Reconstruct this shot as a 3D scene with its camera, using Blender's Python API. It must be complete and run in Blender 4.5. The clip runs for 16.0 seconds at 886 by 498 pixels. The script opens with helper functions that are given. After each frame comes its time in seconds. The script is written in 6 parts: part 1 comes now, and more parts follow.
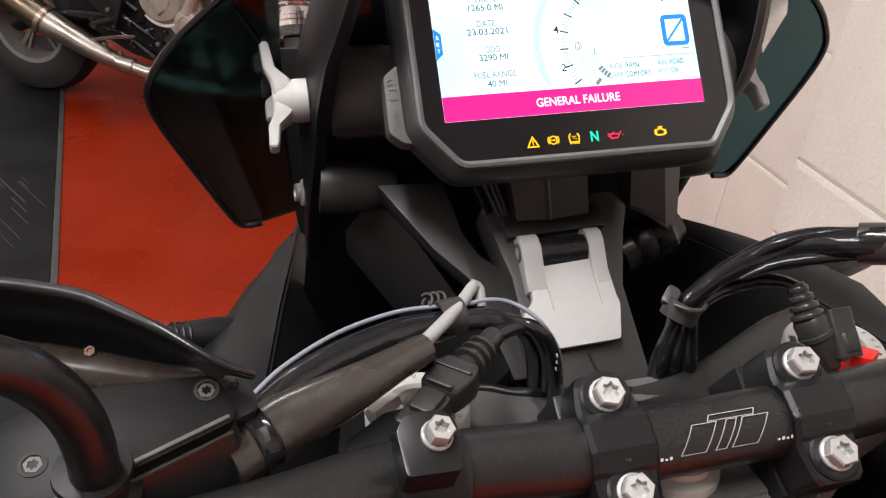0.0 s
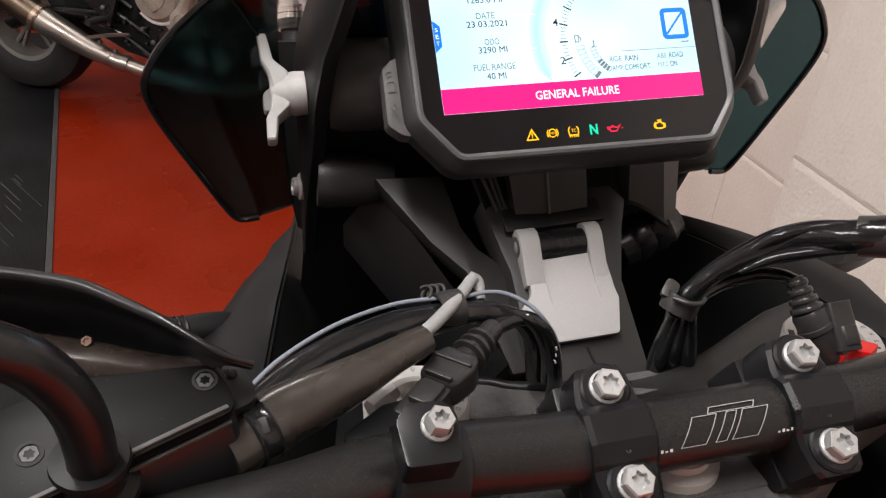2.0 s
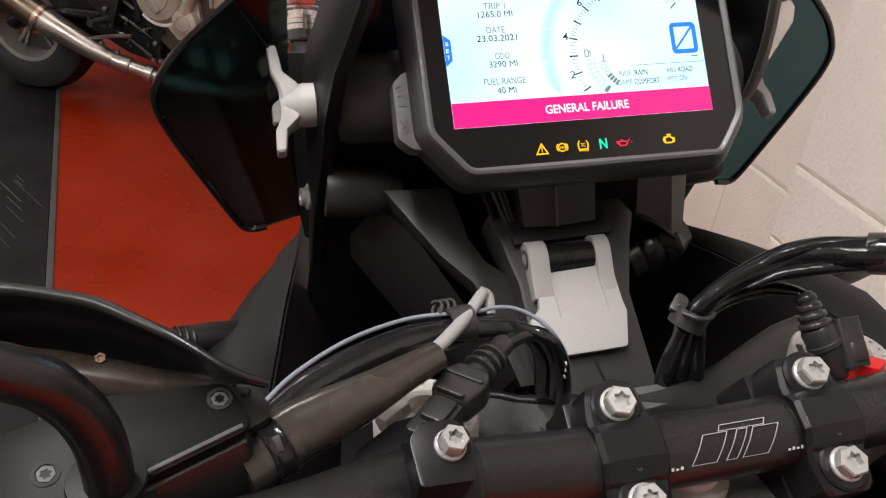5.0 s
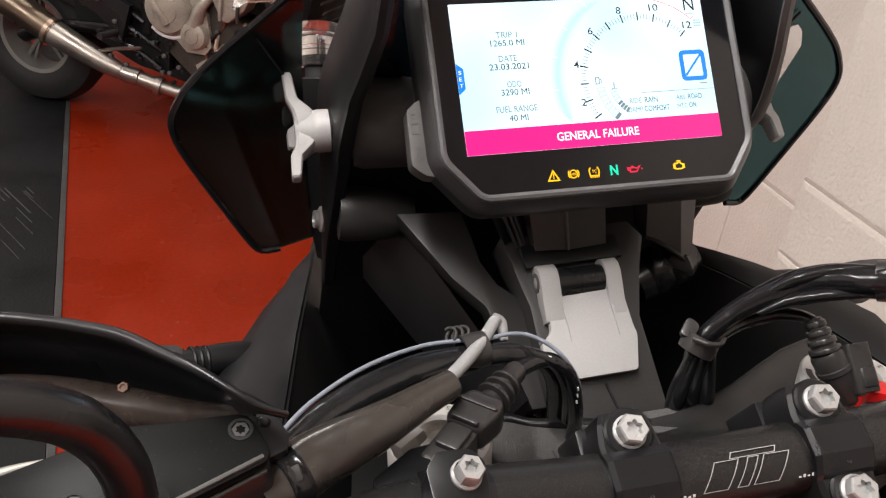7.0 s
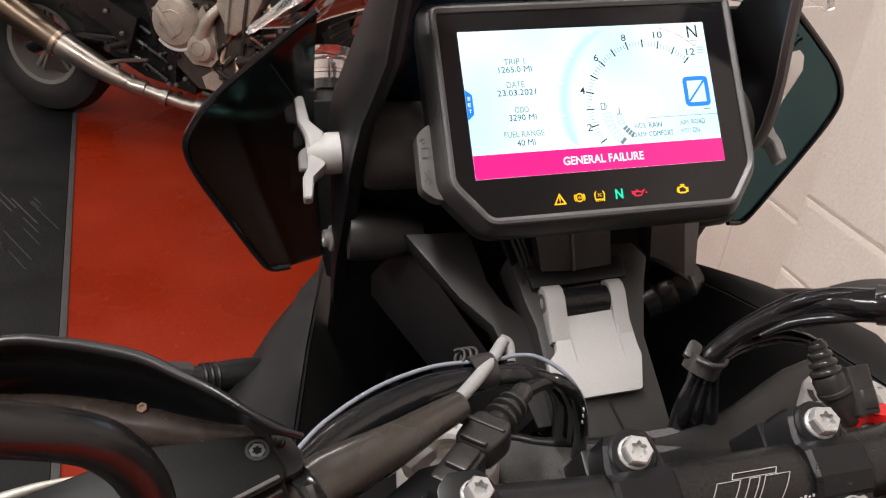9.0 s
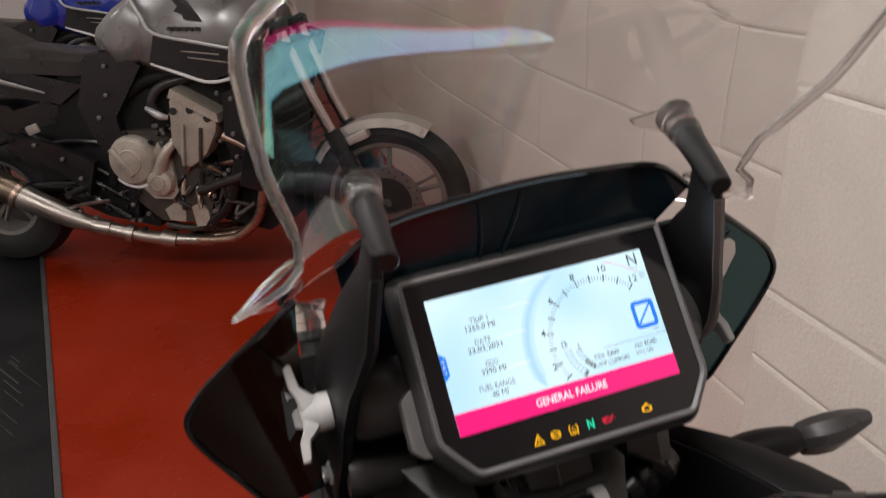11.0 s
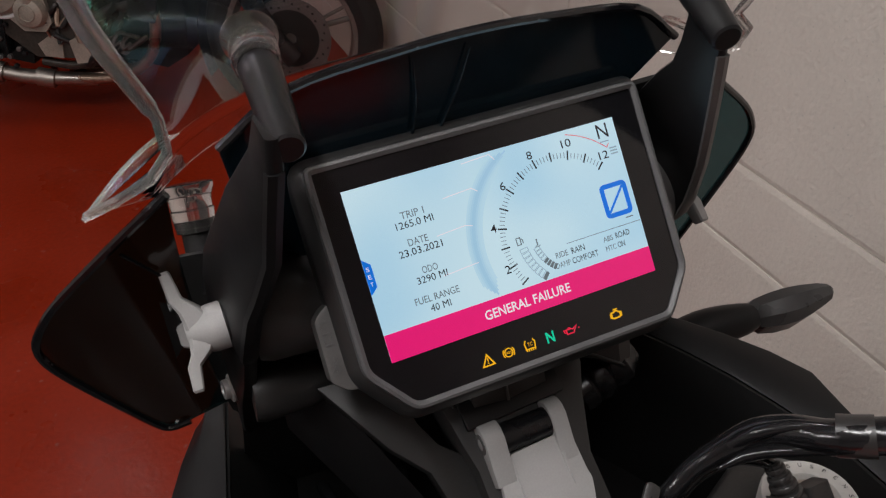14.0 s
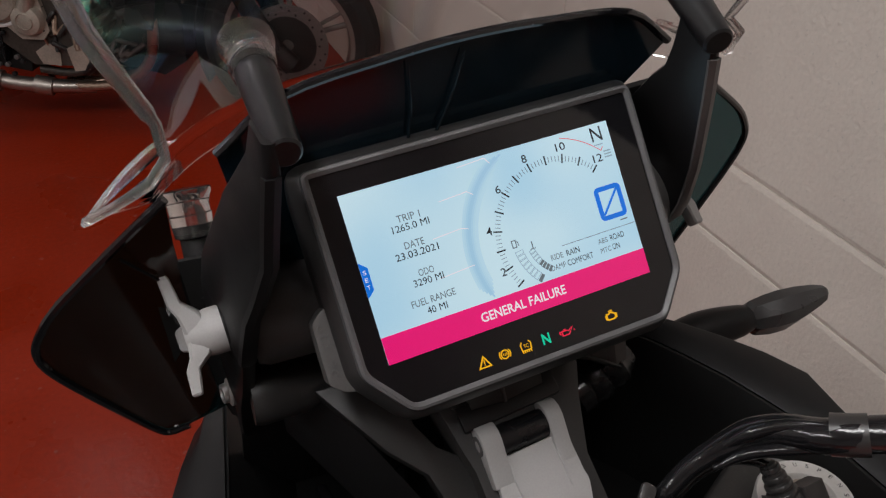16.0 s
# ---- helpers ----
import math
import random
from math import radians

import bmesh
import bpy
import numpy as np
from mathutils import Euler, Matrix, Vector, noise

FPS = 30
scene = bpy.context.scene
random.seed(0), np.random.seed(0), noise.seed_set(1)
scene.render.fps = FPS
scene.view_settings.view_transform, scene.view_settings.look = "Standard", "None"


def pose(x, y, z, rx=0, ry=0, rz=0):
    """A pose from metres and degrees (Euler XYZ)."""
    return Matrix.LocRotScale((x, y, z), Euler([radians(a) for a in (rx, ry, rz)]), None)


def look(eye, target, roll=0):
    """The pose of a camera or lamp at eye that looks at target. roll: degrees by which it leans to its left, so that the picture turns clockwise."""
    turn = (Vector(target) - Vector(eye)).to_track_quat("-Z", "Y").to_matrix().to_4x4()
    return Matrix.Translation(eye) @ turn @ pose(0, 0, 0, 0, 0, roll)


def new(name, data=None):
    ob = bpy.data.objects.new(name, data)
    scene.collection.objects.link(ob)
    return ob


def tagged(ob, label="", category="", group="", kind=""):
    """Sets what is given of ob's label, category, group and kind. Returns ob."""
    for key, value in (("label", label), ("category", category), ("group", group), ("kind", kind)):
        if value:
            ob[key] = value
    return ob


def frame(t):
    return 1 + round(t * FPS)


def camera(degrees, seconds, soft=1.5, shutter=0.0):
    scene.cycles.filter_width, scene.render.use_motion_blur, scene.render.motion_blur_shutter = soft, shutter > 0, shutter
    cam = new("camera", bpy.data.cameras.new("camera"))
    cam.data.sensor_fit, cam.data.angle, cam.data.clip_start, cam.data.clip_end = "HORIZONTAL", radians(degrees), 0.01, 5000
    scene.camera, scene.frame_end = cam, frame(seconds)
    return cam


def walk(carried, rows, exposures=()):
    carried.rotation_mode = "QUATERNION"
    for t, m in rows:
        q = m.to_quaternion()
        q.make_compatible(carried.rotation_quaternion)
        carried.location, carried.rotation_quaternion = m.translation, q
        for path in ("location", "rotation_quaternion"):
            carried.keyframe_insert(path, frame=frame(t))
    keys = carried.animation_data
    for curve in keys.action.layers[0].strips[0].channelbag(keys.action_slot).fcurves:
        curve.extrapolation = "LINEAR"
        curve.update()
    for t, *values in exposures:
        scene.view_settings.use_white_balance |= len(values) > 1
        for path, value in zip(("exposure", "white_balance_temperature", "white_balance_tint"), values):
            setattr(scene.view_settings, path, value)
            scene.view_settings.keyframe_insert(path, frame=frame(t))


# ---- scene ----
cam = camera(58.6, 16.0, soft=1.25, shutter=0.3)
PATH = [
    (0, (0.0035, -0.0028, 1.2576), (0.4838, 1.6545, 0.2463), 5.70),
    (0.5, (-0.0013, 0.0001, 1.2558), (0.4845, 1.6562, 0.2451), 5.86),
    (1, (-0.0009, -0.0003, 1.2546), (0.4876, 1.6549, 0.2438), 5.91),
    (1.5, (0.0004, -0.0011, 1.2528), (0.4904, 1.6536, 0.2419), 5.96),
    (2, (0.0018, -0.0029, 1.2531), (0.4943, 1.6518, 0.2434), 6.02),
    (2.5, (0.0030, -0.0036, 1.2529), (0.4994, 1.6500, 0.2433), 6.14),
    (3, (0.0019, -0.0027, 1.2533), (0.4976, 1.6510, 0.2435), 6.16),
    (3.5, (0.0016, -0.0012, 1.2559), (0.4973, 1.6522, 0.2458), 6.22),
    (4, (0.0001, 0.0001, 1.2571), (0.4956, 1.6528, 0.2457), 6.29),
    (6.5, (-0.0078, 0.0018, 1.2663), (0.4789, 1.6673, 0.2717), 6.19),
    (7, (-0.0086, 0.0020, 1.2697), (0.4724, 1.6715, 0.2792), 6.09),
    (7.5, (-0.0082, 0.0009, 1.2710), (0.4713, 1.6725, 0.2832), 6.18),
    (8, (-0.0073, 0.0002, 1.2727), (0.4682, 1.6780, 0.2936), 6.28),
    (10.3, (-0.0235, -0.0251, 1.3007), (0.4423, 1.6871, 0.3780), 5.60),
    (10.5, (-0.0222, -0.0325, 1.3094), (0.4505, 1.6969, 0.4229), 4.29),
    (10.7, (-0.0207, -0.0324, 1.3404), (0.4749, 1.7075, 0.4876), 1.04),
    (10.8, (-0.0190, -0.0250, 1.3660), (0.4880, 1.7180, 0.5260), -0.70),
    (11, (-0.0163, 0.0134, 1.4073), (0.5340, 1.7485, 0.5786), -1.34),
    (11.2, (-0.0053, 0.0459, 1.4283), (0.5799, 1.7692, 0.5989), -1.55),
    (11.4, (0.0020, 0.0810, 1.4190), (0.6640, 1.7900, 0.6170), -1.40),
    (11.5, (0.0143, 0.0876, 1.4150), (0.6575, 1.7842, 0.5737), -1.93),
    (11.6, (0.0180, 0.1050, 1.3950), (0.7090, 1.7490, 0.4890), -1.20),
    (11.8, (0.0120, 0.1170, 1.3790), (0.7220, 1.6560, 0.3180), -0.90),
    (12, (0.0169, 0.1028, 1.3804), (0.7144, 1.5846, 0.2325), -1.05),
    (12.5, (0.0111, 0.1101, 1.3774), (0.7242, 1.6028, 0.2534), -0.26),
    (13, (0.0143, 0.1089, 1.3694), (0.7281, 1.5891, 0.2294), -0.02),
    (13.5, (0.0121, 0.1236, 1.3736), (0.6994, 1.5736, 0.1798), 1.36),
    (14, (0.0138, 0.1247, 1.3744), (0.6966, 1.5858, 0.1916), 1.78),
    (14.5, (0.0143, 0.1205, 1.3737), (0.6925, 1.5829, 0.1899), 1.64),
    (15, (0.0155, 0.1169, 1.3720), (0.6940, 1.5822, 0.1920), 1.45),
    (15.5, (0.0156, 0.1181, 1.3736), (0.6997, 1.5824, 0.1956), 1.39),
    (16, (0.0134, 0.1209, 1.3756), (0.7027, 1.5878, 0.2038), 1.50),
]
walk(cam, [(t, look(eye, target, roll)) for t, eye, target, roll in PATH],
     exposures=[(0.0, 0.72, 6400, 10), (0.5, 0.45, 6400, 10), (2.0, 0.43, 6460, 10), (4.5, 0.43, 6500, 10), (6.5, 0.52, 6500, 10), (7.5, 0.57, 6540, 10), (8.0, 0.55, 6540, 10), (10.5, 0.36, 6540, 10), (11.0, 0.05, 6500, 10), (11.5, 0.0, 6500, 10), (12.0, -0.53, 6330, 10), (16.0, -0.53, 6330, 10)])

# ---- world and lamps: a closed workshop lit by ceiling battens ----
world = bpy.data.worlds.new("workshop_air")
world.use_nodes = True
world.node_tree.nodes["Background"].inputs["Color"].default_value = (0.9, 0.93, 1.0, 1)
world.node_tree.nodes["Background"].inputs["Strength"].default_value = 0.02
scene.world = world


def batten(x, y, z, length, width, watts, turn=0.0, colour=(1.0, 0.965, 0.935)):
    data = bpy.data.lights.new("ceiling_batten", "AREA")
    data.shape, data.size, data.size_y, data.energy, data.color = "RECTANGLE", length, width, watts, colour
    ob = new("ceiling_batten", data)
    ob.matrix_world = pose(x, y, z, 0, 0, turn)
    return ob


batten(-0.45, 0.1, 2.72, 1.5, 0.14, 36, 90)
batten(-0.45, 3.2, 2.72, 1.5, 0.14, 9, 90)
batten(-2.4, 0.6, 2.72, 1.5, 0.14, 44, 90)
batten(-2.4, 4.2, 2.72, 1.5, 0.14, 26, 90)


# ---- materials ----
def shader(name):
    m = bpy.data.materials.new(name)
    m.use_nodes = True
    nt = m.node_tree
    return m, nt, nt.nodes["Principled BSDF"]


def pbr(name, colour, rough=0.5, metal=0.0, grain=350.0, bump=0.15, var=0.2, wear=9.0, roughvar=0.12, specular=0.5, coat=0.0, dist=0.0006, speck=0.0, piece=0.0, fleck=(2100, 0.58, 0.7)):
    """Colour with grain and broad wear at real size, gloss that varies, and fine relief."""
    m, nt, b = shader(name)
    n, l = nt.nodes, nt.links
    co = n.new("ShaderNodeTexCoord")
    fine, broad = n.new("ShaderNodeTexNoise"), n.new("ShaderNodeTexNoise")
    fine.inputs["Scale"].default_value, fine.inputs["Detail"].default_value = grain, 3
    broad.inputs["Scale"].default_value, broad.inputs["Detail"].default_value = wear, 5
    for t in (fine, broad):
        l.new(co.outputs["Object"], t.inputs["Vector"])
    mixed = n.new("ShaderNodeMath")
    mixed.operation = "MULTIPLY_ADD"
    l.new(fine.outputs["Fac"], mixed.inputs[0])
    mixed.inputs[1].default_value = 0.45
    half = n.new("ShaderNodeMath")
    half.operation = "MULTIPLY"
    l.new(broad.outputs["Fac"], half.inputs[0])
    half.inputs[1].default_value = 0.55
    l.new(half.outputs[0], mixed.inputs[2])
    ramp = n.new("ShaderNodeMapRange")
    ramp.inputs["From Min"].default_value, ramp.inputs["From Max"].default_value = 0.3, 0.7
    ramp.inputs["To Min"].default_value, ramp.inputs["To Max"].default_value = 1 - var, 1 + var
    l.new(mixed.outputs[0], ramp.inputs["Value"])
    value = ramp.outputs["Result"]
    if piece:
        info, pr, pm = n.new("ShaderNodeObjectInfo"), n.new("ShaderNodeMapRange"), n.new("ShaderNodeMath")
        pr.inputs["To Min"].default_value, pr.inputs["To Max"].default_value = 1 - piece, 1 + piece
        l.new(info.outputs["Random"], pr.inputs["Value"])
        pm.operation = "MULTIPLY"
        l.new(value, pm.inputs[0])
        l.new(pr.outputs["Result"], pm.inputs[1])
        value = pm.outputs[0]
    scale = n.new("ShaderNodeVectorMath")
    scale.operation = "SCALE"
    scale.inputs[0].default_value = colour
    l.new(value, scale.inputs["Scale"])
    out = scale.outputs["Vector"]
    if speck:
        dots, thr, mix = n.new("ShaderNodeTexNoise"), n.new("ShaderNodeMapRange"), n.new("ShaderNodeMix")
        dots.inputs["Scale"].default_value, dots.inputs["Detail"].default_value = fleck[0], 1
        l.new(co.outputs["Object"], dots.inputs["Vector"])
        thr.inputs["From Min"].default_value, thr.inputs["From Max"].default_value = fleck[1], fleck[2]
        thr.inputs["To Max"].default_value = speck
        l.new(dots.outputs["Fac"], thr.inputs["Value"])
        mix.data_type = "RGBA"
        l.new(thr.outputs["Result"], mix.inputs["Factor"])
        l.new(out, mix.inputs[6])
        mix.inputs[7].default_value = (0.3, 0.3, 0.3, 1)
        out = mix.outputs[2]
    l.new(out, b.inputs["Base Color"])
    rr = n.new("ShaderNodeMapRange")
    rr.inputs["From Min"].default_value, rr.inputs["From Max"].default_value = 0.3, 0.7
    rr.inputs["To Min"].default_value, rr.inputs["To Max"].default_value = max(0.02, rough - roughvar), min(1, rough + roughvar)
    l.new(broad.outputs["Fac"], rr.inputs["Value"])
    l.new(rr.outputs["Result"], b.inputs["Roughness"])
    b.inputs["Metallic"].default_value = metal
    b.inputs["Specular IOR Level"].default_value = specular
    b.inputs["Coat Weight"].default_value = coat
    b.inputs["Coat Roughness"].default_value = 0.08
    if bump:
        bp = n.new("ShaderNodeBump")
        bp.inputs["Strength"].default_value, bp.inputs["Distance"].default_value = bump, dist
        l.new(fine.outputs["Fac"], bp.inputs["Height"])
        l.new(bp.outputs["Normal"], b.inputs["Normal"])
    return m


def glow(name, colour, strength=1.0):
    """A lit piece of the screen behind its glossy front."""
    m, nt, b = shader(name)
    b.inputs["Base Color"].default_value = (0.01, 0.01, 0.012, 1)
    b.inputs["Roughness"].default_value = 0.15
    b.inputs["Emission Color"].default_value = (*colour, 1)
    b.inputs["Emission Strength"].default_value = strength
    return m


def clear(name, tint=(0.96, 0.96, 0.97), rough=0.02, ior=1.49, haze=0.12, milk=0.0, film=0):
    m, nt, b = shader(name)
    b.inputs["Base Color"].default_value = (*tint, 1)
    b.inputs["Roughness"].default_value = rough
    b.inputs["IOR"].default_value = ior
    b.inputs["Thin Film Thickness"].default_value, b.inputs["Thin Film IOR"].default_value = film, 1.7
    b.inputs["Transmission Weight"].default_value = 1.0 - milk
    n, l = nt.nodes, nt.links
    co, t = n.new("ShaderNodeTexCoord"), n.new("ShaderNodeTexNoise")
    t.inputs["Scale"].default_value, t.inputs["Detail"].default_value = 30, 6
    rr = n.new("ShaderNodeMapRange")
    rr.inputs["From Min"].default_value, rr.inputs["From Max"].default_value = 0.45, 0.8
    rr.inputs["To Min"].default_value, rr.inputs["To Max"].default_value = rough, rough + haze
    l.new(co.outputs["Object"], t.inputs["Vector"])
    l.new(t.outputs["Fac"], rr.inputs["Value"])
    l.new(rr.outputs["Result"], b.inputs["Roughness"])
    return m


BLACK = pbr("moulded_black_plastic", (0.0085, 0.0085, 0.009), 0.40, grain=1100, bump=0.14, var=0.2, dist=0.0003, specular=0.27)
SATIN = pbr("satin_black_plastic", (0.009, 0.009, 0.010), 0.27, grain=500, bump=0.08, var=0.2, dist=0.0003)
GREYP = pbr("charcoal_plastic", (0.029, 0.0280, 0.0275), 0.44, specular=0.36, grain=900, bump=0.3, var=0.15, dist=0.0003)
FLANK = pbr("charcoal_housing_plastic", (0.020, 0.0195, 0.0195), 0.36, grain=1200, bump=0.2, var=0.15, dist=0.0002)
RIMG = pbr("grey_bezel_plastic", (0.085, 0.085, 0.087), 0.42, grain=1200, bump=0.2, var=0.15, dist=0.0002)
GLOSSB = pbr("glossy_black_plastic", (0.006, 0.006, 0.007), 0.1, grain=60, bump=0.02, var=0.3, roughvar=0.05, coat=0.3, dist=0.0002, speck=0.3, fleck=(420, 0.735, 0.80))
SMOKE = clear("smoked_teal_plastic", (0.026, 0.082, 0.090), 0.06, haze=0.03)
VISOR = pbr("smoked_black_plastic", (0.003, 0.008, 0.012), 0.14, specular=0.3, grain=80, bump=0.02, var=0.3, roughvar=0.05)
FRONT = pbr("black_display_glass", (0.006, 0.006, 0.007), 0.12, grain=40, bump=0.0, var=0.2, roughvar=0.03)
BAR = pbr("black_anodised_alloy", (0.016, 0.0155, 0.0155), 0.27, metal=0.2, grain=2200, bump=0.3, var=0.3, speck=0.10, dist=0.0002)
CAST = pbr("black_coated_casting", (0.085, 0.082, 0.080), 0.42, metal=0.2, grain=1500, bump=1.0, var=0.6, speck=0.65, fleck=(1900, 0.52, 0.68), dist=0.0005)
BEAM = pbr("smooth_black_casting", (0.010, 0.0098, 0.0095), 0.34, grain=1500, bump=0.4, var=0.3, speck=0.10, fleck=(1900, 0.60, 0.72), dist=0.0003)
CLAMP = pbr("black_machined_clamp", (0.009, 0.009, 0.010), 0.32, specular=0.32, grain=800, bump=0.06, var=0.2, dist=0.0002)
RUBBER = pbr("black_rubber", (0.026, 0.0245, 0.024), 0.34, grain=600, bump=0.2, var=0.3, dist=0.0003)
SLEEVE = pbr("glossy_black_sleeve", (0.009, 0.009, 0.010), 0.16, roughvar=0.06, grain=80, bump=0.5, var=0.3, dist=0.0015)
LIGHTG = pbr("light_grey_plastic", (0.37, 0.365, 0.36), 0.5, grain=900, bump=0.2, var=0.08, dist=0.0003)
HOSEG = pbr("grey_hose", (0.27, 0.27, 0.27), 0.5, grain=500, bump=0.2, var=0.15, dist=0.0003)
GLOSSW = pbr("pale_gloss_streak", (0.20, 0.22, 0.26), 0.35, grain=500, bump=0.1, var=0.12, dist=0.0003)
ZINC = pbr("zinc_plated_steel", (0.50, 0.50, 0.495), 0.44, metal=0.55, grain=700, bump=0.15, var=0.15, dist=0.0002)
STEEL = pbr("worn_stainless_steel", (0.44, 0.40, 0.36), 0.4, metal=0.95, grain=200, bump=0.1, var=0.25, dist=0.0003)
HEATED = pbr("heat_tinted_steel", (0.42, 0.31, 0.24), 0.35, metal=0.9, grain=60, bump=0.1, var=0.4, dist=0.0003)
ALLOY = pbr("cast_aluminium", (0.42, 0.4, 0.36), 0.5, metal=0.5, grain=500, bump=0.3, var=0.2, dist=0.0004)
REDP = pbr("red_plastic", (0.75, 0.012, 0.012), 0.4, grain=400, bump=0.1, var=0.12, dist=0.0003)
PRINT = pbr("white_print", (0.75, 0.75, 0.75), 0.6, grain=900, bump=0.0, var=0.1)
MARK = pbr("pale_grey_print", (0.42, 0.41, 0.40), 0.55, grain=900, bump=0.0, var=0.15)
PRINTD = pbr("dark_print", (0.02, 0.02, 0.02), 0.5, grain=900, bump=0.0, var=0.1)
RING = pbr("silver_fork_cap", (0.52, 0.51, 0.49), 0.5, metal=0.1, grain=300, bump=0.1, var=0.1, dist=0.0003)
TYRE = pbr("black_tyre_rubber", (0.012, 0.012, 0.012), 0.75, grain=300, bump=0.4, var=0.3, dist=0.001)
SILVER = pbr("silver_tank_paint", (0.27, 0.265, 0.26), 0.36, metal=0.6, grain=900, bump=0.02, var=0.1, coat=0.15)
BLUE = pbr("blue_tank_paint", (0.01, 0.03, 0.32), 0.25, grain=900, bump=0.02, var=0.15, coat=0.6)
CHROME = pbr("chromed_fork_tube", (0.8, 0.8, 0.8), 0.12, metal=1.0, grain=200, bump=0.02, var=0.08, roughvar=0.05)
AMBER = clear("clear_indicator_lens", (0.9, 0.55, 0.3), 0.1)
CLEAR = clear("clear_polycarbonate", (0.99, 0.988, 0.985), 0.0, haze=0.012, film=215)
# teal of the display's reflection put into a film tint, left half only
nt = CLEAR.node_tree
tint_co, tint_n, tint_r = nt.nodes.new("ShaderNodeTexCoord"), nt.nodes.new("ShaderNodeTexNoise"), nt.nodes.new("ShaderNodeMapRange")
tint_n.inputs["Scale"].default_value, tint_n.inputs["Detail"].default_value = 9, 1
tint_r.inputs["From Min"].default_value, tint_r.inputs["From Max"].default_value = 0.3, 0.7
tint_r.inputs["To Min"].default_value, tint_r.inputs["To Max"].default_value = 325, 400
nt.links.new(tint_co.outputs["Object"], tint_n.inputs["Vector"])
nt.links.new(tint_n.outputs["Fac"], tint_r.inputs["Value"])
tint_x, tint_w, tint_m = nt.nodes.new("ShaderNodeSeparateXYZ"), nt.nodes.new("ShaderNodeMapRange"), nt.nodes.new("ShaderNodeMath")
tint_w.inputs["From Min"].default_value, tint_w.inputs["From Max"].default_value = 0.005, -0.035
nt.links.new(tint_co.outputs["Object"], tint_x.inputs[0])
nt.links.new(tint_x.outputs["X"], tint_w.inputs["Value"])
tint_m.operation = "MULTIPLY"
nt.links.new(tint_r.outputs["Result"], tint_m.inputs[0])
nt.links.new(tint_w.outputs["Result"], tint_m.inputs[1])
nt.links.new(tint_m.outputs[0], nt.nodes["Principled BSDF"].inputs["Thin Film Thickness"])
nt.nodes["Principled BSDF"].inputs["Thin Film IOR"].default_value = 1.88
SMOKEL = pbr("smoked_indicator_lens", (0.045, 0.044, 0.044), 0.3, grain=300, bump=0.05, var=0.2)
DARK = pbr("matt_black_lining", (0.007, 0.007, 0.007), 0.6, grain=500, bump=0.2, var=0.3, dist=0.0004, specular=0.3)
HOSEB = pbr("black_hose_sleeve", (0.036, 0.030, 0.026), 0.22, specular=0.6, grain=240, bump=0.06, var=0.22, wear=22, dist=0.0004)
ENGA = pbr("warm_cast_engine_alloy", (0.46, 0.41, 0.35), 0.40, metal=0.4, grain=160, bump=0.3, var=0.25, wear=14, dist=0.0006)
ENGD = pbr("grimy_engine_casting", (0.06, 0.05, 0.042), 0.5, metal=0.3, grain=120, bump=0.4, var=0.4, wear=20, dist=0.0008)
FENDP = pbr("pale_silver_fender", (0.60, 0.60, 0.59), 0.3, metal=0.3, grain=900, bump=0.02, var=0.1, coat=0.4)
ORANGE = pbr("glossy_orange_red_paint", (0.55, 0.035, 0.006), 0.2, grain=600, bump=0.02, var=0.08, coat=0.5)
MISTY = clear("moulded_clear_edge", (0.80, 0.77, 0.75), 0.20, haze=0.08, milk=0.03)
CHEEK = pbr("grey_cheek_plastic", (0.080, 0.078, 0.076), 0.45, grain=900, bump=0.3, var=0.15, dist=0.0003)
POSTG = pbr("grey_plastic_post", (0.085, 0.08, 0.078), 0.45, grain=900, bump=0.3, var=0.15, dist=0.0003)
BRACE = pbr("worn_brown_coating", (0.030, 0.022, 0.018), 0.26, grain=300, bump=0.15, var=0.35, wear=40, dist=0.0003)
DSTEEL = pbr("dark_steel_screw", (0.045, 0.043, 0.041), 0.5, metal=0.3, grain=700, bump=0.1, var=0.2, dist=0.0002)
COPPER = pbr("dull_copper_screw", (0.12, 0.07, 0.050), 0.5, metal=0.6, grain=700, bump=0.1, var=0.25, dist=0.0002)
LIDB = pbr("fine_grained_black_lid", (0.0045, 0.0043, 0.0042), 0.38, grain=1300, bump=0.12, var=0.25, dist=0.0002, specular=0.10, speck=0.06, fleck=(900, 0.70, 0.78))
# ridge paler than its lid: the edge highlight is in its colour
RIDGE = pbr("highlit_lid_ridge", (0.075, 0.073, 0.070), 0.35, grain=800, bump=0.1, var=0.25, dist=0.0002)
DALLOY = pbr("dull_grey_wheel_alloy", (0.16, 0.155, 0.15), 0.45, metal=0.5, grain=300, bump=0.2, var=0.25, dist=0.0004)
RIMA = pbr("grey_cast_rim", (0.22, 0.215, 0.20), 0.4, metal=0.5, grain=300, bump=0.2, var=0.2, dist=0.0004)
BOSS = pbr("charcoal_boss_plastic", (0.046, 0.044, 0.043), 0.34, grain=900, bump=0.2, var=0.15, dist=0.0003)
CLEARS = clear("clear_socket_plastic", (0.98, 0.965, 0.95), 0.01, haze=0.02, milk=0.015)
BRONZE = pbr("browned_silencer_steel", (0.17, 0.13, 0.095), 0.33, metal=0.9, grain=200, bump=0.1, var=0.3, dist=0.0003)


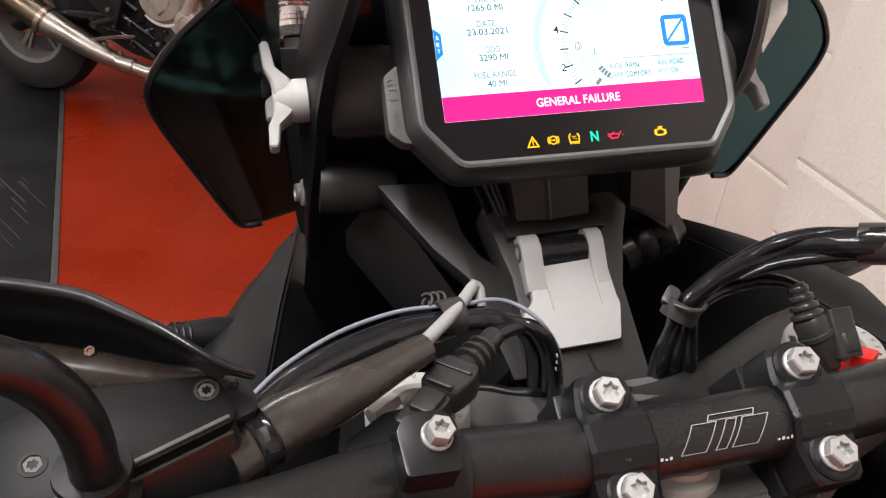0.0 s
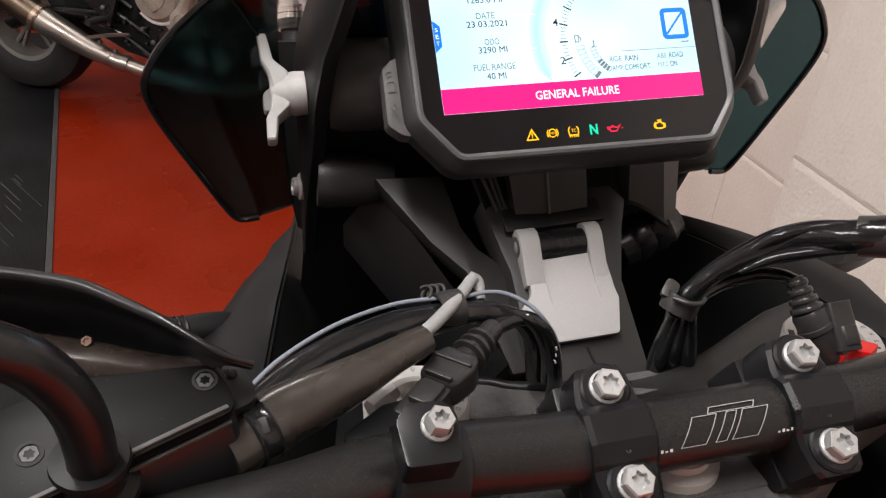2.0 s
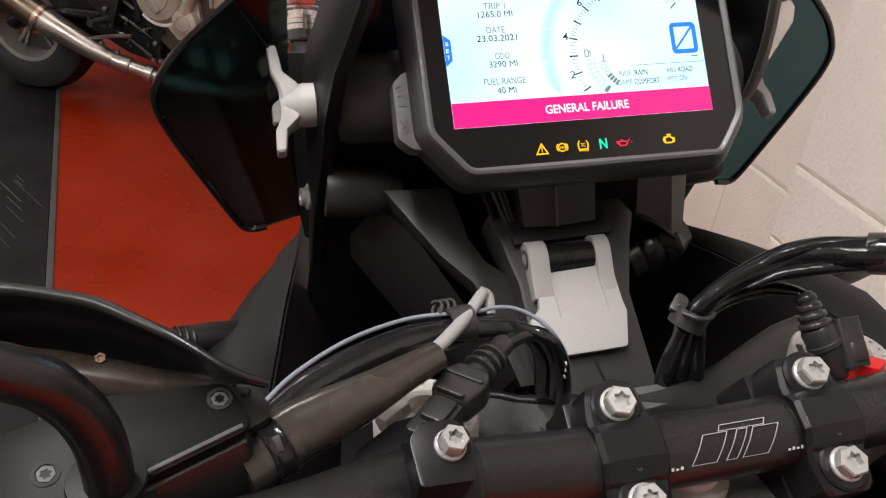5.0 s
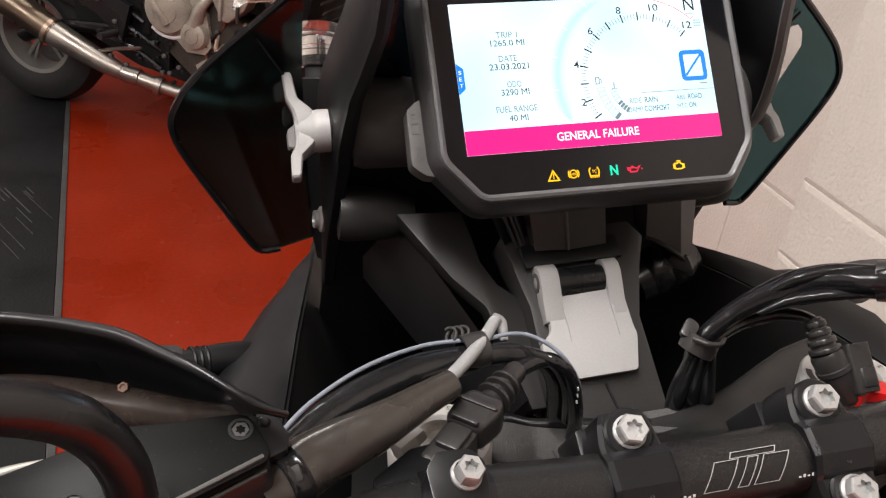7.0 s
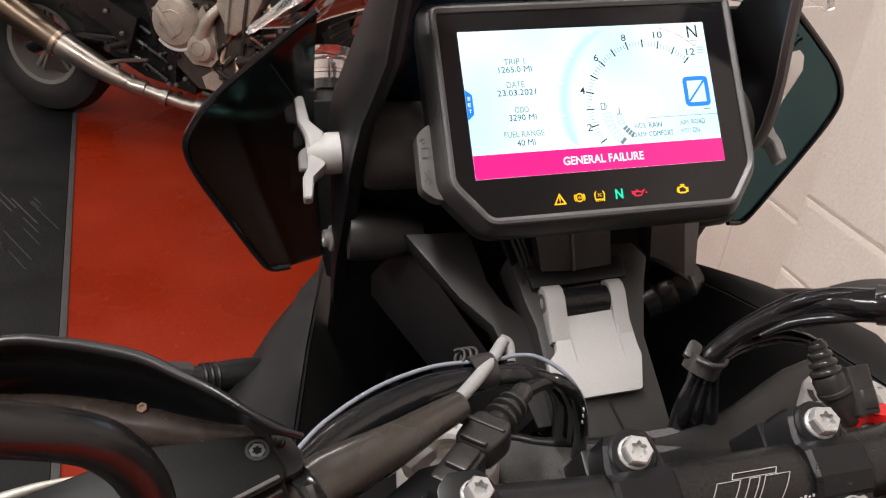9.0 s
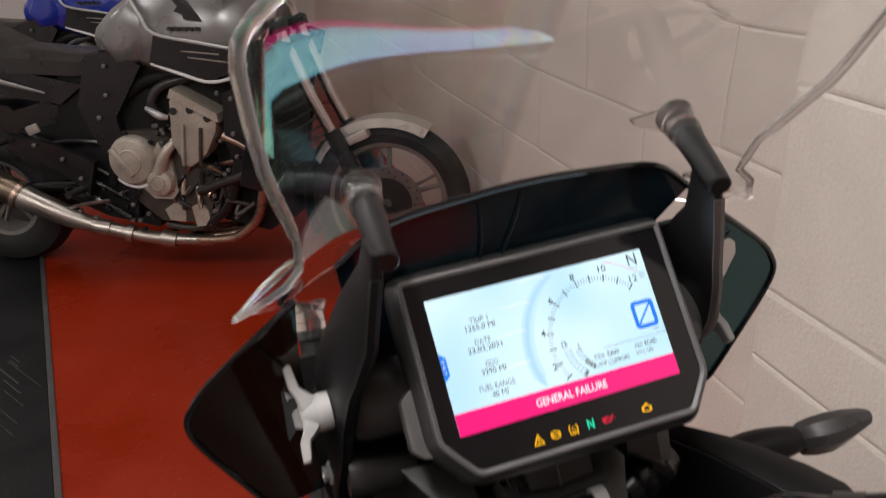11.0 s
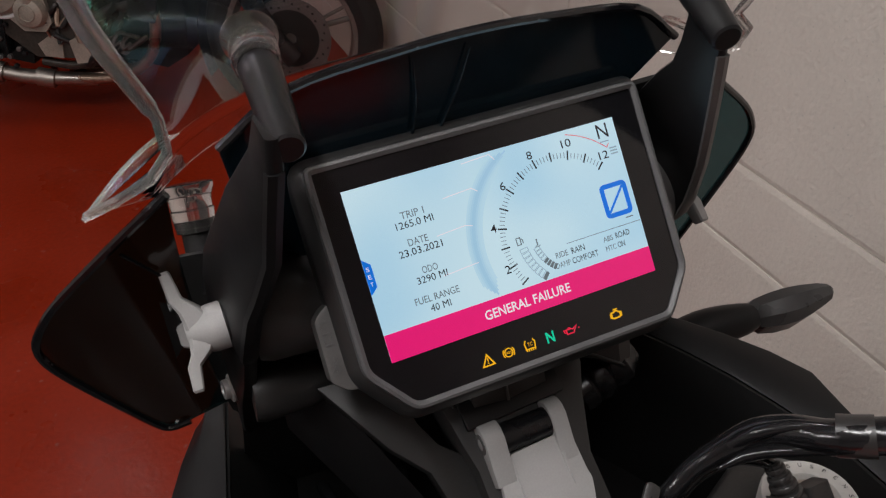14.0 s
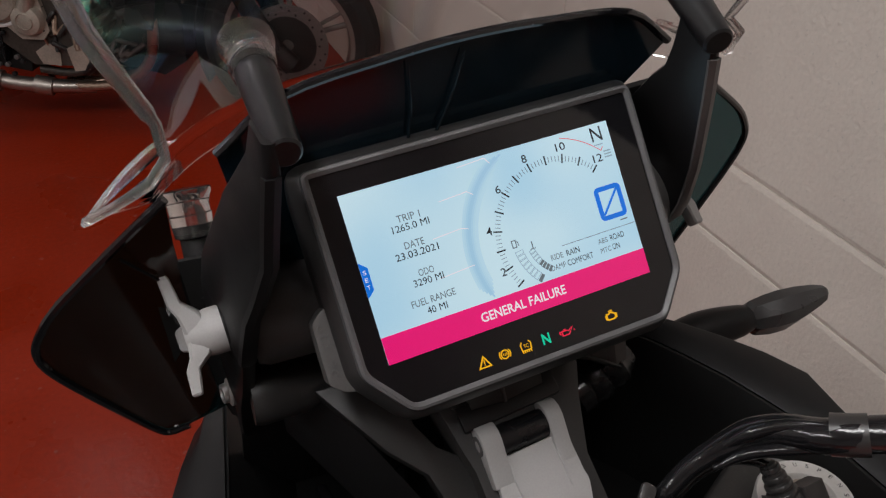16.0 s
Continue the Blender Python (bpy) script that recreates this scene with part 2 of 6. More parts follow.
# ---- mesh helpers ----
def finish(name, bm, material, parent=None, label="", smooth=40, data=None):
    bmesh.ops.recalc_face_normals(bm, faces=bm.faces)
    me = bpy.data.meshes.new(name)
    bm.to_mesh(me)
    bm.free()
    me.materials.append(material)
    if smooth:
        me.shade_smooth()
        me.set_sharp_from_angle(angle=radians(smooth))
    ob = new(name, me)
    ob.parent = parent
    if label:
        tagged(ob, label)
    return ob


def part(name, bm, material, parent, label="", smooth=40):
    """One mesh object under a thing or a part."""
    return finish(name, bm, material, parent, label, smooth)


def thing(name, m, label, category, group=""):
    ob = new(name)
    ob.empty_display_size = 0.1
    ob.matrix_world = m
    return tagged(ob, label, category, group)


def placed(bm, m):
    bmesh.ops.transform(bm, matrix=m, verts=bm.verts)
    return bm


def axes(x, y, z, at):
    m = Matrix((x, y, z)).transposed().to_4x4()
    m.translation = at
    return m


def aim(a, b):
    """A frame at a whose z points to b."""
    q = (Vector(b) - Vector(a)).to_track_quat("Z", "Y")
    return Matrix.Translation(a) @ q.to_matrix().to_4x4()


def sharp_bevel(bm, width, segments=2, angle=28):
    if width <= 0:
        return bm
    es = [e for e in bm.edges if len(e.link_faces) == 2 and e.calc_face_angle(0) > radians(angle)]
    bmesh.ops.bevel(bm, geom=es, offset=width, segments=segments, profile=0.6, affect="EDGES", clamp_overlap=True)
    return bm


def prism(poly, z0, z1, bevel=0.0, m=None, back=1.0, segments=2):
    """A plate: the outline from z0 to z1; back scales the outline at z0."""
    bm = bmesh.new()
    cx, cy = sum(p[0] for p in poly) / len(poly), sum(p[1] for p in poly) / len(poly)
    lo = [bm.verts.new((cx + (x - cx) * back, cy + (y - cy) * back, z0)) for x, y in poly]
    hi = [bm.verts.new((x, y, z1)) for x, y in poly]
    n = len(poly)
    bm.faces.new(lo[::-1])
    bm.faces.new(hi)
    for i in range(n):
        bm.faces.new((lo[i], lo[(i + 1) % n], hi[(i + 1) % n], hi[i]))
    bmesh.ops.recalc_face_normals(bm, faces=bm.faces)
    sharp_bevel(bm, bevel, segments)
    return placed(bm, m) if m else bm


def box(sx, sy, sz, bevel=0.002, m=None, segments=2):
    p = [(-sx / 2, -sy / 2), (sx / 2, -sy / 2), (sx / 2, sy / 2), (-sx / 2, sy / 2)]
    return prism(p, -sz / 2, sz / 2, bevel, m, segments=segments)


def rounded(poly, r, n=4):
    """The outline with its corners rounded by r."""
    out, k = [], len(poly)
    for i in range(k):
        a, b, c = (Vector(poly[(i + j) % k]) for j in (-1, 0, 1))
        u, v = a - b, c - b
        d = min(r, u.length * 0.45, v.length * 0.45)
        p, q = b + u.normalized() * d, b + v.normalized() * d
        for j in range(n + 1):
            t = j / n
            out.append(tuple((1 - t) ** 2 * p + 2 * t * (1 - t) * b + t * t * q))
    return out


def inset(poly, d):
    """The outline moved inwards by d."""
    k, out = len(poly), []
    area = sum(poly[i][0] * poly[(i + 1) % k][1] - poly[(i + 1) % k][0] * poly[i][1] for i in range(k))
    s = 1 if area > 0 else -1
    for i in range(k):
        a, b, c = (Vector(poly[(i + j) % k]) for j in (-1, 0, 1))
        u, v = (b - a).normalized(), (c - b).normalized()
        nu, nv = Vector((-u.y, u.x)) * s, Vector((-v.y, v.x)) * s
        w = (nu + nv)
        w = w / max(0.3, w.dot(nu))
        out.append(tuple(b + w * d))
    return out


def smooth_path(pts, per=8):
    """A curve through the points."""
    p = [Vector(q) for q in pts]
    p = [2 * p[0] - p[1]] + p + [2 * p[-1] - p[-2]]
    out = []
    for i in range(1, len(p) - 2):
        for j in range(per):
            t = j / per
            a, b, c, d = p[i - 1 : i + 3]
            out.append(0.5 * (2 * b + (c - a) * t + (2 * a - 5 * b + 4 * c - d) * t * t + (3 * b - a - 3 * c + d) * t ** 3))
    return out + [p[-2]]


def tube(pts, r, seg=12, per=8, bm=None, flat=1.0):
    """A round bar along a curve; r is a number, or one for each point."""
    bm = bm or bmesh.new()
    path = smooth_path(pts, per) if per > 1 else [Vector(p) for p in pts]
    rs = r if isinstance(r, (list, tuple)) else [r] * len(pts)
    rad = [float(np.interp(i / max(1, per), range(len(rs)), rs)) for i in range(len(path))]
    t0 = (path[1] - path[0]).normalized()
    side = t0.orthogonal().normalized()
    rings = []
    for i, c in enumerate(path):
        t = (path[min(i + 1, len(path) - 1)] - path[max(i - 1, 0)]).normalized()
        side = (side - t * side.dot(t)).normalized()
        up = t.cross(side)
        rings.append([bm.verts.new(c + rad[i] * (math.cos(a) * side + flat * math.sin(a) * up)) for a in (2 * math.pi * k / seg for k in range(seg))])
    for a, b in zip(rings, rings[1:]):
        for k in range(seg):
            bm.faces.new((a[k], a[(k + 1) % seg], b[(k + 1) % seg], b[k]))
    bm.faces.new(rings[0][::-1])
    bm.faces.new(rings[-1])
    return bm


def lathe(profile, seg=24, m=None, bm=None):
    """A turned body about z: rows of radius and height."""
    bm = bm or bmesh.new()
    made = []
    for r, h in profile:
        if r < 1e-6:
            made.append([bm.verts.new((0, 0, h))])
        else:
            made.append([bm.verts.new((r * math.cos(2 * math.pi * k / seg), r * math.sin(2 * math.pi * k / seg), h)) for k in range(seg)])
    for a, b in zip(made, made[1:]):
        for k in range(seg):
            j = (k + 1) % seg
            if len(a) == 1 and len(b) == 1:
                continue
            if len(a) == 1:
                bm.faces.new((a[0], b[j], b[k]))
            elif len(b) == 1:
                bm.faces.new((a[k], a[j], b[0]))
            else:
                bm.faces.new((a[k], a[j], b[j], b[k]))
    return placed(bm, m) if m else bm


def loft(sections, caps=True, closed=True, bm=None):
    """A skin over outlines that have the same number of points."""
    bm = bm or bmesh.new()
    rows = [[bm.verts.new(p) for p in s] for s in sections]
    n = len(rows[0])
    for a, b in zip(rows, rows[1:]):
        for k in range(n if closed else n - 1):
            bm.faces.new((a[k], a[(k + 1) % n], b[(k + 1) % n], b[k]))
    if caps and closed:
        bm.faces.new(rows[0][::-1])
        bm.faces.new(rows[-1])
    return bm


def sheet(rows, thick, bevel=0.0):
    """A skin through rows of points, given thickness."""
    bm = loft(rows, caps=False, closed=False)
    bmesh.ops.recalc_face_normals(bm, faces=bm.faces)
    bmesh.ops.solidify(bm, geom=bm.faces[:], thickness=thick)
    bmesh.ops.recalc_face_normals(bm, faces=bm.faces)
    return bm


def annulus(r0, r1, a0, a1, z0, z1, n=24, m=None):
    """A flat arc with thickness, angles in degrees."""
    poly = [(r1 * math.cos(radians(a0 + (a1 - a0) * i / n)), r1 * math.sin(radians(a0 + (a1 - a0) * i / n))) for i in range(n + 1)]
    poly += [(r0 * math.cos(radians(a1 - (a1 - a0) * i / n)), r0 * math.sin(radians(a1 - (a1 - a0) * i / n))) for i in range(n + 1)]
    return strip(poly, n + 1, z0, z1, m)


def strip(poly, k, z0, z1, m=None):
    """An outline made of an outer row of k points and an inner row back, filled with quads."""
    bm = bmesh.new()
    outer, inner = poly[:k], poly[k:][::-1]
    rows = []
    for z in (z0, z1):
        rows.append(([bm.verts.new((x, y, z)) for x, y in outer], [bm.verts.new((x, y, z)) for x, y in inner]))
    for i in range(k - 1):
        for o, n in rows:
            bm.faces.new((o[i], o[i + 1], n[i + 1], n[i]))
        for j in (0, 1):
            bm.faces.new((rows[0][j][i], rows[0][j][i + 1], rows[1][j][i + 1], rows[1][j][i]))
    for i in (0, k - 1):
        bm.faces.new((rows[0][0][i], rows[0][1][i], rows[1][1][i], rows[1][0][i]))
    return placed(bm, m) if m else bm


def stroke(pts, width, z0, z1, m=None, closed=False):
    """A flat line of even width through points of a plane."""
    p = [Vector(q) for q in pts]
    left, right = [], []
    n = len(p)
    for i in range(n):
        a = p[(i - 1) % n] if closed or i else p[i]
        c = p[(i + 1) % n] if closed or i < n - 1 else p[i]
        u = (p[i] - a).normalized() if (p[i] - a).length else (c - p[i]).normalized()
        v = (c - p[i]).normalized() if (c - p[i]).length else u
        nu, nv = Vector((-u.y, u.x)), Vector((-v.y, v.x))
        w = nu + nv
        w = w / max(0.5, w.dot(nu))
        left.append(tuple(p[i] + w * width / 2))
        right.append(tuple(p[i] - w * width / 2))
    if closed:
        left.append(left[0])
        right.append(right[0])
    return strip(left + right[::-1], len(left), z0, z1, m)


def lettering(name, body, cx, cy, width, height, m, material, parent, lift=0.0, bold=0.006):
    """Words of the built-in font, fitted to a width and height about a middle."""
    data = bpy.data.curves.new(name, "FONT")
    data.body, data.offset, data.resolution_u = body, bold, 3
    tmp = bpy.data.objects.new(name, data)
    scene.collection.objects.link(tmp)
    bpy.context.view_layer.update()
    me = bpy.data.meshes.new_from_object(tmp.evaluated_get(bpy.context.evaluated_depsgraph_get()))
    bpy.data.objects.remove(tmp)
    co = np.array([v.co[:] for v in me.vertices])
    lo, hi = co.min(0), co.max(0)
    sx, sy = width / max(1e-6, hi[0] - lo[0]), height / max(1e-6, hi[1] - lo[1])
    for v in me.vertices:
        v.co = m @ Vector(((v.co.x - (lo[0] + hi[0]) / 2) * sx + cx, (v.co.y - (lo[1] + hi[1]) / 2) * sy + cy, lift))
    me.materials.clear()
    me.materials.append(material)
    ob = new(name, me)
    ob.parent = parent
    return ob


def torx_bolt(m, r, h, parent, name="bolt", material=None, flange=True, label=""):
    """A hexagon flange bolt with a six-lobed socket, its seat at m."""
    bm = bmesh.new()
    if flange:
        lathe([(r * 0.6, 0), (r, 0), (r, h * 0.16), (r * 0.86, h * 0.3)], 20, None, bm)
    k = 24
    hexr = lambda a: r * 0.8 / max(0.86, math.cos((a + math.pi / 6) % (math.pi / 3) - math.pi / 6)) * 0.98
    star = lambda a: r * (0.44 + 0.09 * math.cos(6 * a))
    rows = []
    for fr, z in ((hexr, h * 0.2), (hexr, h * 0.86), (lambda a: hexr(a) * 0.9, h), (lambda a: star(a), h), (lambda a: star(a) * 0.94, h * 0.55)):
        rows.append([(fr(2 * math.pi * i / k) * math.cos(2 * math.pi * i / k), fr(2 * math.pi * i / k) * math.sin(2 * math.pi * i / k), z) for i in range(k)])
    loft(rows, True, True, bm)
    return part(name, placed(bm, m), material or ZINC, parent, label, 30)


def wheel(parent, at, across, radius, width, spokes, rim=None, tyre_name="tyre", disc=True, wall=0.74):
    """A tyre on a cast rim with spokes and a brake disc, its axle along across."""
    m = aim(at, Vector(at) + Vector(across))
    w, rr = width / 2, radius - width * wall
    prof = [(rr, -w * 0.7), (rr + 0.02, -w * 0.92), (radius - w * 0.7, -w), (radius - w * 0.22, -w * 0.72), (radius, 0),
            (radius - w * 0.22, w * 0.72), (radius - w * 0.7, w), (rr + 0.02, w * 0.92), (rr, w * 0.7), (rr, -w * 0.7)]
    part(tyre_name, lathe(prof, 48, m), TYRE, parent)
    rp = [(rr + 0.006, -w * 0.75), (rr - 0.012, -w * 0.7), (rr - 0.026, 0), (rr - 0.012, w * 0.7), (rr + 0.006, w * 0.75), (rr + 0.001, w * 0.7),
          (rr + 0.001, -w * 0.7), (rr + 0.006, -w * 0.75)]
    ob = part("rim", lathe(rp, 48, m), rim or ALLOY, parent)
    part("hub", lathe([(0, -0.05), (0.035, -0.05), (0.045, -0.02), (0.045, 0.02), (0.035, 0.05), (0, 0.05)], 20, m), rim or ALLOY, parent)
    for i in range(spokes):
        a = 2 * math.pi * i / spokes + 0.3
        s = box(rr - 0.05, 0.017, 0.022, 0.005, pose(0, 0, 0, 0, 0, math.degrees(a)) @ pose((rr - 0.02) / 2 + 0.02, 0, 0))
        part("spoke", placed(s, m), rim or ALLOY, parent)
        s = box(rr * 0.55, 0.012, 0.018, 0.004, pose(0, 0, 0, 0, 0, math.degrees(a) + 12) @ pose(rr * 0.62, 0, 0))
        part("spoke", placed(s, m), rim or ALLOY, parent)
    if disc:
        rotor = part("brake_disc", lathe([(0.098, 0.055), (0.138, 0.055), (0.138, 0.06), (0.098, 0.06), (0.098, 0.055)], 36, m), DALLOY, parent)
        part("disc_carrier", lathe([(0.02, 0.050), (0.100, 0.052), (0.100, 0.057), (0.02, 0.062)], 24, m), DARK, rotor)
        for i in range(30):
            a = 2 * math.pi * i / 30
            q = 0.108 + 0.010 * (i % 3)
            part("disc_hole", lathe([(0, 0.0600), (0.0042, 0.0600), (0.0042, 0.0604), (0, 0.0604)], 8, m @ Matrix.Translation((q * math.cos(a), q * math.sin(a), 0))), DARK, rotor)
    return ob


def ribbed(a, b, r0, r1, n):
    """A ribbed rubber boot from a to b, narrowing."""
    span = (Vector(b) - Vector(a)).length
    rows = [(0, 0), (r0 * 0.9, 0)]
    for i in range(n):
        r, h0, h1 = r0 + (r1 - r0) * i / n, span * i / n, span * (i + 0.62) / n
        rows += [(r * 0.97, h0 + span * 0.01), (r, h0 + span * 0.03), (r * 0.98, h1 - span * 0.02), (r * 0.94, h1), (r * 0.74, h1 + span * 0.015), (r * 0.74, span * (i + 1) / n - span * 0.01)]
    return lathe(rows + [(r1 * 0.8, span), (0, span)], 26, aim(a, b))



# ---- the workshop ----
WALLP = pbr("white_block_paint", (0.72, 0.66, 0.60), 0.55, grain=150, bump=0.42, var=0.08, wear=7, dist=0.0036, piece=0.03, speck=0.25, fleck=(170, 0.70, 0.76))
WALLM = pbr("white_mortar_paint", (0.67, 0.62, 0.565), 0.65, grain=90, bump=0.4, var=0.1, wear=6, dist=0.003)
CEIL = pbr("white_ceiling_paint", (0.75, 0.74, 0.72), 0.8, grain=40, bump=0.1, var=0.05, wear=2)
REDF = pbr("red_floor_paint", (0.265, 0.0185, 0.0031), 0.33, grain=70, bump=0.3, var=0.2, wear=2.2, roughvar=0.14, dist=0.0018, specular=0.22, speck=0.16, fleck=(55, 0.68, 0.80))
MATB = pbr("black_rubber_mat", (0.007, 0.0075, 0.008), 0.55, grain=160, bump=0.5, var=0.35, wear=4, dist=0.0018, specular=0.3)
MATE = pbr("worn_mat_edge", (0.055, 0.055, 0.055), 0.6, grain=120, bump=0.4, var=0.4, wear=14, dist=0.0015)
PIER_X, BAY_X, PIER_Y = 0.80, 1.00, 0.92


def slab(name, x0, x1, y0, y1, z0, z1, material, label, category):
    bm = box(x1 - x0, y1 - y0, z1 - z0, 0, Matrix.Translation(((x0 + x1) / 2, (y0 + y1) / 2, (z0 + z1) / 2)))
    return tagged(finish(name, bm, material, smooth=0), label, category, kind="structure")


floor = slab("floor", -4.2, 1.5, -3.2, 6.7, -0.12, 0.0, REDF, "glossy red painted concrete workshop floor", "floor")
slab("ceiling", -4.2, 1.5, -3.2, 6.7, 2.8, 2.9, CEIL, "plain white painted ceiling", "ceiling")
slab("wall_west", -4.2, -4.05, -3.2, 6.7, 0, 2.8, CEIL, "plain pale painted wall", "wall")
slab("wall_south", -4.05, 1.3, -3.2, -3.05, 0, 2.8, CEIL, "plain pale painted wall behind the motorcycle", "wall")
slab("wall_north", -4.05, 1.3, 6.5, 6.7, 0, 2.8, CEIL, "plain pale painted wall at the far end", "wall")
wall_bay = slab("wall_bay", BAY_X + 0.0035, BAY_X + 0.2, PIER_Y, 6.5, 0, 2.8, WALLM, "white painted concrete block wall with soft joints", "wall")
wall_pier = slab("wall_pier", PIER_X + 0.0035, BAY_X + 0.2, -3.05, PIER_Y, 0, 2.8, WALLM, "white painted rough block pier wall with a thin course", "wall")

# the rubber mat, its worn edge running away beside the red floor
mat_dir = (Vector((-0.742, 3.70)) - Vector((-0.477, 1.84))).normalized()
mat_a, mat_b = Vector((-0.477, 1.84)) - mat_dir * 2.6, Vector((-0.742, 3.70)) + mat_dir * 0.6
mat_n = Vector((-mat_dir.y, mat_dir.x))
bm = prism([tuple(mat_a + mat_n * 0.025), tuple(mat_b + mat_n * 0.025), tuple(mat_b + mat_n * 2.4), tuple(mat_a + mat_n * 2.4)], 0.0, 0.008, 0.002)
mat_ob = tagged(finish("floor_mat", bm, MATB), "black rubber floor mat with a scuffed grey edge", "mat")
part("mat_edge", prism([tuple(mat_a + mat_n * 0.006), tuple(mat_b + mat_n * 0.006), tuple(mat_b + mat_n * 0.024), tuple(mat_a + mat_n * 0.024)], 0.0, 0.006, 0.001), MATE, mat_ob, "worn grey edge strip")
random.seed(5)
for i in range(16):
    c = Vector((-0.74, 2.48)) + Vector((random.uniform(-0.12, 0.09), random.uniform(-0.24, 0.16)))
    d = Vector((0.53, -0.85)).normalized() * random.uniform(0.03, 0.13)
    part("scuff", stroke([tuple(c - d), tuple(c + d * 0.3), tuple(c + d)], random.uniform(0.0016, 0.0040), 0.0081, 0.0084), MATE, mat_ob)

# pieces of the block walls
random.seed(11)
BLOCKS = {}


def block_mesh(kind, length, high):
    key = (kind, round(length, 3), round(high, 3))
    if key not in BLOCKS:
        rnd = random.Random(int(length * 1000) * 7 + int(high * 1000))
        bm = bmesh.new()
        y, z, e = length / 2, high / 2, 0.007
        front = [(-y + e, -z + e), (y - e, -z + e), (y - e, z - e), (-y + e, z - e)]
        mid = [(-y, -z), (y, -z), (y, z), (-y, z)]
        jit = lambda p: (p[0] + rnd.uniform(-0.002, 0.002), p[1] + rnd.uniform(-0.002, 0.002))
        a = [bm.verts.new((0.0, *jit(p))) for p in front]
        b = [bm.verts.new((0.0014, *jit(p))) for p in mid]
        c = [bm.verts.new((0.03, *p)) for p in mid]
        bm.faces.new(a)
        for s, t in ((a, b), (b, c)):
            for i in range(4):
                bm.faces.new((s[i], s[(i + 1) % 4], t[(i + 1) % 4], t[i]))
        bmesh.ops.recalc_face_normals(bm, faces=bm.faces)
        me = bpy.data.meshes.new("block")
        bm.to_mesh(me)
        bm.free()
        me.materials.append(WALLP)
        BLOCKS[key] = me
    return BLOCKS[key]


def courses(wall, x, y0, y1, heights, first, length=0.45, gap=0.004):
    for row, (za, zb) in enumerate(zip(heights, heights[1:])):
        y = first + (length / 2 if row % 2 else 0)
        while y > y0:
            y -= length
        while y < y1 - 0.01:
            a, b = max(y, y0), min(y + length, y1)
            if b - a > 0.04:
                ob = new("block", block_mesh(wall.name, b - a - gap, zb - za - gap))
                ob.location = (x, (a + b) / 2, (za + zb) / 2)
                ob.parent = wall
            y += length


courses(wall_pier, PIER_X, -1.4, PIER_Y, (0.0, 0.23, 0.46, 0.70, 0.825, 1.147, 1.37, 1.60, 1.82, 2.05), PIER_Y, 1.30)
courses(wall_bay, BAY_X, PIER_Y, 5.9, (0.0, 0.15, 0.405, 0.66, 0.912, 1.172, 1.43, 1.68, 1.93, 2.18), 1.326, 0.59)


# ---- the adventure motorcycle on its stand ----
BIKE = Matrix(((0.99694, 0.0, -0.07821, 0.2836), (0.00314, 0.99919, 0.04001, -0.0545), (0.07814, -0.04013, 0.99613, -0.0989), (0, 0, 0, 1)))
MID = 0.004
bike = thing("motorcycle", BIKE, "black adventure motorcycle with a lit colour dashboard, leaning on its stand", "motorcycle")
flip = lambda p: (2 * MID - p[0], p[1], p[2])
both = lambda p, s: p if s < 0 else flip(p)

# display: its own plane, x to the right, y up the glass
DISP = pose(0.0, 0.4174, 1.2612, 55, 0, 0)
OUT = rounded([(-0.093, 0.0595), (-0.093, -0.0455), (-0.0725, -0.0702), (0.0797, -0.0712), (0.097, -0.0470), (0.097, 0.0602)], 0.0055, 4)
housing = part("display", prism(OUT, -0.030, -0.0016, 0.002, DISP, 0.97), BLACK, bike, "rugged black colour dashboard display, switched on", 35)
inner = inset(OUT, 0.0042)
flank = [[(x, y, z) for x, y in inset(OUT, d)] for d, z in ((0.0002, -0.0014), (-0.0012, -0.0024), (-0.0052, -0.0080), (-0.0058, -0.0095), (-0.0058, -0.0215), (-0.0040, -0.0240))]
part("housing_flank", placed(loft(flank, False), DISP), FLANK, housing, "charcoal bevelled flank", 30)
bm = bmesh.new()
k = len(OUT)
rows = []
for poly, z in ((OUT, -0.0012), (inset(OUT, 0.0006), 0.0016), (inset(OUT, 0.0022), 0.0022), (inner, 0.0006), (inner, -0.0014)):
    rows.append([(x, y, z) for x, y in poly])
loft(rows, False, True, bm)
part("bezel_rim", placed(bm, DISP), RIMG, housing, "grey bevelled rim")
part("front_glass", prism(inner, -0.002, -0.0004, 0, DISP), FRONT, housing, "black glass front")
# side cheek with its two marks
part("side_cheek", prism(rounded([(-0.1068, -0.0130), (-0.1010, -0.0080), (-0.0960, -0.0060), (-0.0930, -0.0520), (-0.1000, -0.0508), (-0.1073, -0.0445)], 0.002, 2), -0.024, -0.0088, 0.0012, DISP), CHEEK, housing, "grey cheek with two embossed marks")
CHK = DISP @ Matrix.Translation((0, 0, -0.0086))
part("wave_mark", stroke([(-0.1052, -0.0165), (-0.1038, -0.0150), (-0.1020, -0.0150)], 0.0006, 0, 0.0004, CHK), RIMG, housing)
part("wave_mark", stroke([(-0.1046, -0.0185), (-0.1036, -0.0173), (-0.1022, -0.0173)], 0.0006, 0, 0.0004, CHK), RIMG, housing)
part("chip_mark", stroke([(-0.1046, -0.0205), (-0.1008, -0.0205), (-0.1008, -0.0262), (-0.1046, -0.0262)], 0.0007, 0, 0.0004, CHK, True), RIMG, housing)
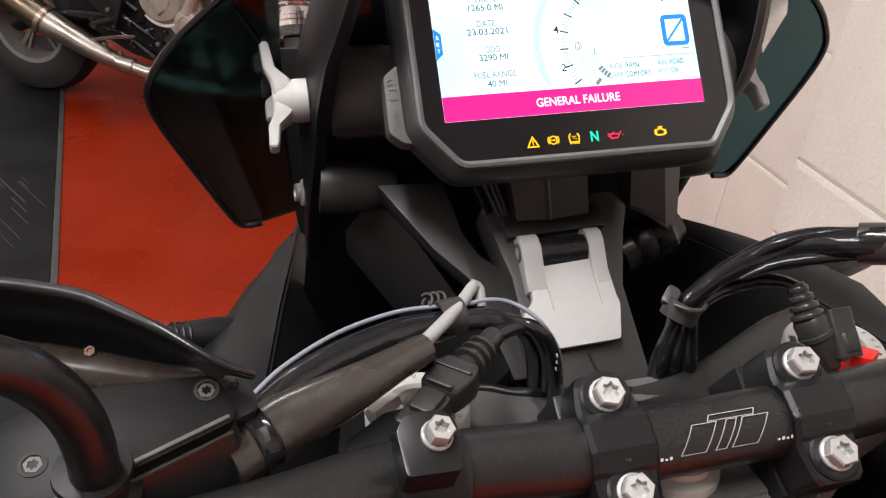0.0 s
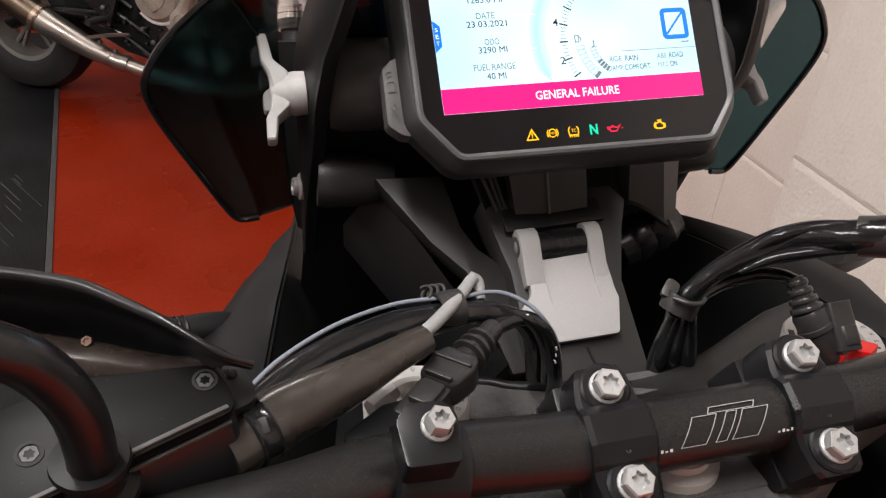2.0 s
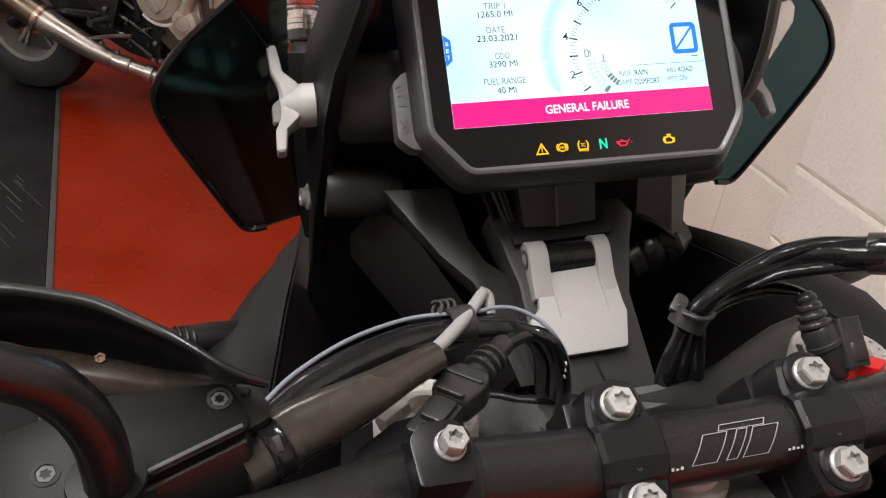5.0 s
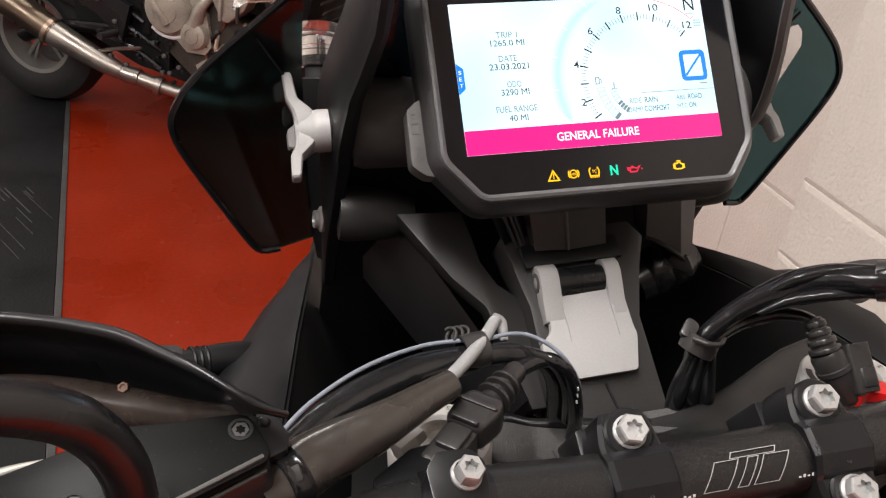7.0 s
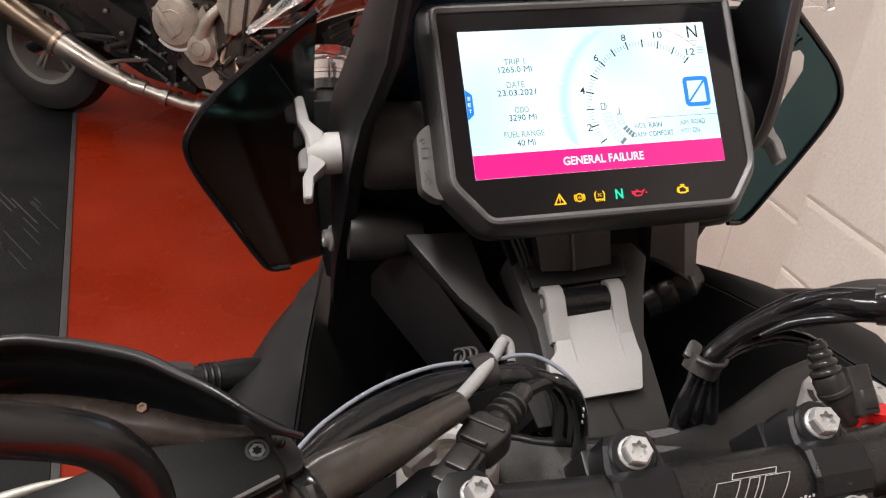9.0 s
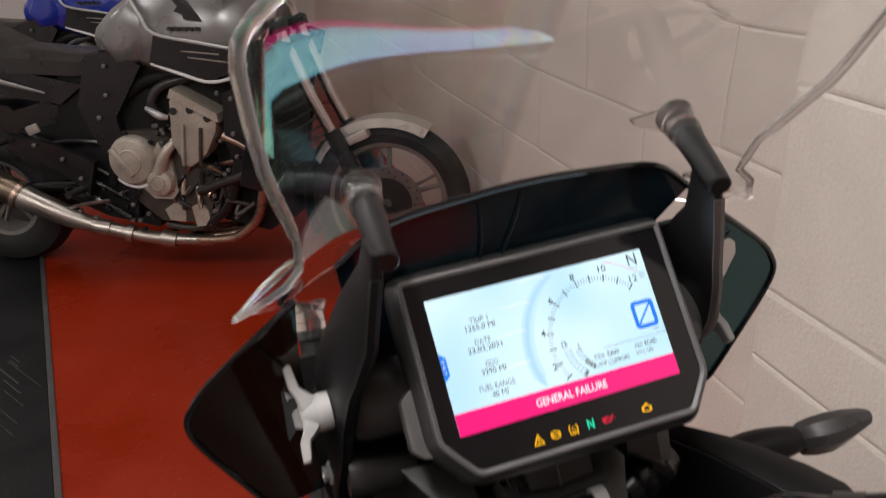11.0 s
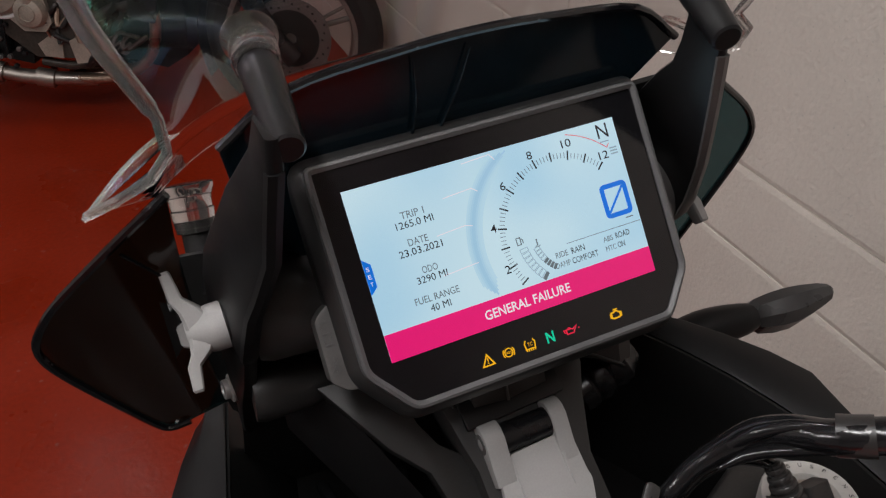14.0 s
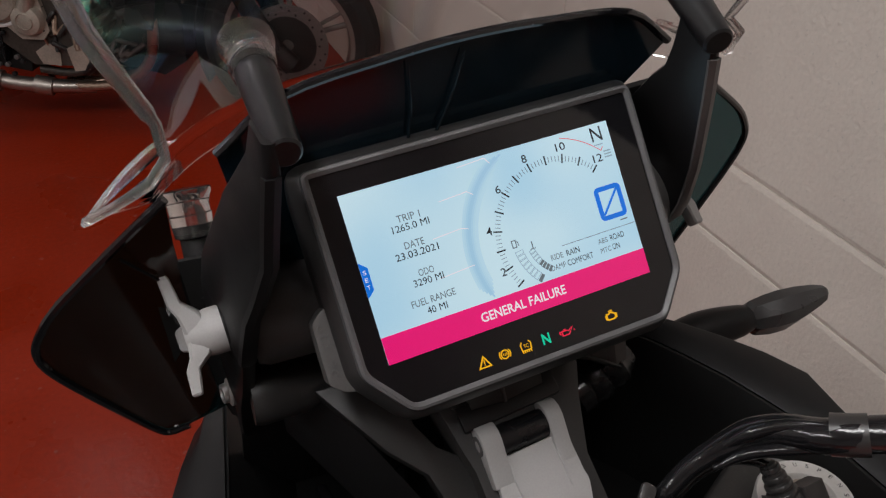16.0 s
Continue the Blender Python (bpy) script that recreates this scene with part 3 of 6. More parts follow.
part("rune_mark", stroke([(-0.1046, -0.0345), (-0.1008, -0.0395), (-0.1027, -0.0412), (-0.1027, -0.0328), (-0.1008, -0.0345), (-0.1046, -0.0395)], 0.0006, 0, 0.0004, CHK), RIMG, housing)

# lit picture
W2, H2 = 0.0775, 0.0435
LCDM, nt, bs = shader("lit_pale_blue_screen")
n_, l_ = nt.nodes, nt.links
co_, ns_, rp_ = n_.new("ShaderNodeTexCoord"), n_.new("ShaderNodeTexNoise"), n_.new("ShaderNodeValToRGB")
ns_.inputs["Scale"].default_value, ns_.inputs["Detail"].default_value = 14, 1
l_.new(co_.outputs["Object"], ns_.inputs["Vector"])
l_.new(ns_.outputs["Fac"], rp_.inputs["Fac"])
rp_.color_ramp.elements[0].position, rp_.color_ramp.elements[1].position = 0.35, 0.65
rp_.color_ramp.elements[0].color, rp_.color_ramp.elements[1].color = (0.50, 0.78, 0.95, 1), (0.70, 0.92, 1.0, 1)
l_.new(rp_.outputs["Color"], bs.inputs["Emission Color"])
bs.inputs["Emission Strength"].default_value = 1.06
bs.inputs["Base Color"].default_value, bs.inputs["Roughness"].default_value = (0.01, 0.01, 0.012, 1), 0.15
INK, GREYI = glow("dark_screen_ink", (0.012, 0.014, 0.016)), glow("grey_screen_ink", (0.16, 0.2, 0.22))
FAINT = glow("faint_screen_ink", (0.36, 0.5, 0.58))
WHITEI, PINK, BLUEI = glow("white_screen_ink", (1, 0.9, 0.95), 1.1), glow("pink_screen_banner", (1.0, 0.006, 0.2), 1.05), glow("blue_screen_ink", (0.0, 0.2, 0.9))
REDI = glow("red_screen_line", (0.9, 0.12, 0.12))
YEL, GRN, RDT = glow("amber_telltale", (1.0, 0.5, 0.0), 1.2), glow("green_telltale", (0.0, 0.75, 0.42), 1.0), glow("red_telltale", (1.0, 0.01, 0.06), 1.0)
rect = lambda x0, x1, y0, y1: [(x0, y0), (x1, y0), (x1, y1), (x0, y1)]
part("lcd_panel", prism(rect(-W2, W2, -H2, H2), -0.0012, 0.0, 0, DISP), LCDM, housing, "pale blue lit screen", 0)
part("warning_banner", prism(rect(-W2, W2, -H2, -0.0296), 0.0, 0.0002, 0, DISP), PINK, housing, "pink lit warning banner", 0)
GC = (0.035, -0.0066)
GA = DISP @ Matrix.Translation((*GC, 0.0))
for k in range(9):
    w = math.exp(-((k - 4.6) / 2.3) ** 2)
    tint = [b + (c - b) * w for b, c in zip((0.60, 0.85, 0.975), (0.43, 0.70, 0.89))]
    part("gauge_halo", annulus(0.0490 + 0.0010 * k, 0.0500 + 0.0010 * k, 116 + 3 * abs(k - 4), 204 - 2 * abs(k - 4), 0.00004, 0.0001, 40, GA), glow("soft_blue_screen_arc", tint, 1.05), housing, "", 0)
for a in (124, 144, 163, 183):
    ca, sa = math.cos(radians(a)), math.sin(radians(a))
    part("halo_line", stroke([(0.0545 * ca, 0.0545 * sa), (0.0585 * ca, 0.0585 * sa), (0.0585 * ca - 0.016, 0.0585 * sa - 0.001)], 0.0004, 0.00005, 0.00012, GA), WHITEI, housing, "", 0)
part("red_zone", stroke([(0.0492 * math.cos(radians(a)), 0.0492 * math.sin(radians(a))) for a in (75.5, 75, 70, 65, 60, 55, 50, 45.5)] + [(0.0362, 0.0370)], 0.0004, 0.00005, 0.00015, GA), REDI, housing, "", 0)
for i in range(0, 58):
    unit = 1 + i * 0.2
    if unit > 12.01:
        break
    a = radians(165.4 - (unit - 4) * 15.2)
    big = abs(unit - round(unit)) < 0.01
    r1, r0, w = (0.0408, 0.0358, 0.0008) if big else (0.0398, 0.0368, 0.0003)
    part("gauge_tick", stroke([(r0 * math.cos(a), r0 * math.sin(a)), (r1 * math.cos(a), r1 * math.sin(a))], w, 0.00005, 0.0002, GA), INK if big else GREYI, housing, "", 0)
for word, x, y, w in (("2", -0.0053, -0.0177, 0.003), ("4", -0.0067, 0.0046, 0.0032), ("6", 0.0047, 0.0242, 0.003), ("8", 0.0239, 0.0357, 0.003), ("10", 0.0463, 0.0366, 0.0058), ("12", 0.0662, 0.0250, 0.0058)):
    lettering("gauge_number", word, x, y, w, 0.0043, DISP, INK, housing, 0.0002)
for word, x, y, w, h, mt in (
    ("TRIP 1", -0.0460, 0.0243, 0.0125, 0.0036, GREYI), ("1265.0 MI", -0.0460, 0.0196, 0.0200, 0.0036, INK),
    ("DATE", -0.0470, 0.0105, 0.0106, 0.0036, GREYI), ("23.03.2021", -0.0468, 0.0058, 0.0232, 0.0036, INK),
    ("ODO", -0.0452, -0.0045, 0.0084, 0.0036, GREYI), ("3290 MI", -0.0452, -0.0091, 0.0164, 0.0036, INK),
    ("FUEL RANGE", -0.0456, -0.0188, 0.0240, 0.0036, GREYI), ("40 MI", -0.0452, -0.0240, 0.0110, 0.0036, INK),
    ("RIDE", 0.0262, -0.0188, 0.0072, 0.0030, GREYI), ("RAIN", 0.0360, -0.0188, 0.0080, 0.0032, INK),
    ("DAMP", 0.0255, -0.0241, 0.0088, 0.0030, GREYI), ("COMFORT", 0.0390, -0.0241, 0.0158, 0.0032, INK),
    ("ABS", 0.0548, -0.0187, 0.0060, 0.0028, GREYI), ("ROAD", 0.0640, -0.0185, 0.0088, 0.0032, INK),
    ("MTC", 0.0552, -0.0238, 0.0064, 0.0028, GREYI), ("ON", 0.0617, -0.0236, 0.0044, 0.0032, INK),
    ("N", 0.0691, 0.0377, 0.0066, 0.0078, INK), ("GENERAL FAILURE", 0.0005, -0.0366, 0.0500, 0.0050, WHITEI)):
    lettering("screen_word", word, x, y, w, h, DISP, mt, housing, 0.0004, 0.0 if "M" in word else 0.016 if mt is WHITEI else 0.003)
part("unit_bar", prism(rect(0.0664, 0.0716, 0.0316, 0.0322), 0.0, 0.0002, 0, DISP), FAINT, housing, "", 0)
for y in (0.0272, 0.0256, 0.0240):
    part("unit_bar", prism(rect(0.0708, 0.0752, y, y + 0.0008), 0.0, 0.0002, 0, DISP), FAINT, housing, "", 0)
part("unit_bar", prism(rect(0.069, 0.0735, -0.0112, -0.0106), 0.0, 0.0002, 0, DISP), GREYI, housing, "", 0)
part("rule_line", prism(rect(0.0308, 0.0770, -0.0145, -0.0142), 0.0, 0.0002, 0, DISP), GREYI, housing, "", 0)
part("mode_frame", stroke(rounded([(0.0592, 0.0082), (0.0592, -0.0078), (0.0732, -0.0078), (0.0732, 0.0082)], 0.0018, 3), 0.0026, 0.0, 0.0002, DISP, True), BLUEI, housing, "blue lit square", 0)
part("mode_stroke", stroke([(0.0606, -0.0060), (0.0718, 0.0066)], 0.0012, 0.0, 0.00025, DISP), BLUEI, housing, "", 0)
part("set_tab", prism([(-W2, 0.0092), (-0.0735, 0.0058), (-0.0735, -0.0056), (-W2, -0.0090)], 0.0, 0.0002, 0, DISP), BLUEI, housing, "blue lit tab", 0)
for word, y in (("S", 0.0038), ("E", 0.0), ("T", -0.0038)):
    lettering("screen_word", word, -0.0757, y, 0.0017, 0.0022, DISP, WHITEI, housing, 0.0004)
for r0, r1, lit, a0 in ((0.0268, 0.0312, 1, 186), (0.0205, 0.0238, 4, 192)):
    for i in range(8):
        a = a0 + i * 5.2
        full = i >= 8 - lit
        poly = [((r1 if j in (1, 2) else r0) * math.cos(radians(a + (0.4 if j < 2 else 4.4))), (r1 if j in (1, 2) else r0) * math.sin(radians(a + (0.4 if j < 2 else 4.4)))) for j in range(4)]
        bm = prism(poly, 0.0, 0.0002, 0, GA) if full else stroke(poly, 0.0003, 0.0, 0.0002, GA, True)
        part("level_segment", bm, GREYI if full else FAINT, housing, "", 0)
part("pump_sign", stroke([(0.0036, -0.0075), (0.0036, -0.0038), (0.0058, -0.0038), (0.0058, -0.0075)], 0.0005, 0.0, 0.0002, DISP, True), GREYI, housing, "", 0)
part("pump_hose", stroke([(0.0062, -0.0045), (0.0070, -0.0052), (0.0070, -0.0072)], 0.0004, 0.0, 0.0002, DISP), GREYI, housing, "", 0)
part("heat_sign", stroke([(0.0145, -0.0105), (0.0145, -0.0070)], 0.0006, 0.0, 0.0002, DISP), GREYI, housing, "", 0)
part("heat_sign", stroke([(0.0128, -0.0112), (0.0137, -0.0106), (0.0150, -0.0112), (0.0160, -0.0106)], 0.0004, 0.0, 0.0002, DISP), GREYI, housing, "", 0)

# tell-tales in the black border
TT = DISP @ Matrix.Translation((0, 0, -0.0004))
tell = lambda name, bm, mt, label="": part(name, bm, mt, housing, label, 0)
tell("warning_triangle", stroke([(-0.0328, -0.0612), (-0.0264, -0.0612), (-0.0296, -0.0556)], 0.0007, 0, 0.0003, TT, True), YEL, "amber warning triangle")
tell("warning_triangle", prism(rect(-0.02985, -0.02935, -0.0593, -0.0572), 0, 0.0003, 0, TT), YEL)
tell("warning_triangle", prism(rect(-0.02985, -0.02935, -0.0603, -0.0598), 0, 0.0003, 0, TT), YEL)
tell("brake_sign", annulus(0.0019, 0.0025, 0, 360, 0, 0.0003, 28, TT @ Matrix.Translation((-0.0176, -0.0584, 0))), YEL, "amber ring lamp")
for s in (-1, 1):
    tell("brake_sign", annulus(0.0029, 0.0034, 90 - s * 90 - 40, 90 - s * 90 + 40, 0, 0.0003, 12, TT @ Matrix.Translation((-0.0176, -0.0584, 0))), YEL)
lettering("tell_word", "ABS", -0.0176, -0.0584, 0.0032, 0.0014, TT, YEL, housing, 0.0003)
lettering("tell_word", "TC", -0.0052, -0.0580, 0.0028, 0.0020, TT, YEL, housing, 0.0003)
tell("traction_sign", stroke([(-0.0072, -0.0556), (-0.0082, -0.0572), (-0.0078, -0.0604), (-0.0026, -0.0604), (-0.0022, -0.0572), (-0.0032, -0.0556)], 0.0006, 0, 0.0003, TT), YEL, "amber slip lamp")
for i in range(5):
    tell("traction_sign", prism(rect(-0.0078 + i * 0.0012, -0.0073 + i * 0.0012, -0.0616, -0.0608), 0, 0.0003, 0, TT), YEL)
lettering("tell_word", "N", 0.0067, -0.0582, 0.0044, 0.0058, TT, GRN, housing, 0.0003)
lettering("tell_word", "N", 0.0070, -0.0582, 0.0044, 0.0058, TT, GRN, housing, 0.00035)
tell("oil_can", stroke([(0.0168, -0.0602), (0.0166, -0.0578), (0.0196, -0.0578), (0.0206, -0.0583), (0.0234, -0.0566), (0.0206, -0.0602)], 0.0006, 0, 0.0003, TT, True), RDT, "red oil can lamp")
tell("oil_can", stroke([(0.0166, -0.0582), (0.0152, -0.0576), (0.0154, -0.0590), (0.0166, -0.0594)], 0.0005, 0, 0.0003, TT), RDT)
tell("oil_can", prism(rect(0.0176, 0.0190, -0.0573, -0.0568), 0, 0.0003, 0, TT), RDT)
tell("oil_can", prism(rect(0.0182, 0.0184, -0.0578, -0.0572), 0, 0.0003, 0, TT), RDT)
tell("oil_can", prism([(0.0240, -0.0580), (0.0244, -0.0588), (0.0240, -0.0591), (0.0236, -0.0588)], 0, 0.0003, 0, TT), RDT)
tell("engine_sign", stroke([(0.0446, -0.0604), (0.0446, -0.0576), (0.0462, -0.0576), (0.0468, -0.0570), (0.0480, -0.0570), (0.0486, -0.0578), (0.0498, -0.0582), (0.0498, -0.0604), (0.0486, -0.0608), (0.0456, -0.0608)], 0.0008, 0, 0.0003, TT, True), YEL, "amber engine lamp")
tell("engine_sign", prism(rect(0.0460, 0.0486, -0.0564, -0.0558), 0, 0.0003, 0, TT), YEL)
tell("engine_sign", prism(rect(0.0436, 0.0441, -0.0604, -0.0580), 0, 0.0003, 0, TT), YEL)
tell("engine_sign", prism(rect(0.0503, 0.0508, -0.0606, -0.0580), 0, 0.0003, 0, TT), YEL)

# mount below the display
mount = part("display_mount", loft([[(-0.0345, 0.4120, 1.190), (-0.0085, 0.4095, 1.190), (0.0175, 0.4120, 1.190), (0.0175, 0.450, 1.190), (-0.0345, 0.450, 1.190)],
                                    [(-0.0332, 0.4115, 1.1805), (-0.0101, 0.4090, 1.1800), (0.0170, 0.4115, 1.1800), (0.0170, 0.450, 1.180), (-0.0332, 0.450, 1.1805)],
                                    [(-0.0268, 0.4110, 1.1505), (-0.0060, 0.4085, 1.1502), (0.0206, 0.4110, 1.1505), (0.0206, 0.450, 1.150), (-0.0268, 0.450, 1.1505)]]), BOSS, bike, "charcoal plastic display mount", 4)
part("mount_rib", tube([(-0.0100, 0.4086, 1.1800), (-0.0080, 0.4083, 1.165), (-0.0060, 0.4081, 1.1505)], 0.0011, 8, 3), CHEEK, mount)
for x0, x1 in ((-0.0520, -0.0375), (-0.0475, -0.0345), (-0.0440, -0.0320)):
    part("recess_rib", tube([(x0, 0.420, 1.186), (x1, 0.416, 1.1515)], 0.0012, 8, 1), GREYP, mount)
part("recess_wall", loft([[(-0.060, 0.424, 1.192), (-0.034, 0.428, 1.192), (-0.034, 0.434, 1.192), (-0.060, 0.434, 1.192)], [(-0.042, 0.420, 1.146), (-0.026, 0.424, 1.146), (-0.026, 0.430, 1.146), (-0.042, 0.430, 1.146)]]), BLACK, mount)
part("mount_ledge", box(0.066, 0.016, 0.004, 0.0015, pose(-0.003, 0.4110, 1.1470, 35, 0, 3)), BLACK, bike)

# centre column and its light grey hinged bracket, in a sloping plane
SL = axes((1, 0, 0), (0, 0.761, 0.648), (0, -0.648, 0.761), (0, 0, 0))
part("centre_column", prism([(-0.0460, 1.0739), (-0.0400, 1.0400), (-0.0366, 1.0250), (-0.0360, 0.9850), (-0.0300, 0.9300), (0.0370, 0.9300), (0.0338, 1.0110), (0.0430, 1.0450), (0.0504, 1.0640), (0.0420, 1.0760)], 0.570, 0.6045, 0.003, SL), GREYP, bike, "charcoal plastic centre column")
part("column_seam", stroke([(0.000, 0.972), (0.004, 0.955), (0.006, 0.940)], 0.0014, 0.6044, 0.6052, SL), BLACK, bike)
brk = part("hinge_bracket", prism(rounded([(-0.0270, 1.0270), (-0.0290, 1.0060), (-0.0365, 0.9990), (-0.0362, 0.9900), (-0.0340, 0.9755), (0.0200, 0.9765), (0.0252, 0.9985), (0.0240, 1.0030), (0.0225, 1.0290)], 0.0022, 3), 0.6065, 0.6118, 0.0014, SL), LIGHTG, bike, "light grey hinged plastic bracket")
for x0, x1 in ((-0.0305, -0.0180), (0.0122, 0.0225)):
    w = x1 - x0
    ear = [(1.012, 0.604), (1.012, 0.6118), (1.022, 0.6134), (1.032, 0.6160), (1.0385, 0.6176), (1.0440, 0.6166), (1.0482, 0.6130), (1.0498, 0.6080), (1.0490, 0.6030), (1.046, 0.599), (1.035, 0.597)]
    bm = loft([[(x, y, z) for y, z in ear] for x in (x0, x1)])
    bmesh.ops.recalc_face_normals(bm, faces=bm.faces)
    sharp_bevel(bm, 0.0010, 2, 40)
    part("hinge_ear", placed(bm, SL), LIGHTG, brk)
part("hinge_pin", lathe([(0, -0.0185), (0.0088, -0.0185), (0.0088, 0.013), (0, 0.013)], 24, SL @ Matrix.Translation((0, 1.0375, 0.6075)) @ pose(0, 0, 0, 0, 90, 0)), SATIN, brk, "black hinge roller")
part("pin_recess", annulus(0.0036, 0.0062, 0, 360, -0.0312, -0.0302, 28, SL @ Matrix.Translation((0, 1.0385, 0.6085)) @ pose(0, 0, 0, 0, 90, 0)), CHEEK, brk)
part("pin_end", lathe([(0, -0.0316), (0.0022, -0.0316), (0.0034, -0.0311), (0.0034, -0.0300), (0, -0.0300)], 16, SL @ Matrix.Translation((0, 1.0385, 0.6085)) @ pose(0, 0, 0, 0, 90, 0)), ZINC, brk, "steel hinge pin")
for x0, x1 in ((-0.0190, -0.0165), (0.0118, 0.0150)):
    part("bracket_rib", prism([(x0, 1.027), (x1, 1.027), ((x0 + x1) / 2, 0.998)], 0.6110, 0.6128, 0.0006, SL), LIGHTG, brk)

# tray strip, the grey post and the ribbed boot
outline = [(-0.1073, 1.1025), (-0.0640, 1.1000), (-0.0600, 1.0797), (-0.0577, 1.0633), (-0.0496, 1.0469), (-0.0345, 1.0334), (-0.0345, 0.965), (-0.0440, 0.965), (-0.0599, 1.0329), (-0.0781, 1.0541)]
part("side_tray", prism(outline, 0.572, 0.5895, 0.0016, SL), GREYP, bike)
b = [(-0.103, 0.475, 1.150), (-0.047, 0.352, 1.083), (-0.060, 0.360, 1.060), (-0.125, 0.500, 1.110)]
part("tray_side", loft([[(x, y + 0.004, z - 0.02) for x, y, z in b], b]), BLACK, bike)
post = part("support_post", loft([[(0.0540, 0.434, 1.200), (0.0745, 0.429, 1.200), (0.0910, 0.436, 1.200), (0.0910, 0.460, 1.200), (0.0540, 0.460, 1.200)],
                                  [(0.0552, 0.428, 1.1721), (0.0765, 0.4225, 1.1700), (0.0915, 0.430, 1.1680), (0.0915, 0.456, 1.168), (0.0552, 0.456, 1.172)],
                                  [(0.0574, 0.427, 1.1430), (0.0826, 0.4215, 1.1282), (0.0931, 0.4240, 1.1172), (0.0931, 0.446, 1.1172), (0.0574, 0.446, 1.1430)]]), POSTG, bike, "charcoal plastic post", 12)
part("post_lip", tube([(0.0570, 0.4265, 1.1425), (0.0640, 0.4240, 1.1400), (0.0730, 0.4215, 1.1345), (0.0826, 0.4210, 1.1270), (0.0925, 0.4235, 1.1172)], 0.0016, 8, 3), BLACK, post)
part("ribbed_boot", lathe([(0, -0.02), (0.013, -0.02), (0.014, -0.012), (0.0125, -0.010), (0.0150, -0.006), (0.0150, 0.0), (0.0125, 0.002), (0.0155, 0.006), (0.0155, 0.012), (0.012, 0.016), (0.010, 0.022), (0, 0.022)], 26, pose(0.0765, 0.434, 1.1115, 0, 70, 8) @ Matrix.Scale(1.16, 4)), SATIN, bike, "black ribbed rubber boot")

# handlebar and its clamps
part("handlebar", tube([(-0.46, 0.128, 1.190), (-0.36, 0.160, 1.175), (-0.27, 0.190, 1.160), (-0.220, 0.2060, 1.150), (-0.180, 0.2160, 1.1440), (-0.142, 0.2295, 1.1375), (-0.105, 0.2358, 1.130), (-0.05, 0.2355, 1.1255), (0.055, 0.2360, 1.1255),
                        (0.113, 0.2370, 1.130), (0.148, 0.2365, 1.139), (0.183, 0.231, 1.153), (0.223, 0.220, 1.168), (0.28, 0.200, 1.180), (0.37, 0.168, 1.192), (0.47, 0.135, 1.200)],
                       [0.0118, 0.0118, 0.0122, 0.0132, 0.0142, 0.0152, 0.0160, 0.0165, 0.0165, 0.0160, 0.0152, 0.0142, 0.0132, 0.0122, 0.0118, 0.0118], 32, 8), BAR, bike, "black anodised tapered handlebar")
TB, NC = Vector((0, 0.836, 0.549)), Vector((0, -0.549, 0.836))


def bar_clamp(x, width, front, rear, seat, bolts=(True, True)):
    """A split clamp over the bar: the cap follows the bar, bolts at both ends."""
    m = axes((1, 0, 0), TB, NC, (x, 0.2355, 1.1255))
    secs = []
    for y, w, z in ((rear - 0.0125, 0.0085, 0.004), (rear - 0.0118, 0.0105, seat - 0.001), (rear - 0.009, 0.0128, seat), (rear + 0.003, 0.0148, seat), (rear + 0.0075, 0.0152, seat + 0.0012), (-0.0128, 0.0155, 0.0158), (-0.0122, 0.0155, 0.0166), (-0.0050, 0.0156, 0.0208), (-0.0042, 0.0156, 0.0211),
                    (0.0085, 0.0156, 0.0204), (0.0093, 0.0155, 0.0198), (0.0128, 0.0155, 0.0164), (front - 0.0075, 0.0150, seat + 0.0012), (front - 0.003, 0.0146, seat), (front + 0.006, 0.0128, seat), (front + 0.0105, 0.0105, seat - 0.001), (front + 0.0120, 0.0080, 0.004)):
        w *= width / 0.031
        secs.append([(-w, y, -0.012), (-w, y, z - 0.002), (-w + 0.002, y, z), (w - 0.002, y, z), (w, y, z - 0.002), (w, y, -0.012)])
    ob = part("bar_clamp", placed(loft(secs), m), CLAMP, bike, "black machined handlebar clamp", 16)
    base = [(rear - 0.011, -0.046), (rear - 0.011, -0.0125), (front + 0.011, -0.0125), (front + 0.011, -0.046)]
    bm = loft([[(s * width / 2, y, z) for y, z in base] for s in (-1, 1)])
    bmesh.ops.recalc_face_normals(bm, faces=bm.faces)
    part("clamp_base", placed(sharp_bevel(bm, 0.002), m), CLAMP, ob)
    part("clamp_dimple", lathe([(0.0006, 0), (0.0011, 0.0001), (0.0011, 0.0003), (0.0006, 0.0003)], 12, m @ pose(0, -0.0088, 0.0190, -30, 0, 0)), DSTEEL, ob)
    for y, on in ((front, bolts[0]), (rear, bolts[1])):
        if on:
            part("bolt_seat", lathe([(0, seat - 0.016), (0.0116, seat - 0.016), (0.0116, seat + 0.0010), (0.0104, seat + 0.002), (0, seat + 0.002)], 24, m @ Matrix.Translation((0, y, 0))), CLAMP, ob)
            torx_bolt(m @ pose(0, y, seat + 0.002, 0, 0, random.uniform(0, 60)), 0.0078, 0.0074, ob, label="zinc plated flange bolt with six-lobed socket")
    return ob


random.seed(3)
bar_clamp(-0.0405, 0.030, 0.0205, -0.0215, 0.0132)
bar_clamp(0.0555, 0.030, 0.0205, -0.0215, 0.0132)
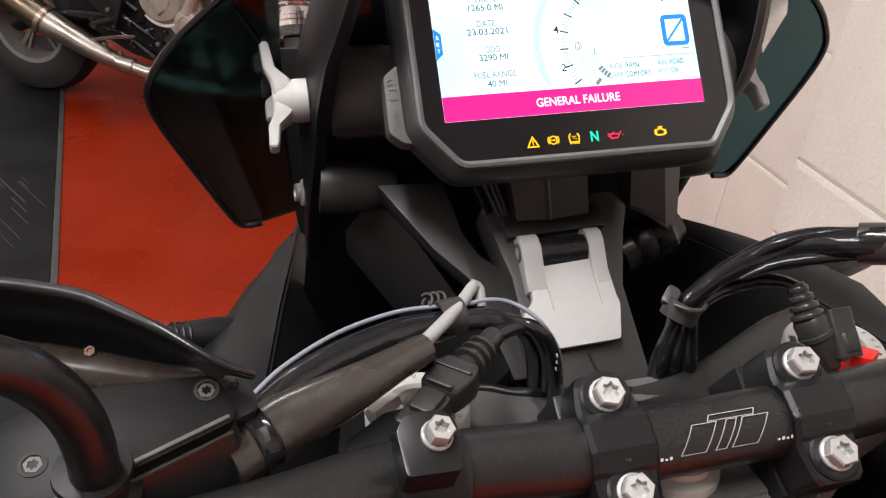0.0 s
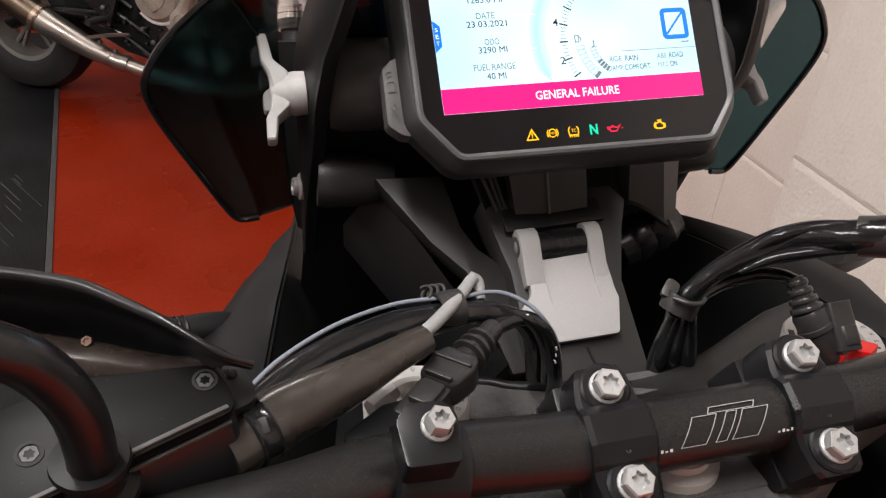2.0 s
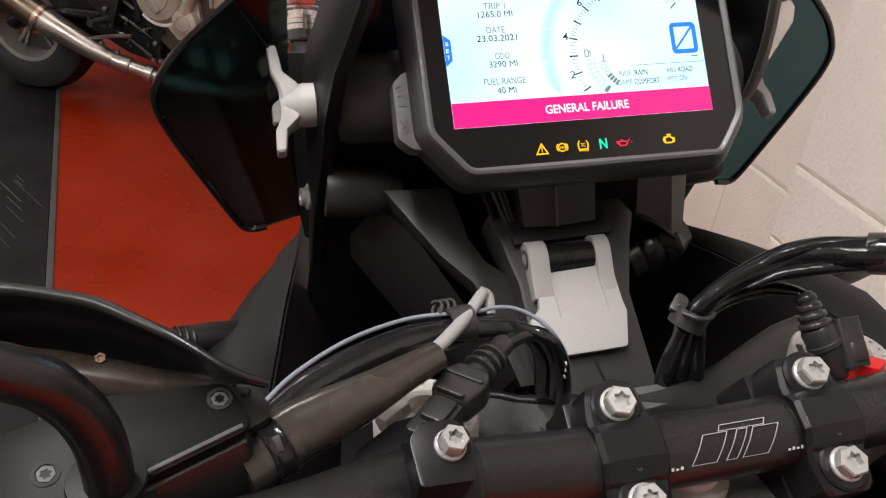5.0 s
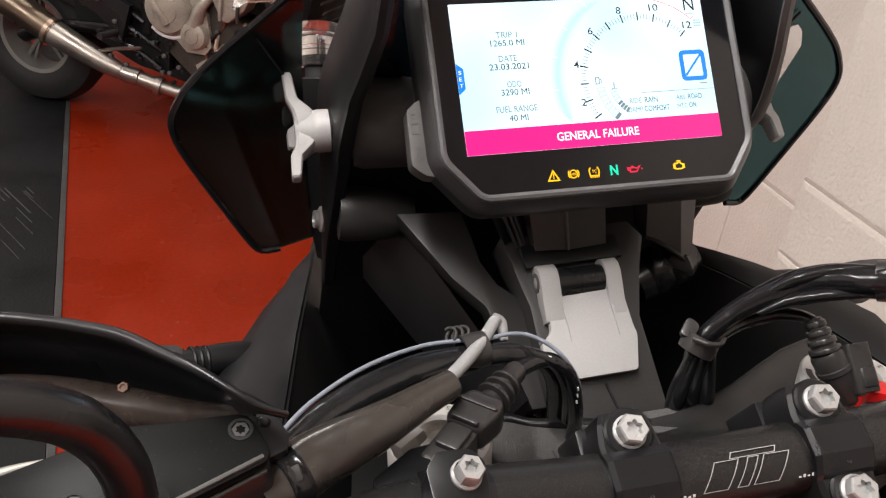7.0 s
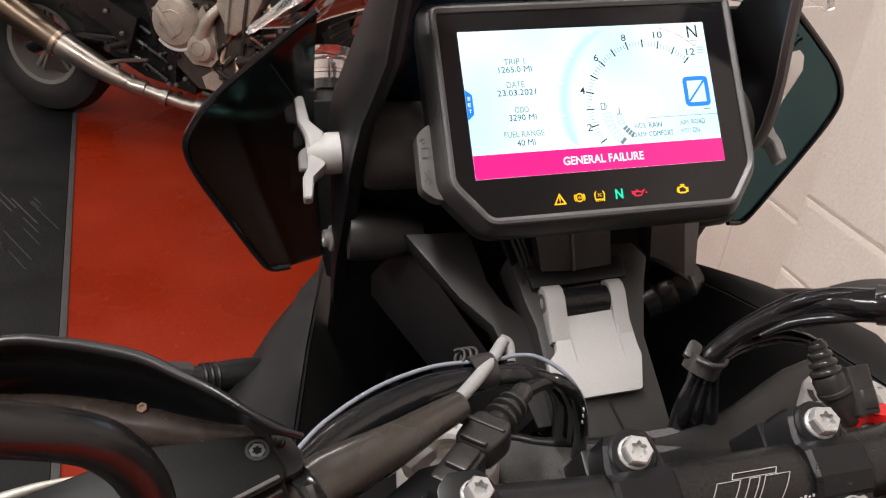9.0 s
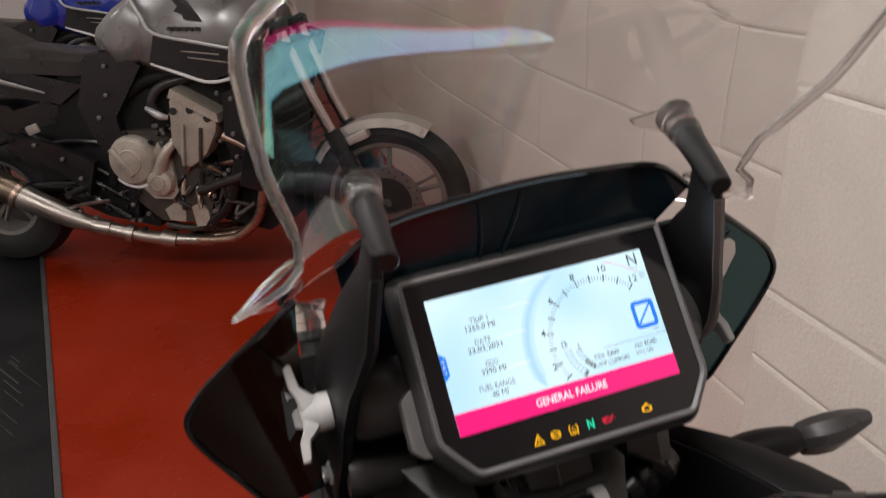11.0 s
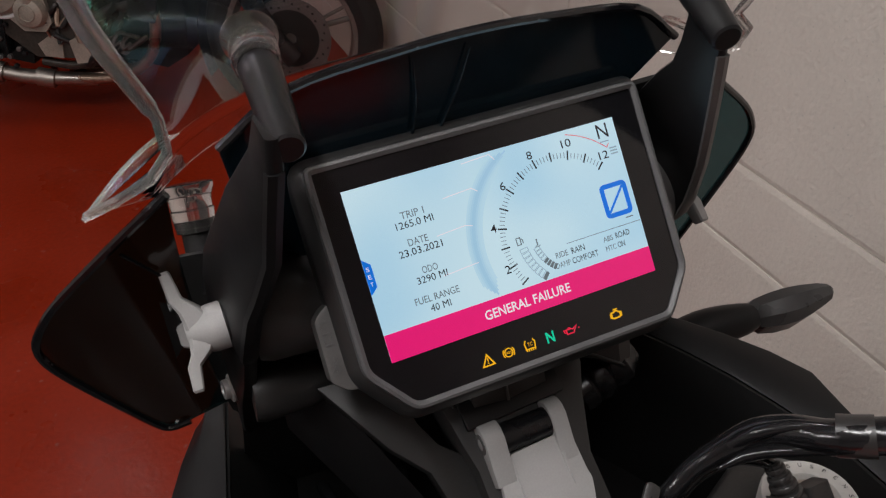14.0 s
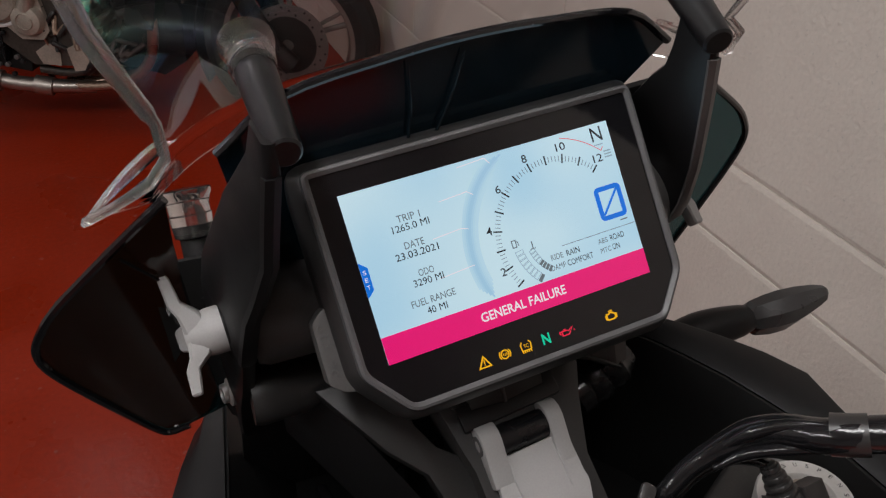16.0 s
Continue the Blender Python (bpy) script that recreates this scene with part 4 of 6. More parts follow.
# outlined maker's mark on the bar between the clamps, as plain slanted outlines
LOGO = axes((1, 0, 0), Vector((0, 0.72, 0.694)).normalized(), Vector((0, -0.694, 0.72)).normalized(), (0.0078, 0.2357, 1.1255)) @ Matrix.Translation((0, -0.0012, 0.0163)) @ Matrix.Diagonal((1.14, 1.14, 1, 1))
steps = lambda x, a, b: [(x + (a + (b - a) * i / 8) * 0.62, a + (b - a) * i / 8) for i in range(9)]
slant = lambda x0, x1, y0, y1: steps(x1, y0, y1) + steps(x0, y1, y0)
for pts in (slant(-0.0155, -0.0052, -0.0060, 0.0045), slant(-0.0090, 0.0105, 0.0050, 0.0072), slant(-0.0010, 0.0035, -0.0060, 0.0045), slant(0.0060, 0.0170, -0.0060, 0.0045)):
    bm = stroke(pts, 0.00026, 0.0, 0.0003, None, True)
    for v in bm.verts:
        v.co.z += -((v.co.y * 1.14 - 0.0012) ** 2) / (2 * 0.0165) * 1.08 + 0.0003
    part("bar_mark", placed(bm, LOGO), MARK, bike, "thin white outlined mark", 0)
for x in (-0.026, 0.033):
    for i in range(4):
        m = axes((1, 0, 0), Vector((0, 0.98, 0.2)).normalized(), Vector((0, -0.2, 0.98)).normalized(), (0, 0.2357, 1.1255)) @ pose(0, 0, 0, 62, 0, 0)
        part("bar_scale", prism(rect(x + i * 0.0022, x + i * 0.0022 + 0.0012, -0.0006, 0.0002 + 0.0006 * (i % 2)), 0.0165, 0.0167, 0, m), PRINT, bike, "", 0)

# the control clamp on the rising part of the bar
m = axes(Vector((1, 0.02, -0.25)).normalized(), Vector((0.10, 0.86, 0.50)).normalized(), Vector((0.22, -0.53, 0.82)).normalized(), (-0.1265, 0.238, 1.1395))
cap = [(-0.034, -0.020), (-0.034, 0.002), (-0.022, 0.016), (-0.010, 0.0198), (-0.002, 0.0190), (0.005, 0.0140), (0.008, 0.002), (0.008, -0.020)]
bm = loft([[(x, y, z) for y, z in cap] for x in (-0.0135, 0.0165)])
bmesh.ops.recalc_face_normals(bm, faces=bm.faces)
ctl = part("control_clamp", placed(sharp_bevel(bm, 0.0025), m), CLAMP, bike, "black clamp of the left controls", 25)
outline = [(-0.1560, 0.2420), (-0.1532, 0.2440), (-0.1378, 0.2556), (-0.1262, 0.2572), (-0.1160, 0.2540), (-0.1130, 0.2400), (-0.1285, 0.2277), (-0.1560, 0.2340)]
clasp_arm = loft([[(x, y, 1.128 + 0.2 * (x + 0.13)) for x, y in outline], [(x, y, 1.150 + 0.02 * (x + 0.13)) for x, y in outline]])
bmesh.ops.recalc_face_normals(clasp_arm, faces=clasp_arm.faces)
part("clamp_arm", sharp_bevel(clasp_arm, 0.0018), CLAMP, ctl, "", 25)
part("bolt_boss", prism(rounded([(-0.0105, -0.0135), (0.0105, -0.0135), (0.0120, 0.0050), (0.0070, 0.0115), (-0.0070, 0.0115), (-0.0120, 0.0050)], 0.002, 3), 0.002, 0.0205, 0.0012, Matrix.Translation((-0.1270, 0.2255, 1.1490)) @ pose(0, 0, 0, 26, 3, 0)), CLAMP, ctl)
torx_bolt(Matrix.Translation((-0.1270, 0.2255, 1.1490)) @ pose(0, 0, 0, 26, 3, 20) @ Matrix.Translation((0, 0, 0.0205)), 0.0064, 0.0080, ctl)

# top fork bridge, fork caps, stem nut
RLX, RLY, RRX, RRY = -0.1140, 0.2995, 0.1240, 0.2965
plan = [(-0.138, 0.330), (-0.124, 0.345), (-0.075, 0.334), (-0.040, 0.318), (0.004, 0.310), (0.045, 0.316), (0.083, 0.334), (0.138, 0.345), (0.158, 0.330), (0.160, 0.270), (0.120, 0.255), (0.06, 0.215), (-0.052, 0.215), (-0.108, 0.255), (-0.138, 0.270)]
bridge = part("fork_bridge", prism(rounded(plan, 0.012, 3), 1.062, 1.0895, 0.003), CAST, bike, "black speckled cast fork bridge")
part("bridge_lip", tube([(-0.128, 0.343, 1.0885), (-0.0734, 0.3335, 1.0885), (-0.0560, 0.3250, 1.0885), (-0.0394, 0.3200, 1.089), (-0.0225, 0.3160, 1.089), (-0.005, 0.3120, 1.0895), (0.010, 0.3090, 1.0900)], [0.003, 0.0032, 0.0034, 0.0036, 0.0040, 0.0044, 0.003], 14, 6), BLACK, bridge)
beam = []
for (fx, fy), (bx, by), z in (((-0.012, 0.3140), (-0.014, 0.3000), 1.0895), ((0.0061, 0.3112), (0.002, 0.2960), 1.0905), ((0.0240, 0.3112), (0.022, 0.2935), 1.0925), ((0.0419, 0.3131), (0.046, 0.2920), 1.0950), ((0.0660, 0.3215), (0.070, 0.2945), 1.0980), ((0.0914, 0.3330), (0.090, 0.3000), 1.1005), ((0.1120, 0.3420), (0.104, 0.3090), 1.1020), ((0.1346, 0.3476), (0.120, 0.3180), 1.1030)):
    a, b = Vector((fx, fy, z)), Vector((bx, by, max(z - 0.006, 1.0925)))
    beam.append([a + Vector((0, 0.001, -0.022)), a + Vector((0, 0.0012, -0.003)), a, a.lerp(b, 0.10) + Vector((0, 0, 0.0016)), a.lerp(b, 0.30) + Vector((0, 0, 0.0004)), a.lerp(b, 0.60) + Vector((0, 0, -0.0010)), a.lerp(b, 0.9), b, b + Vector((0, -0.006, 0.0035)), Vector((bx, 0.258, 1.0945)), Vector((bx, 0.254, 1.0880)), Vector((bx, 0.270, 1.0760))])
part("bridge_beam", loft(beam), BEAM, bridge, "smooth black cast web rising to the fork", 50)
part("bridge_web", prism([(-0.052, 0.300), (-0.030, 0.318), (0.038, 0.318), (0.060, 0.300), (0.050, 0.225), (-0.042, 0.225)], 1.088, 1.0915, 0.002), CAST, bridge)
for s, (x, y) in ((-1, (RLX, RLY)), (1, (RRX, RRY))):
    c = Matrix.Translation((x, y, 1.0940))
    cap_ob = part("fork_cap", lathe([(0, 0), (0.0268, 0), (0.0268, 0.0175), (0.0258, 0.0190), (0.0170, 0.0190), (0.0150, 0.0165), (0.0150, 0.0150), (0, 0.0150)], 40, c), RING, bridge, "silver fork cap with printed ring")
    part("cap_centre", lathe([(0, 0.0150), (0.0125, 0.0150), (0.0118, 0.0200), (0.0075, 0.0205), (0.0062, 0.0180), (0, 0.0180)], 24, c), STEEL, cap_ob)
    word, a0, da = ("SUSPENSION", 78, -17) if s > 0 else ("SUSPENSION", 100, -17)
    for i, ch in enumerate(word):
        a = a0 + da * i
        lettering("ring_letter", ch, 0, 0, 0.0019, 0.0027, c @ pose(0, 0, 0.0193, 0, 0, a) @ pose(0.0225, 0, 0, 0, 0, -90), PRINTD, cap_ob)
    for a in (150, 205, 262):
        part("ring_bar", annulus(0.0208, 0.0240, a, a + 26, 0.0190, 0.0193, 8, c), PRINTD, cap_ob)
    part("adjuster", prism([(-0.013, -0.004), (-0.006, 0.006), (0.0, 0.003), (0.010, 0.008), (0.020, 0.002), (0.012, -0.006), (0.002, -0.004), (-0.004, -0.009)], 0.0215, 0.0285, 0.0015, c @ pose(*((-0.0110, -0.0195, 0) if s > 0 else (-0.004, -0.014, -0.002)), 0, 0, -14)), REDP if s > 0 else ALLOY, cap_ob, "red plastic adjuster" if s > 0 else "")
part("stem_nut", lathe([(0, 0), (0.020, 0), (0.020, 0.006), (0.015, 0.008), (0.015, 0.012), (0.009, 0.013), (0.009, 0.008), (0, 0.008)], 28, Matrix.Translation((0.0040, 0.2470, 1.0905))), RING, bridge, "pale zinc plated stem nut")

# left hand controls: fluid reservoir, mirror stem, hand guard
RD = Vector((0.054, 0.023, 0.003)).normalized()
RN = Vector((-0.10, -0.42, 0.9))
RN = (RN - RD * RN.dot(RD)).normalized()
RM = axes(RD, RN.cross(RD), RN, (-0.232, 0.2235, 1.1885))
RES = ((-0.065, -0.017), (0.0325, -0.0160), (0.0355, -0.0115), (0.0352, 0.0005), (0.0335, 0.0055), (0.0280, 0.0078), (0.0107, 0.0148), (-0.0034, 0.0205), (-0.065, 0.0230))
res_rows = [[RM @ Vector((x * kx + (0.0 if x < 0 else dx), y - (dy if y < 0 else 0.0), z)) for x, y in rounded(list(RES), 0.003, 3)] for z, kx, dx, dy in ((-0.058, 1, 0.004, 0.015), (-0.040, 1, 0.004, 0.0150), (-0.036, 1, 0.003, 0.0125), (-0.012, 1, 0.001, 0.0015), (-0.0085, 1, 0, 0), (-0.0065, 1, -0.001, -0.001))]
res = part("fluid_reservoir", loft(res_rows), SATIN, bike, "black clutch fluid reservoir", 35)
part("reservoir_lid", prism(rounded([(-0.066, -0.0160), (0.0335, -0.0150), (0.0365, -0.0110), (0.0362, 0.0010), (0.0345, 0.0065), (0.0290, 0.0088), (0.0107, 0.0158), (-0.0034, 0.0215), (-0.066, 0.0245)], 0.0024, 3), -0.0060, -0.0008, 0.0016, RM), LIDB, res, "fine-grained black lid")
for x, y in ((0.0305, 0.001), (-0.029, 0.002)):
    part("screw_recess", annulus(0.0034, 0.0046, 0, 360, -0.0009, -0.0004, 28, RM @ Matrix.Translation((x, y, 0))), DARK, res)
    torx_bolt(RM @ Matrix.Translation((x, y, -0.0022)), 0.0038, 0.0016, res, "lid_screw", DSTEEL, False)
part("reservoir_ledge", prism(rounded([(0.010, -0.0100), (0.0450, -0.0100), (0.0480, -0.0040), (0.0470, 0.0060), (0.0420, 0.0100), (0.010, 0.0120)], 0.003, 3), -0.030, -0.0105, 0.0016, RM), SATIN, res)
part("ledge_stud", lathe([(0, 0), (0.0024, 0), (0.0024, 0.0008), (0.0016, 0.0020), (0, 0.0023)], 16, RM @ Matrix.Translation((0.0420, 0.0045, -0.0108))), SATIN, res)
part("lid_ridge", box(0.098, 0.0018, 0.0020, 0.0008, RM @ pose(-0.0160, -0.0136, -0.0004, 0, 0, 0.8)), RIDGE, res)
part("lid_ridge", box(0.098, 0.0016, 0.0016, 0.0006, RM @ pose(-0.0160, -0.0160, -0.0074, 0, 0, 0.8)), RIDGE, res)
part("mirror_collar", lathe([(0.0070, 0.010), (0.0122, 0.0095), (0.0126, 0.0075), (0.0104, 0.0055), (0.0104, -0.0030), (0.0142, -0.0050), (0.0146, -0.0075), (0.0122, -0.0095), (0.0122, -0.030)], 28, Matrix.Translation((-0.2405, 0.2075, 1.180)) @ pose(0, 0, 0, 12, 6, 0)), BLACK, bike, "black mirror clamp collar with two rubber lips")
part("mirror_stem", tube([(-0.2395, 0.2060, 1.182), (-0.2372, 0.2015, 1.200), (-0.2378, 0.1995, 1.215), (-0.2420, 0.1965, 1.230), (-0.2500, 0.1900, 1.2445), (-0.2700, 0.1780, 1.262), (-0.33, 0.152, 1.30)], 0.0078, 16, 6), SATIN, bike, "bent black mirror stem")
rim = [(-0.335, 0.305, 1.205), (-0.300, 0.2975, 1.213), (-0.279, 0.2885, 1.215), (-0.261, 0.280, 1.215), (-0.246, 0.271, 1.215), (-0.2325, 0.2595, 1.214), (-0.2155, 0.2455, 1.211), (-0.198, 0.2350, 1.202), (-0.187, 0.2365, 1.194)]
rim_s = smooth_path(rim, 4)
low_s = smooth_path([(-0.345, 0.318, 1.152), (-0.312, 0.312, 1.156), (-0.290, 0.3034, 1.158), (-0.276, 0.2958, 1.159), (-0.2504, 0.2822, 1.162), (-0.2314, 0.2715, 1.166), (-0.2130, 0.2600, 1.174), (-0.1985, 0.2480, 1.187), (-0.187, 0.2390, 1.190)], 4)
rows = [[p.lerp(q, f) + Vector((0, 0.016 * math.sin(math.pi * f) * min(1, (len(rim_s) - i) / 12), 0)) for i, (p, q) in enumerate(zip(rim_s, low_s))] for f in (0, 0.25, 0.5, 0.75, 1.0)]
guard = part("hand_guard", sheet(rows, 0.0016), SATIN, bike, "black plastic hand guard")
part("guard_rim", tube(rim, [0.0024] * 5 + [0.0021, 0.0018, 0.0014, 0.0010], 14, 5), SATIN, guard)
part("guard_brace", tube([(-0.345, 0.306, 1.172), (-0.315, 0.300, 1.174), (-0.290, 0.292, 1.176), (-0.268, 0.283, 1.177), (-0.246, 0.272, 1.178), (-0.225, 0.2615, 1.179), (-0.209, 0.2560, 1.181), (-0.1985, 0.2510, 1.183)], [0.0095, 0.0095, 0.0095, 0.0090, 0.0080, 0.0066, 0.0046, 0.0022], 20, 6, flat=0.7), BRACE, guard, "worn brown-grey guard brace")
torx_bolt(aim((-0.2507, 0.2772, 1.1855), (-0.2507, 0.262, 1.205)), 0.0026, 0.0016, guard, "guard_screw", COPPER, False)

part("clutch_lever", tube([(-0.360, 0.2400, 1.1650), (-0.3300, 0.2490, 1.1650), (-0.2995, 0.2597, 1.1650), (-0.2860, 0.2632, 1.1648), (-0.2775, 0.2648, 1.1645)], [0.0046, 0.0038, 0.0024, 0.0014, 0.0005], 14, 4), ALLOY, bike, "pale clutch lever")

# cables and connectors on the left
sleeve = part("rubber_sleeve", tube([(-0.2020, 0.2310, 1.1590), (-0.1854, 0.2410, 1.1605), (-0.1785, 0.2452, 1.1610), (-0.1670, 0.2494, 1.1625), (-0.1551, 0.2535, 1.1640), (-0.1424, 0.2596, 1.1650), (-0.1291, 0.2666, 1.1660), (-0.1145, 0.2745, 1.1660)], [0.0122, 0.0124, 0.0123, 0.0116, 0.0105, 0.0090, 0.0076, 0.0066], 24, 5), HOSEB, bike, "black rubber sleeve over a brake hose")
part("sleeve_clip", lathe([(0.0118, -0.0046), (0.0130, -0.0044), (0.0134, -0.0036), (0.0129, -0.0028), (0.0129, 0.0028), (0.0134, 0.0036), (0.0130, 0.0044), (0.0118, 0.0046)], 28, aim((-0.1895, 0.2385, 1.1602), (-0.1785, 0.2452, 1.1610))), SLEEVE, sleeve)
part("clip_tongue", box(0.0044, 0.0066, 0.0022, 0.0008, aim((-0.1862, 0.2310, 1.1690), (-0.1880, 0.2210, 1.1790)) @ pose(0, 0, 0, 0, 0, 20)), GREYP, sleeve)
part("hose_tip", tube([(-0.1170, 0.2755, 1.1670), (-0.1050, 0.2880, 1.1668), (-0.0920, 0.3040, 1.1660), (-0.0810, 0.3200, 1.1655)], [0.0038, 0.0040, 0.0038, 0.0034], 14, 5, flat=0.8), HOSEG, bike, "grey hose end")
part("hose_tip", tube([(-0.0810, 0.3200, 1.1655), (-0.0775, 0.3205, 1.1630), (-0.0780, 0.3120, 1.1580)], [0.0040, 0.0034, 0.0022], 12, 4, flat=0.6), HOSEG, bike)
part("rubber_strap", lathe([(0.0078, -0.0062), (0.0090, -0.0060), (0.0094, 0.0), (0.0090, 0.0060), (0.0078, 0.0062)], 28, aim((-0.0965, 0.3035, 1.1605), (-0.0865, 0.3055, 1.1602))), RUBBER, bike, "black rubber cable strap")
# gloss streak of the black cable, drawn as a thin pale tube
part("pale_cable", tube([(-0.2050, 0.2500, 1.1620), (-0.1940, 0.2560, 1.1650), (-0.1770, 0.2755, 1.1660), (-0.1510, 0.2945, 1.1665), (-0.1230, 0.3055, 1.1660), (-0.1010, 0.3065, 1.1655), (-0.0882, 0.3075, 1.1640), (-0.0764, 0.3103, 1.1630), (-0.0662, 0.3100, 1.1610), (-0.0567, 0.3052, 1.1570), (-0.0491, 0.3003, 1.1500), (-0.0386, 0.3040, 1.1300), (-0.0313, 0.3123, 1.1000)], 0.0011, 12, 6), GLOSSW, bike, "pale gloss streak along the black cable")
part("black_cable", tube([(-0.2040, 0.2480, 1.1600), (-0.1900, 0.2570, 1.1620), (-0.1720, 0.2735, 1.1630), (-0.1480, 0.2900, 1.1630), (-0.1210, 0.3000, 1.1620), (-0.0990, 0.3030, 1.1610), (-0.0800, 0.3050, 1.1580), (-0.0666, 0.3014, 1.1550), (-0.0545, 0.3000, 1.1480), (-0.0460, 0.3020, 1.1300), (-0.0400, 0.3120, 1.1000)], 0.0034, 12, 6), SLEEVE, bike, "black cable")
part("black_cable", tube([(-0.1966, 0.2486, 1.1550), (-0.1773, 0.2680, 1.1580), (-0.1514, 0.2845, 1.1585), (-0.1235, 0.2965, 1.1585), (-0.1007, 0.3010, 1.1575), (-0.0850, 0.3035, 1.1565), (-0.0700, 0.3035, 1.1540), (-0.0580, 0.3045, 1.1460), (-0.0505, 0.3080, 1.1290), (-0.0450, 0.3170, 1.1000)], [0.0060, 0.0082, 0.0090, 0.0086, 0.0070, 0.0056, 0.0048, 0.0046, 0.0046, 0.0046], 18, 6), SLEEVE, bike, "black cable")
PLY = Vector((0.70, 0.71, 0.085)).normalized()
PLX = Vector((0.71, -0.70, 0.0)).normalized()
PL = axes(PLX, PLY, PLX.cross(PLY), (-0.1050, 0.2665, 1.1480))
plug = part("cable_plug", prism(rounded([(-0.0104, -0.0105), (0.0076, -0.0105), (0.0108, 0.0040), (0.0085, 0.0120), (-0.0085, 0.0120), (-0.0112, 0.0040)], 0.004, 4), -0.0060, 0.0095, 0.0034, PL, segments=3), RUBBER, bike, "black cable connector")
part("plug_neck", prism(rounded([(-0.0092, -0.0330), (0.0068, -0.0330), (0.0068, -0.0090), (-0.0092, -0.0090)], 0.002, 2), -0.0070, 0.0060, 0.0018, PL), RUBBER, plug)
part("plug_rib", prism(rounded([(-0.0076, -0.0098), (0.0062, -0.0098), (0.0064, -0.0072), (-0.0076, -0.0072)], 0.001, 2), 0.0080, 0.0112, 0.0008, PL), RUBBER, plug)
part("plug_rib", prism(rounded([(-0.0065, -0.0250), (0.0050, -0.0250), (0.0050, -0.0112), (-0.0065, -0.0112)], 0.0012, 2), 0.0040, 0.0088, 0.0010, PL), RUBBER, plug)
part("plug_rib", prism(rounded([(-0.0100, 0.0020), (0.0092, 0.0020), (0.0092, 0.0046), (-0.0100, 0.0046)], 0.001, 2), 0.0070, 0.0106, 0.0010, PL), RUBBER, plug)
part("plug_boot", lathe([(0, 0), (0.0062, 0), (0.0060, 0.0060), (0.0088, 0.0064), (0.0090, 0.0078), (0.0078, 0.0090), (0.0056, 0.0104), (0.0056, 0.0116), (0.0082, 0.0120), (0.0084, 0.0134), (0.0072, 0.0146), (0.0052, 0.0160), (0.0052, 0.0172), (0.0076, 0.0176), (0.0078, 0.0190), (0.0066, 0.0202), (0.0056, 0.0216), (0.0054, 0.0290), (0.0046, 0.0310), (0, 0.0310)], 28, aim((-0.0985, 0.2735, 1.1500), (-0.0745, 0.2965, 1.1530))), RUBBER, plug)
for x, y, z in ((-0.0872, 0.2815, 1.1575), (-0.0920, 0.2765, 1.1590)):
    part("boot_eyelet", lathe([(0, 0), (0.0012, 0), (0.0012, 0.0006), (0, 0.0006)], 10, aim((x, y, z), (x - 0.004, y - 0.006, z + 0.008))), DARK, plug)
part("plug_lead", tube([(-0.0765, 0.2950, 1.1520), (-0.0656, 0.2997, 1.1520), (-0.0569, 0.3016, 1.1500), (-0.0492, 0.3006, 1.1440), (-0.0439, 0.3000, 1.1320), (-0.0406, 0.3011, 1.1180), (-0.0383, 0.3042, 1.1000), (-0.0380, 0.310, 1.070)], 0.0041, 16, 6), SLEEVE, plug)
part("lead_print", tube([(-0.0600, 0.2990, 1.1550), (-0.0575, 0.2988, 1.1543)], 0.0004, 6, 2), PRINT, plug)
for i in range(3):
    part("lead_print", tube([(-0.0428, 0.2962, 1.1345 - i * 0.0042), (-0.0422, 0.2963, 1.1325 - i * 0.0042)], 0.0005, 6, 2), PRINT, plug)
part("cable_union", lathe([(0, -0.006), (0.0046, -0.006), (0.0056, -0.004), (0.0056, 0.003), (0.0040, 0.004), (0.0040, 0.009), (0, 0.009)], 6, aim((-0.1370, 0.2650, 1.1430), (-0.1270, 0.2720, 1.1440))), RING, bike, "silver cable union", 25)
part("wire_coil", tube([(-0.1075 + 0.0005 * a + 0.0030 * math.sin(a), 0.3115 + 0.0050 * math.cos(a), 1.1660 + 0.0026 * math.sin(a)) for a in np.linspace(0, 15, 60)], 0.0008, 8, 1), DSTEEL, bike, "small wire coil")

# cables and connectors on the right
loom = part("cable_loom", tube([(0.330, 0.150, 1.225), (0.230, 0.205, 1.212), (0.155, 0.248, 1.200), (0.1200, 0.2740, 1.190), (0.1068, 0.2858, 1.184), (0.0975, 0.3016, 1.177), (0.0869, 0.3126, 1.169), (0.0715, 0.3174, 1.160), (0.0579, 0.3201, 1.151), (0.0463, 0.3197, 1.142), (0.0388, 0.3198, 1.132), (0.0358, 0.3186, 1.115), (0.0380, 0.322, 1.080)],
                                [0.0095, 0.0095, 0.0095, 0.0092, 0.0090, 0.0088, 0.0082, 0.0068, 0.0058, 0.0056, 0.0056, 0.0058, 0.0058], 20, 8), SLEEVE, bike, "glossy black sleeved cable loom")
part("loom_band", tube([(0.1215, 0.2735, 1.1893), (0.1160, 0.2787, 1.1870), (0.1098, 0.2850, 1.1845)], 0.0106, 20, 4), RUBBER, loom)
part("loom_strap", lathe([(0.0086, -0.0052), (0.0100, -0.0050), (0.0103, 0.0), (0.0100, 0.0050), (0.0086, 0.0052)], 28, aim((0.0370, 0.3172, 1.1345), (0.0410, 0.3185, 1.1420))), RUBBER, loom, "black rubber strap")
part("strap_tail", tube([(0.0290, 0.3120, 1.1430), (0.0340, 0.3068, 1.1425), (0.0394, 0.3051, 1.1420), (0.0430, 0.3060, 1.1420), (0.0462, 0.3088, 1.1425)], [0.0014, 0.0016, 0.0015, 0.0013, 0.0010], 10, 4), RUBBER, loom)
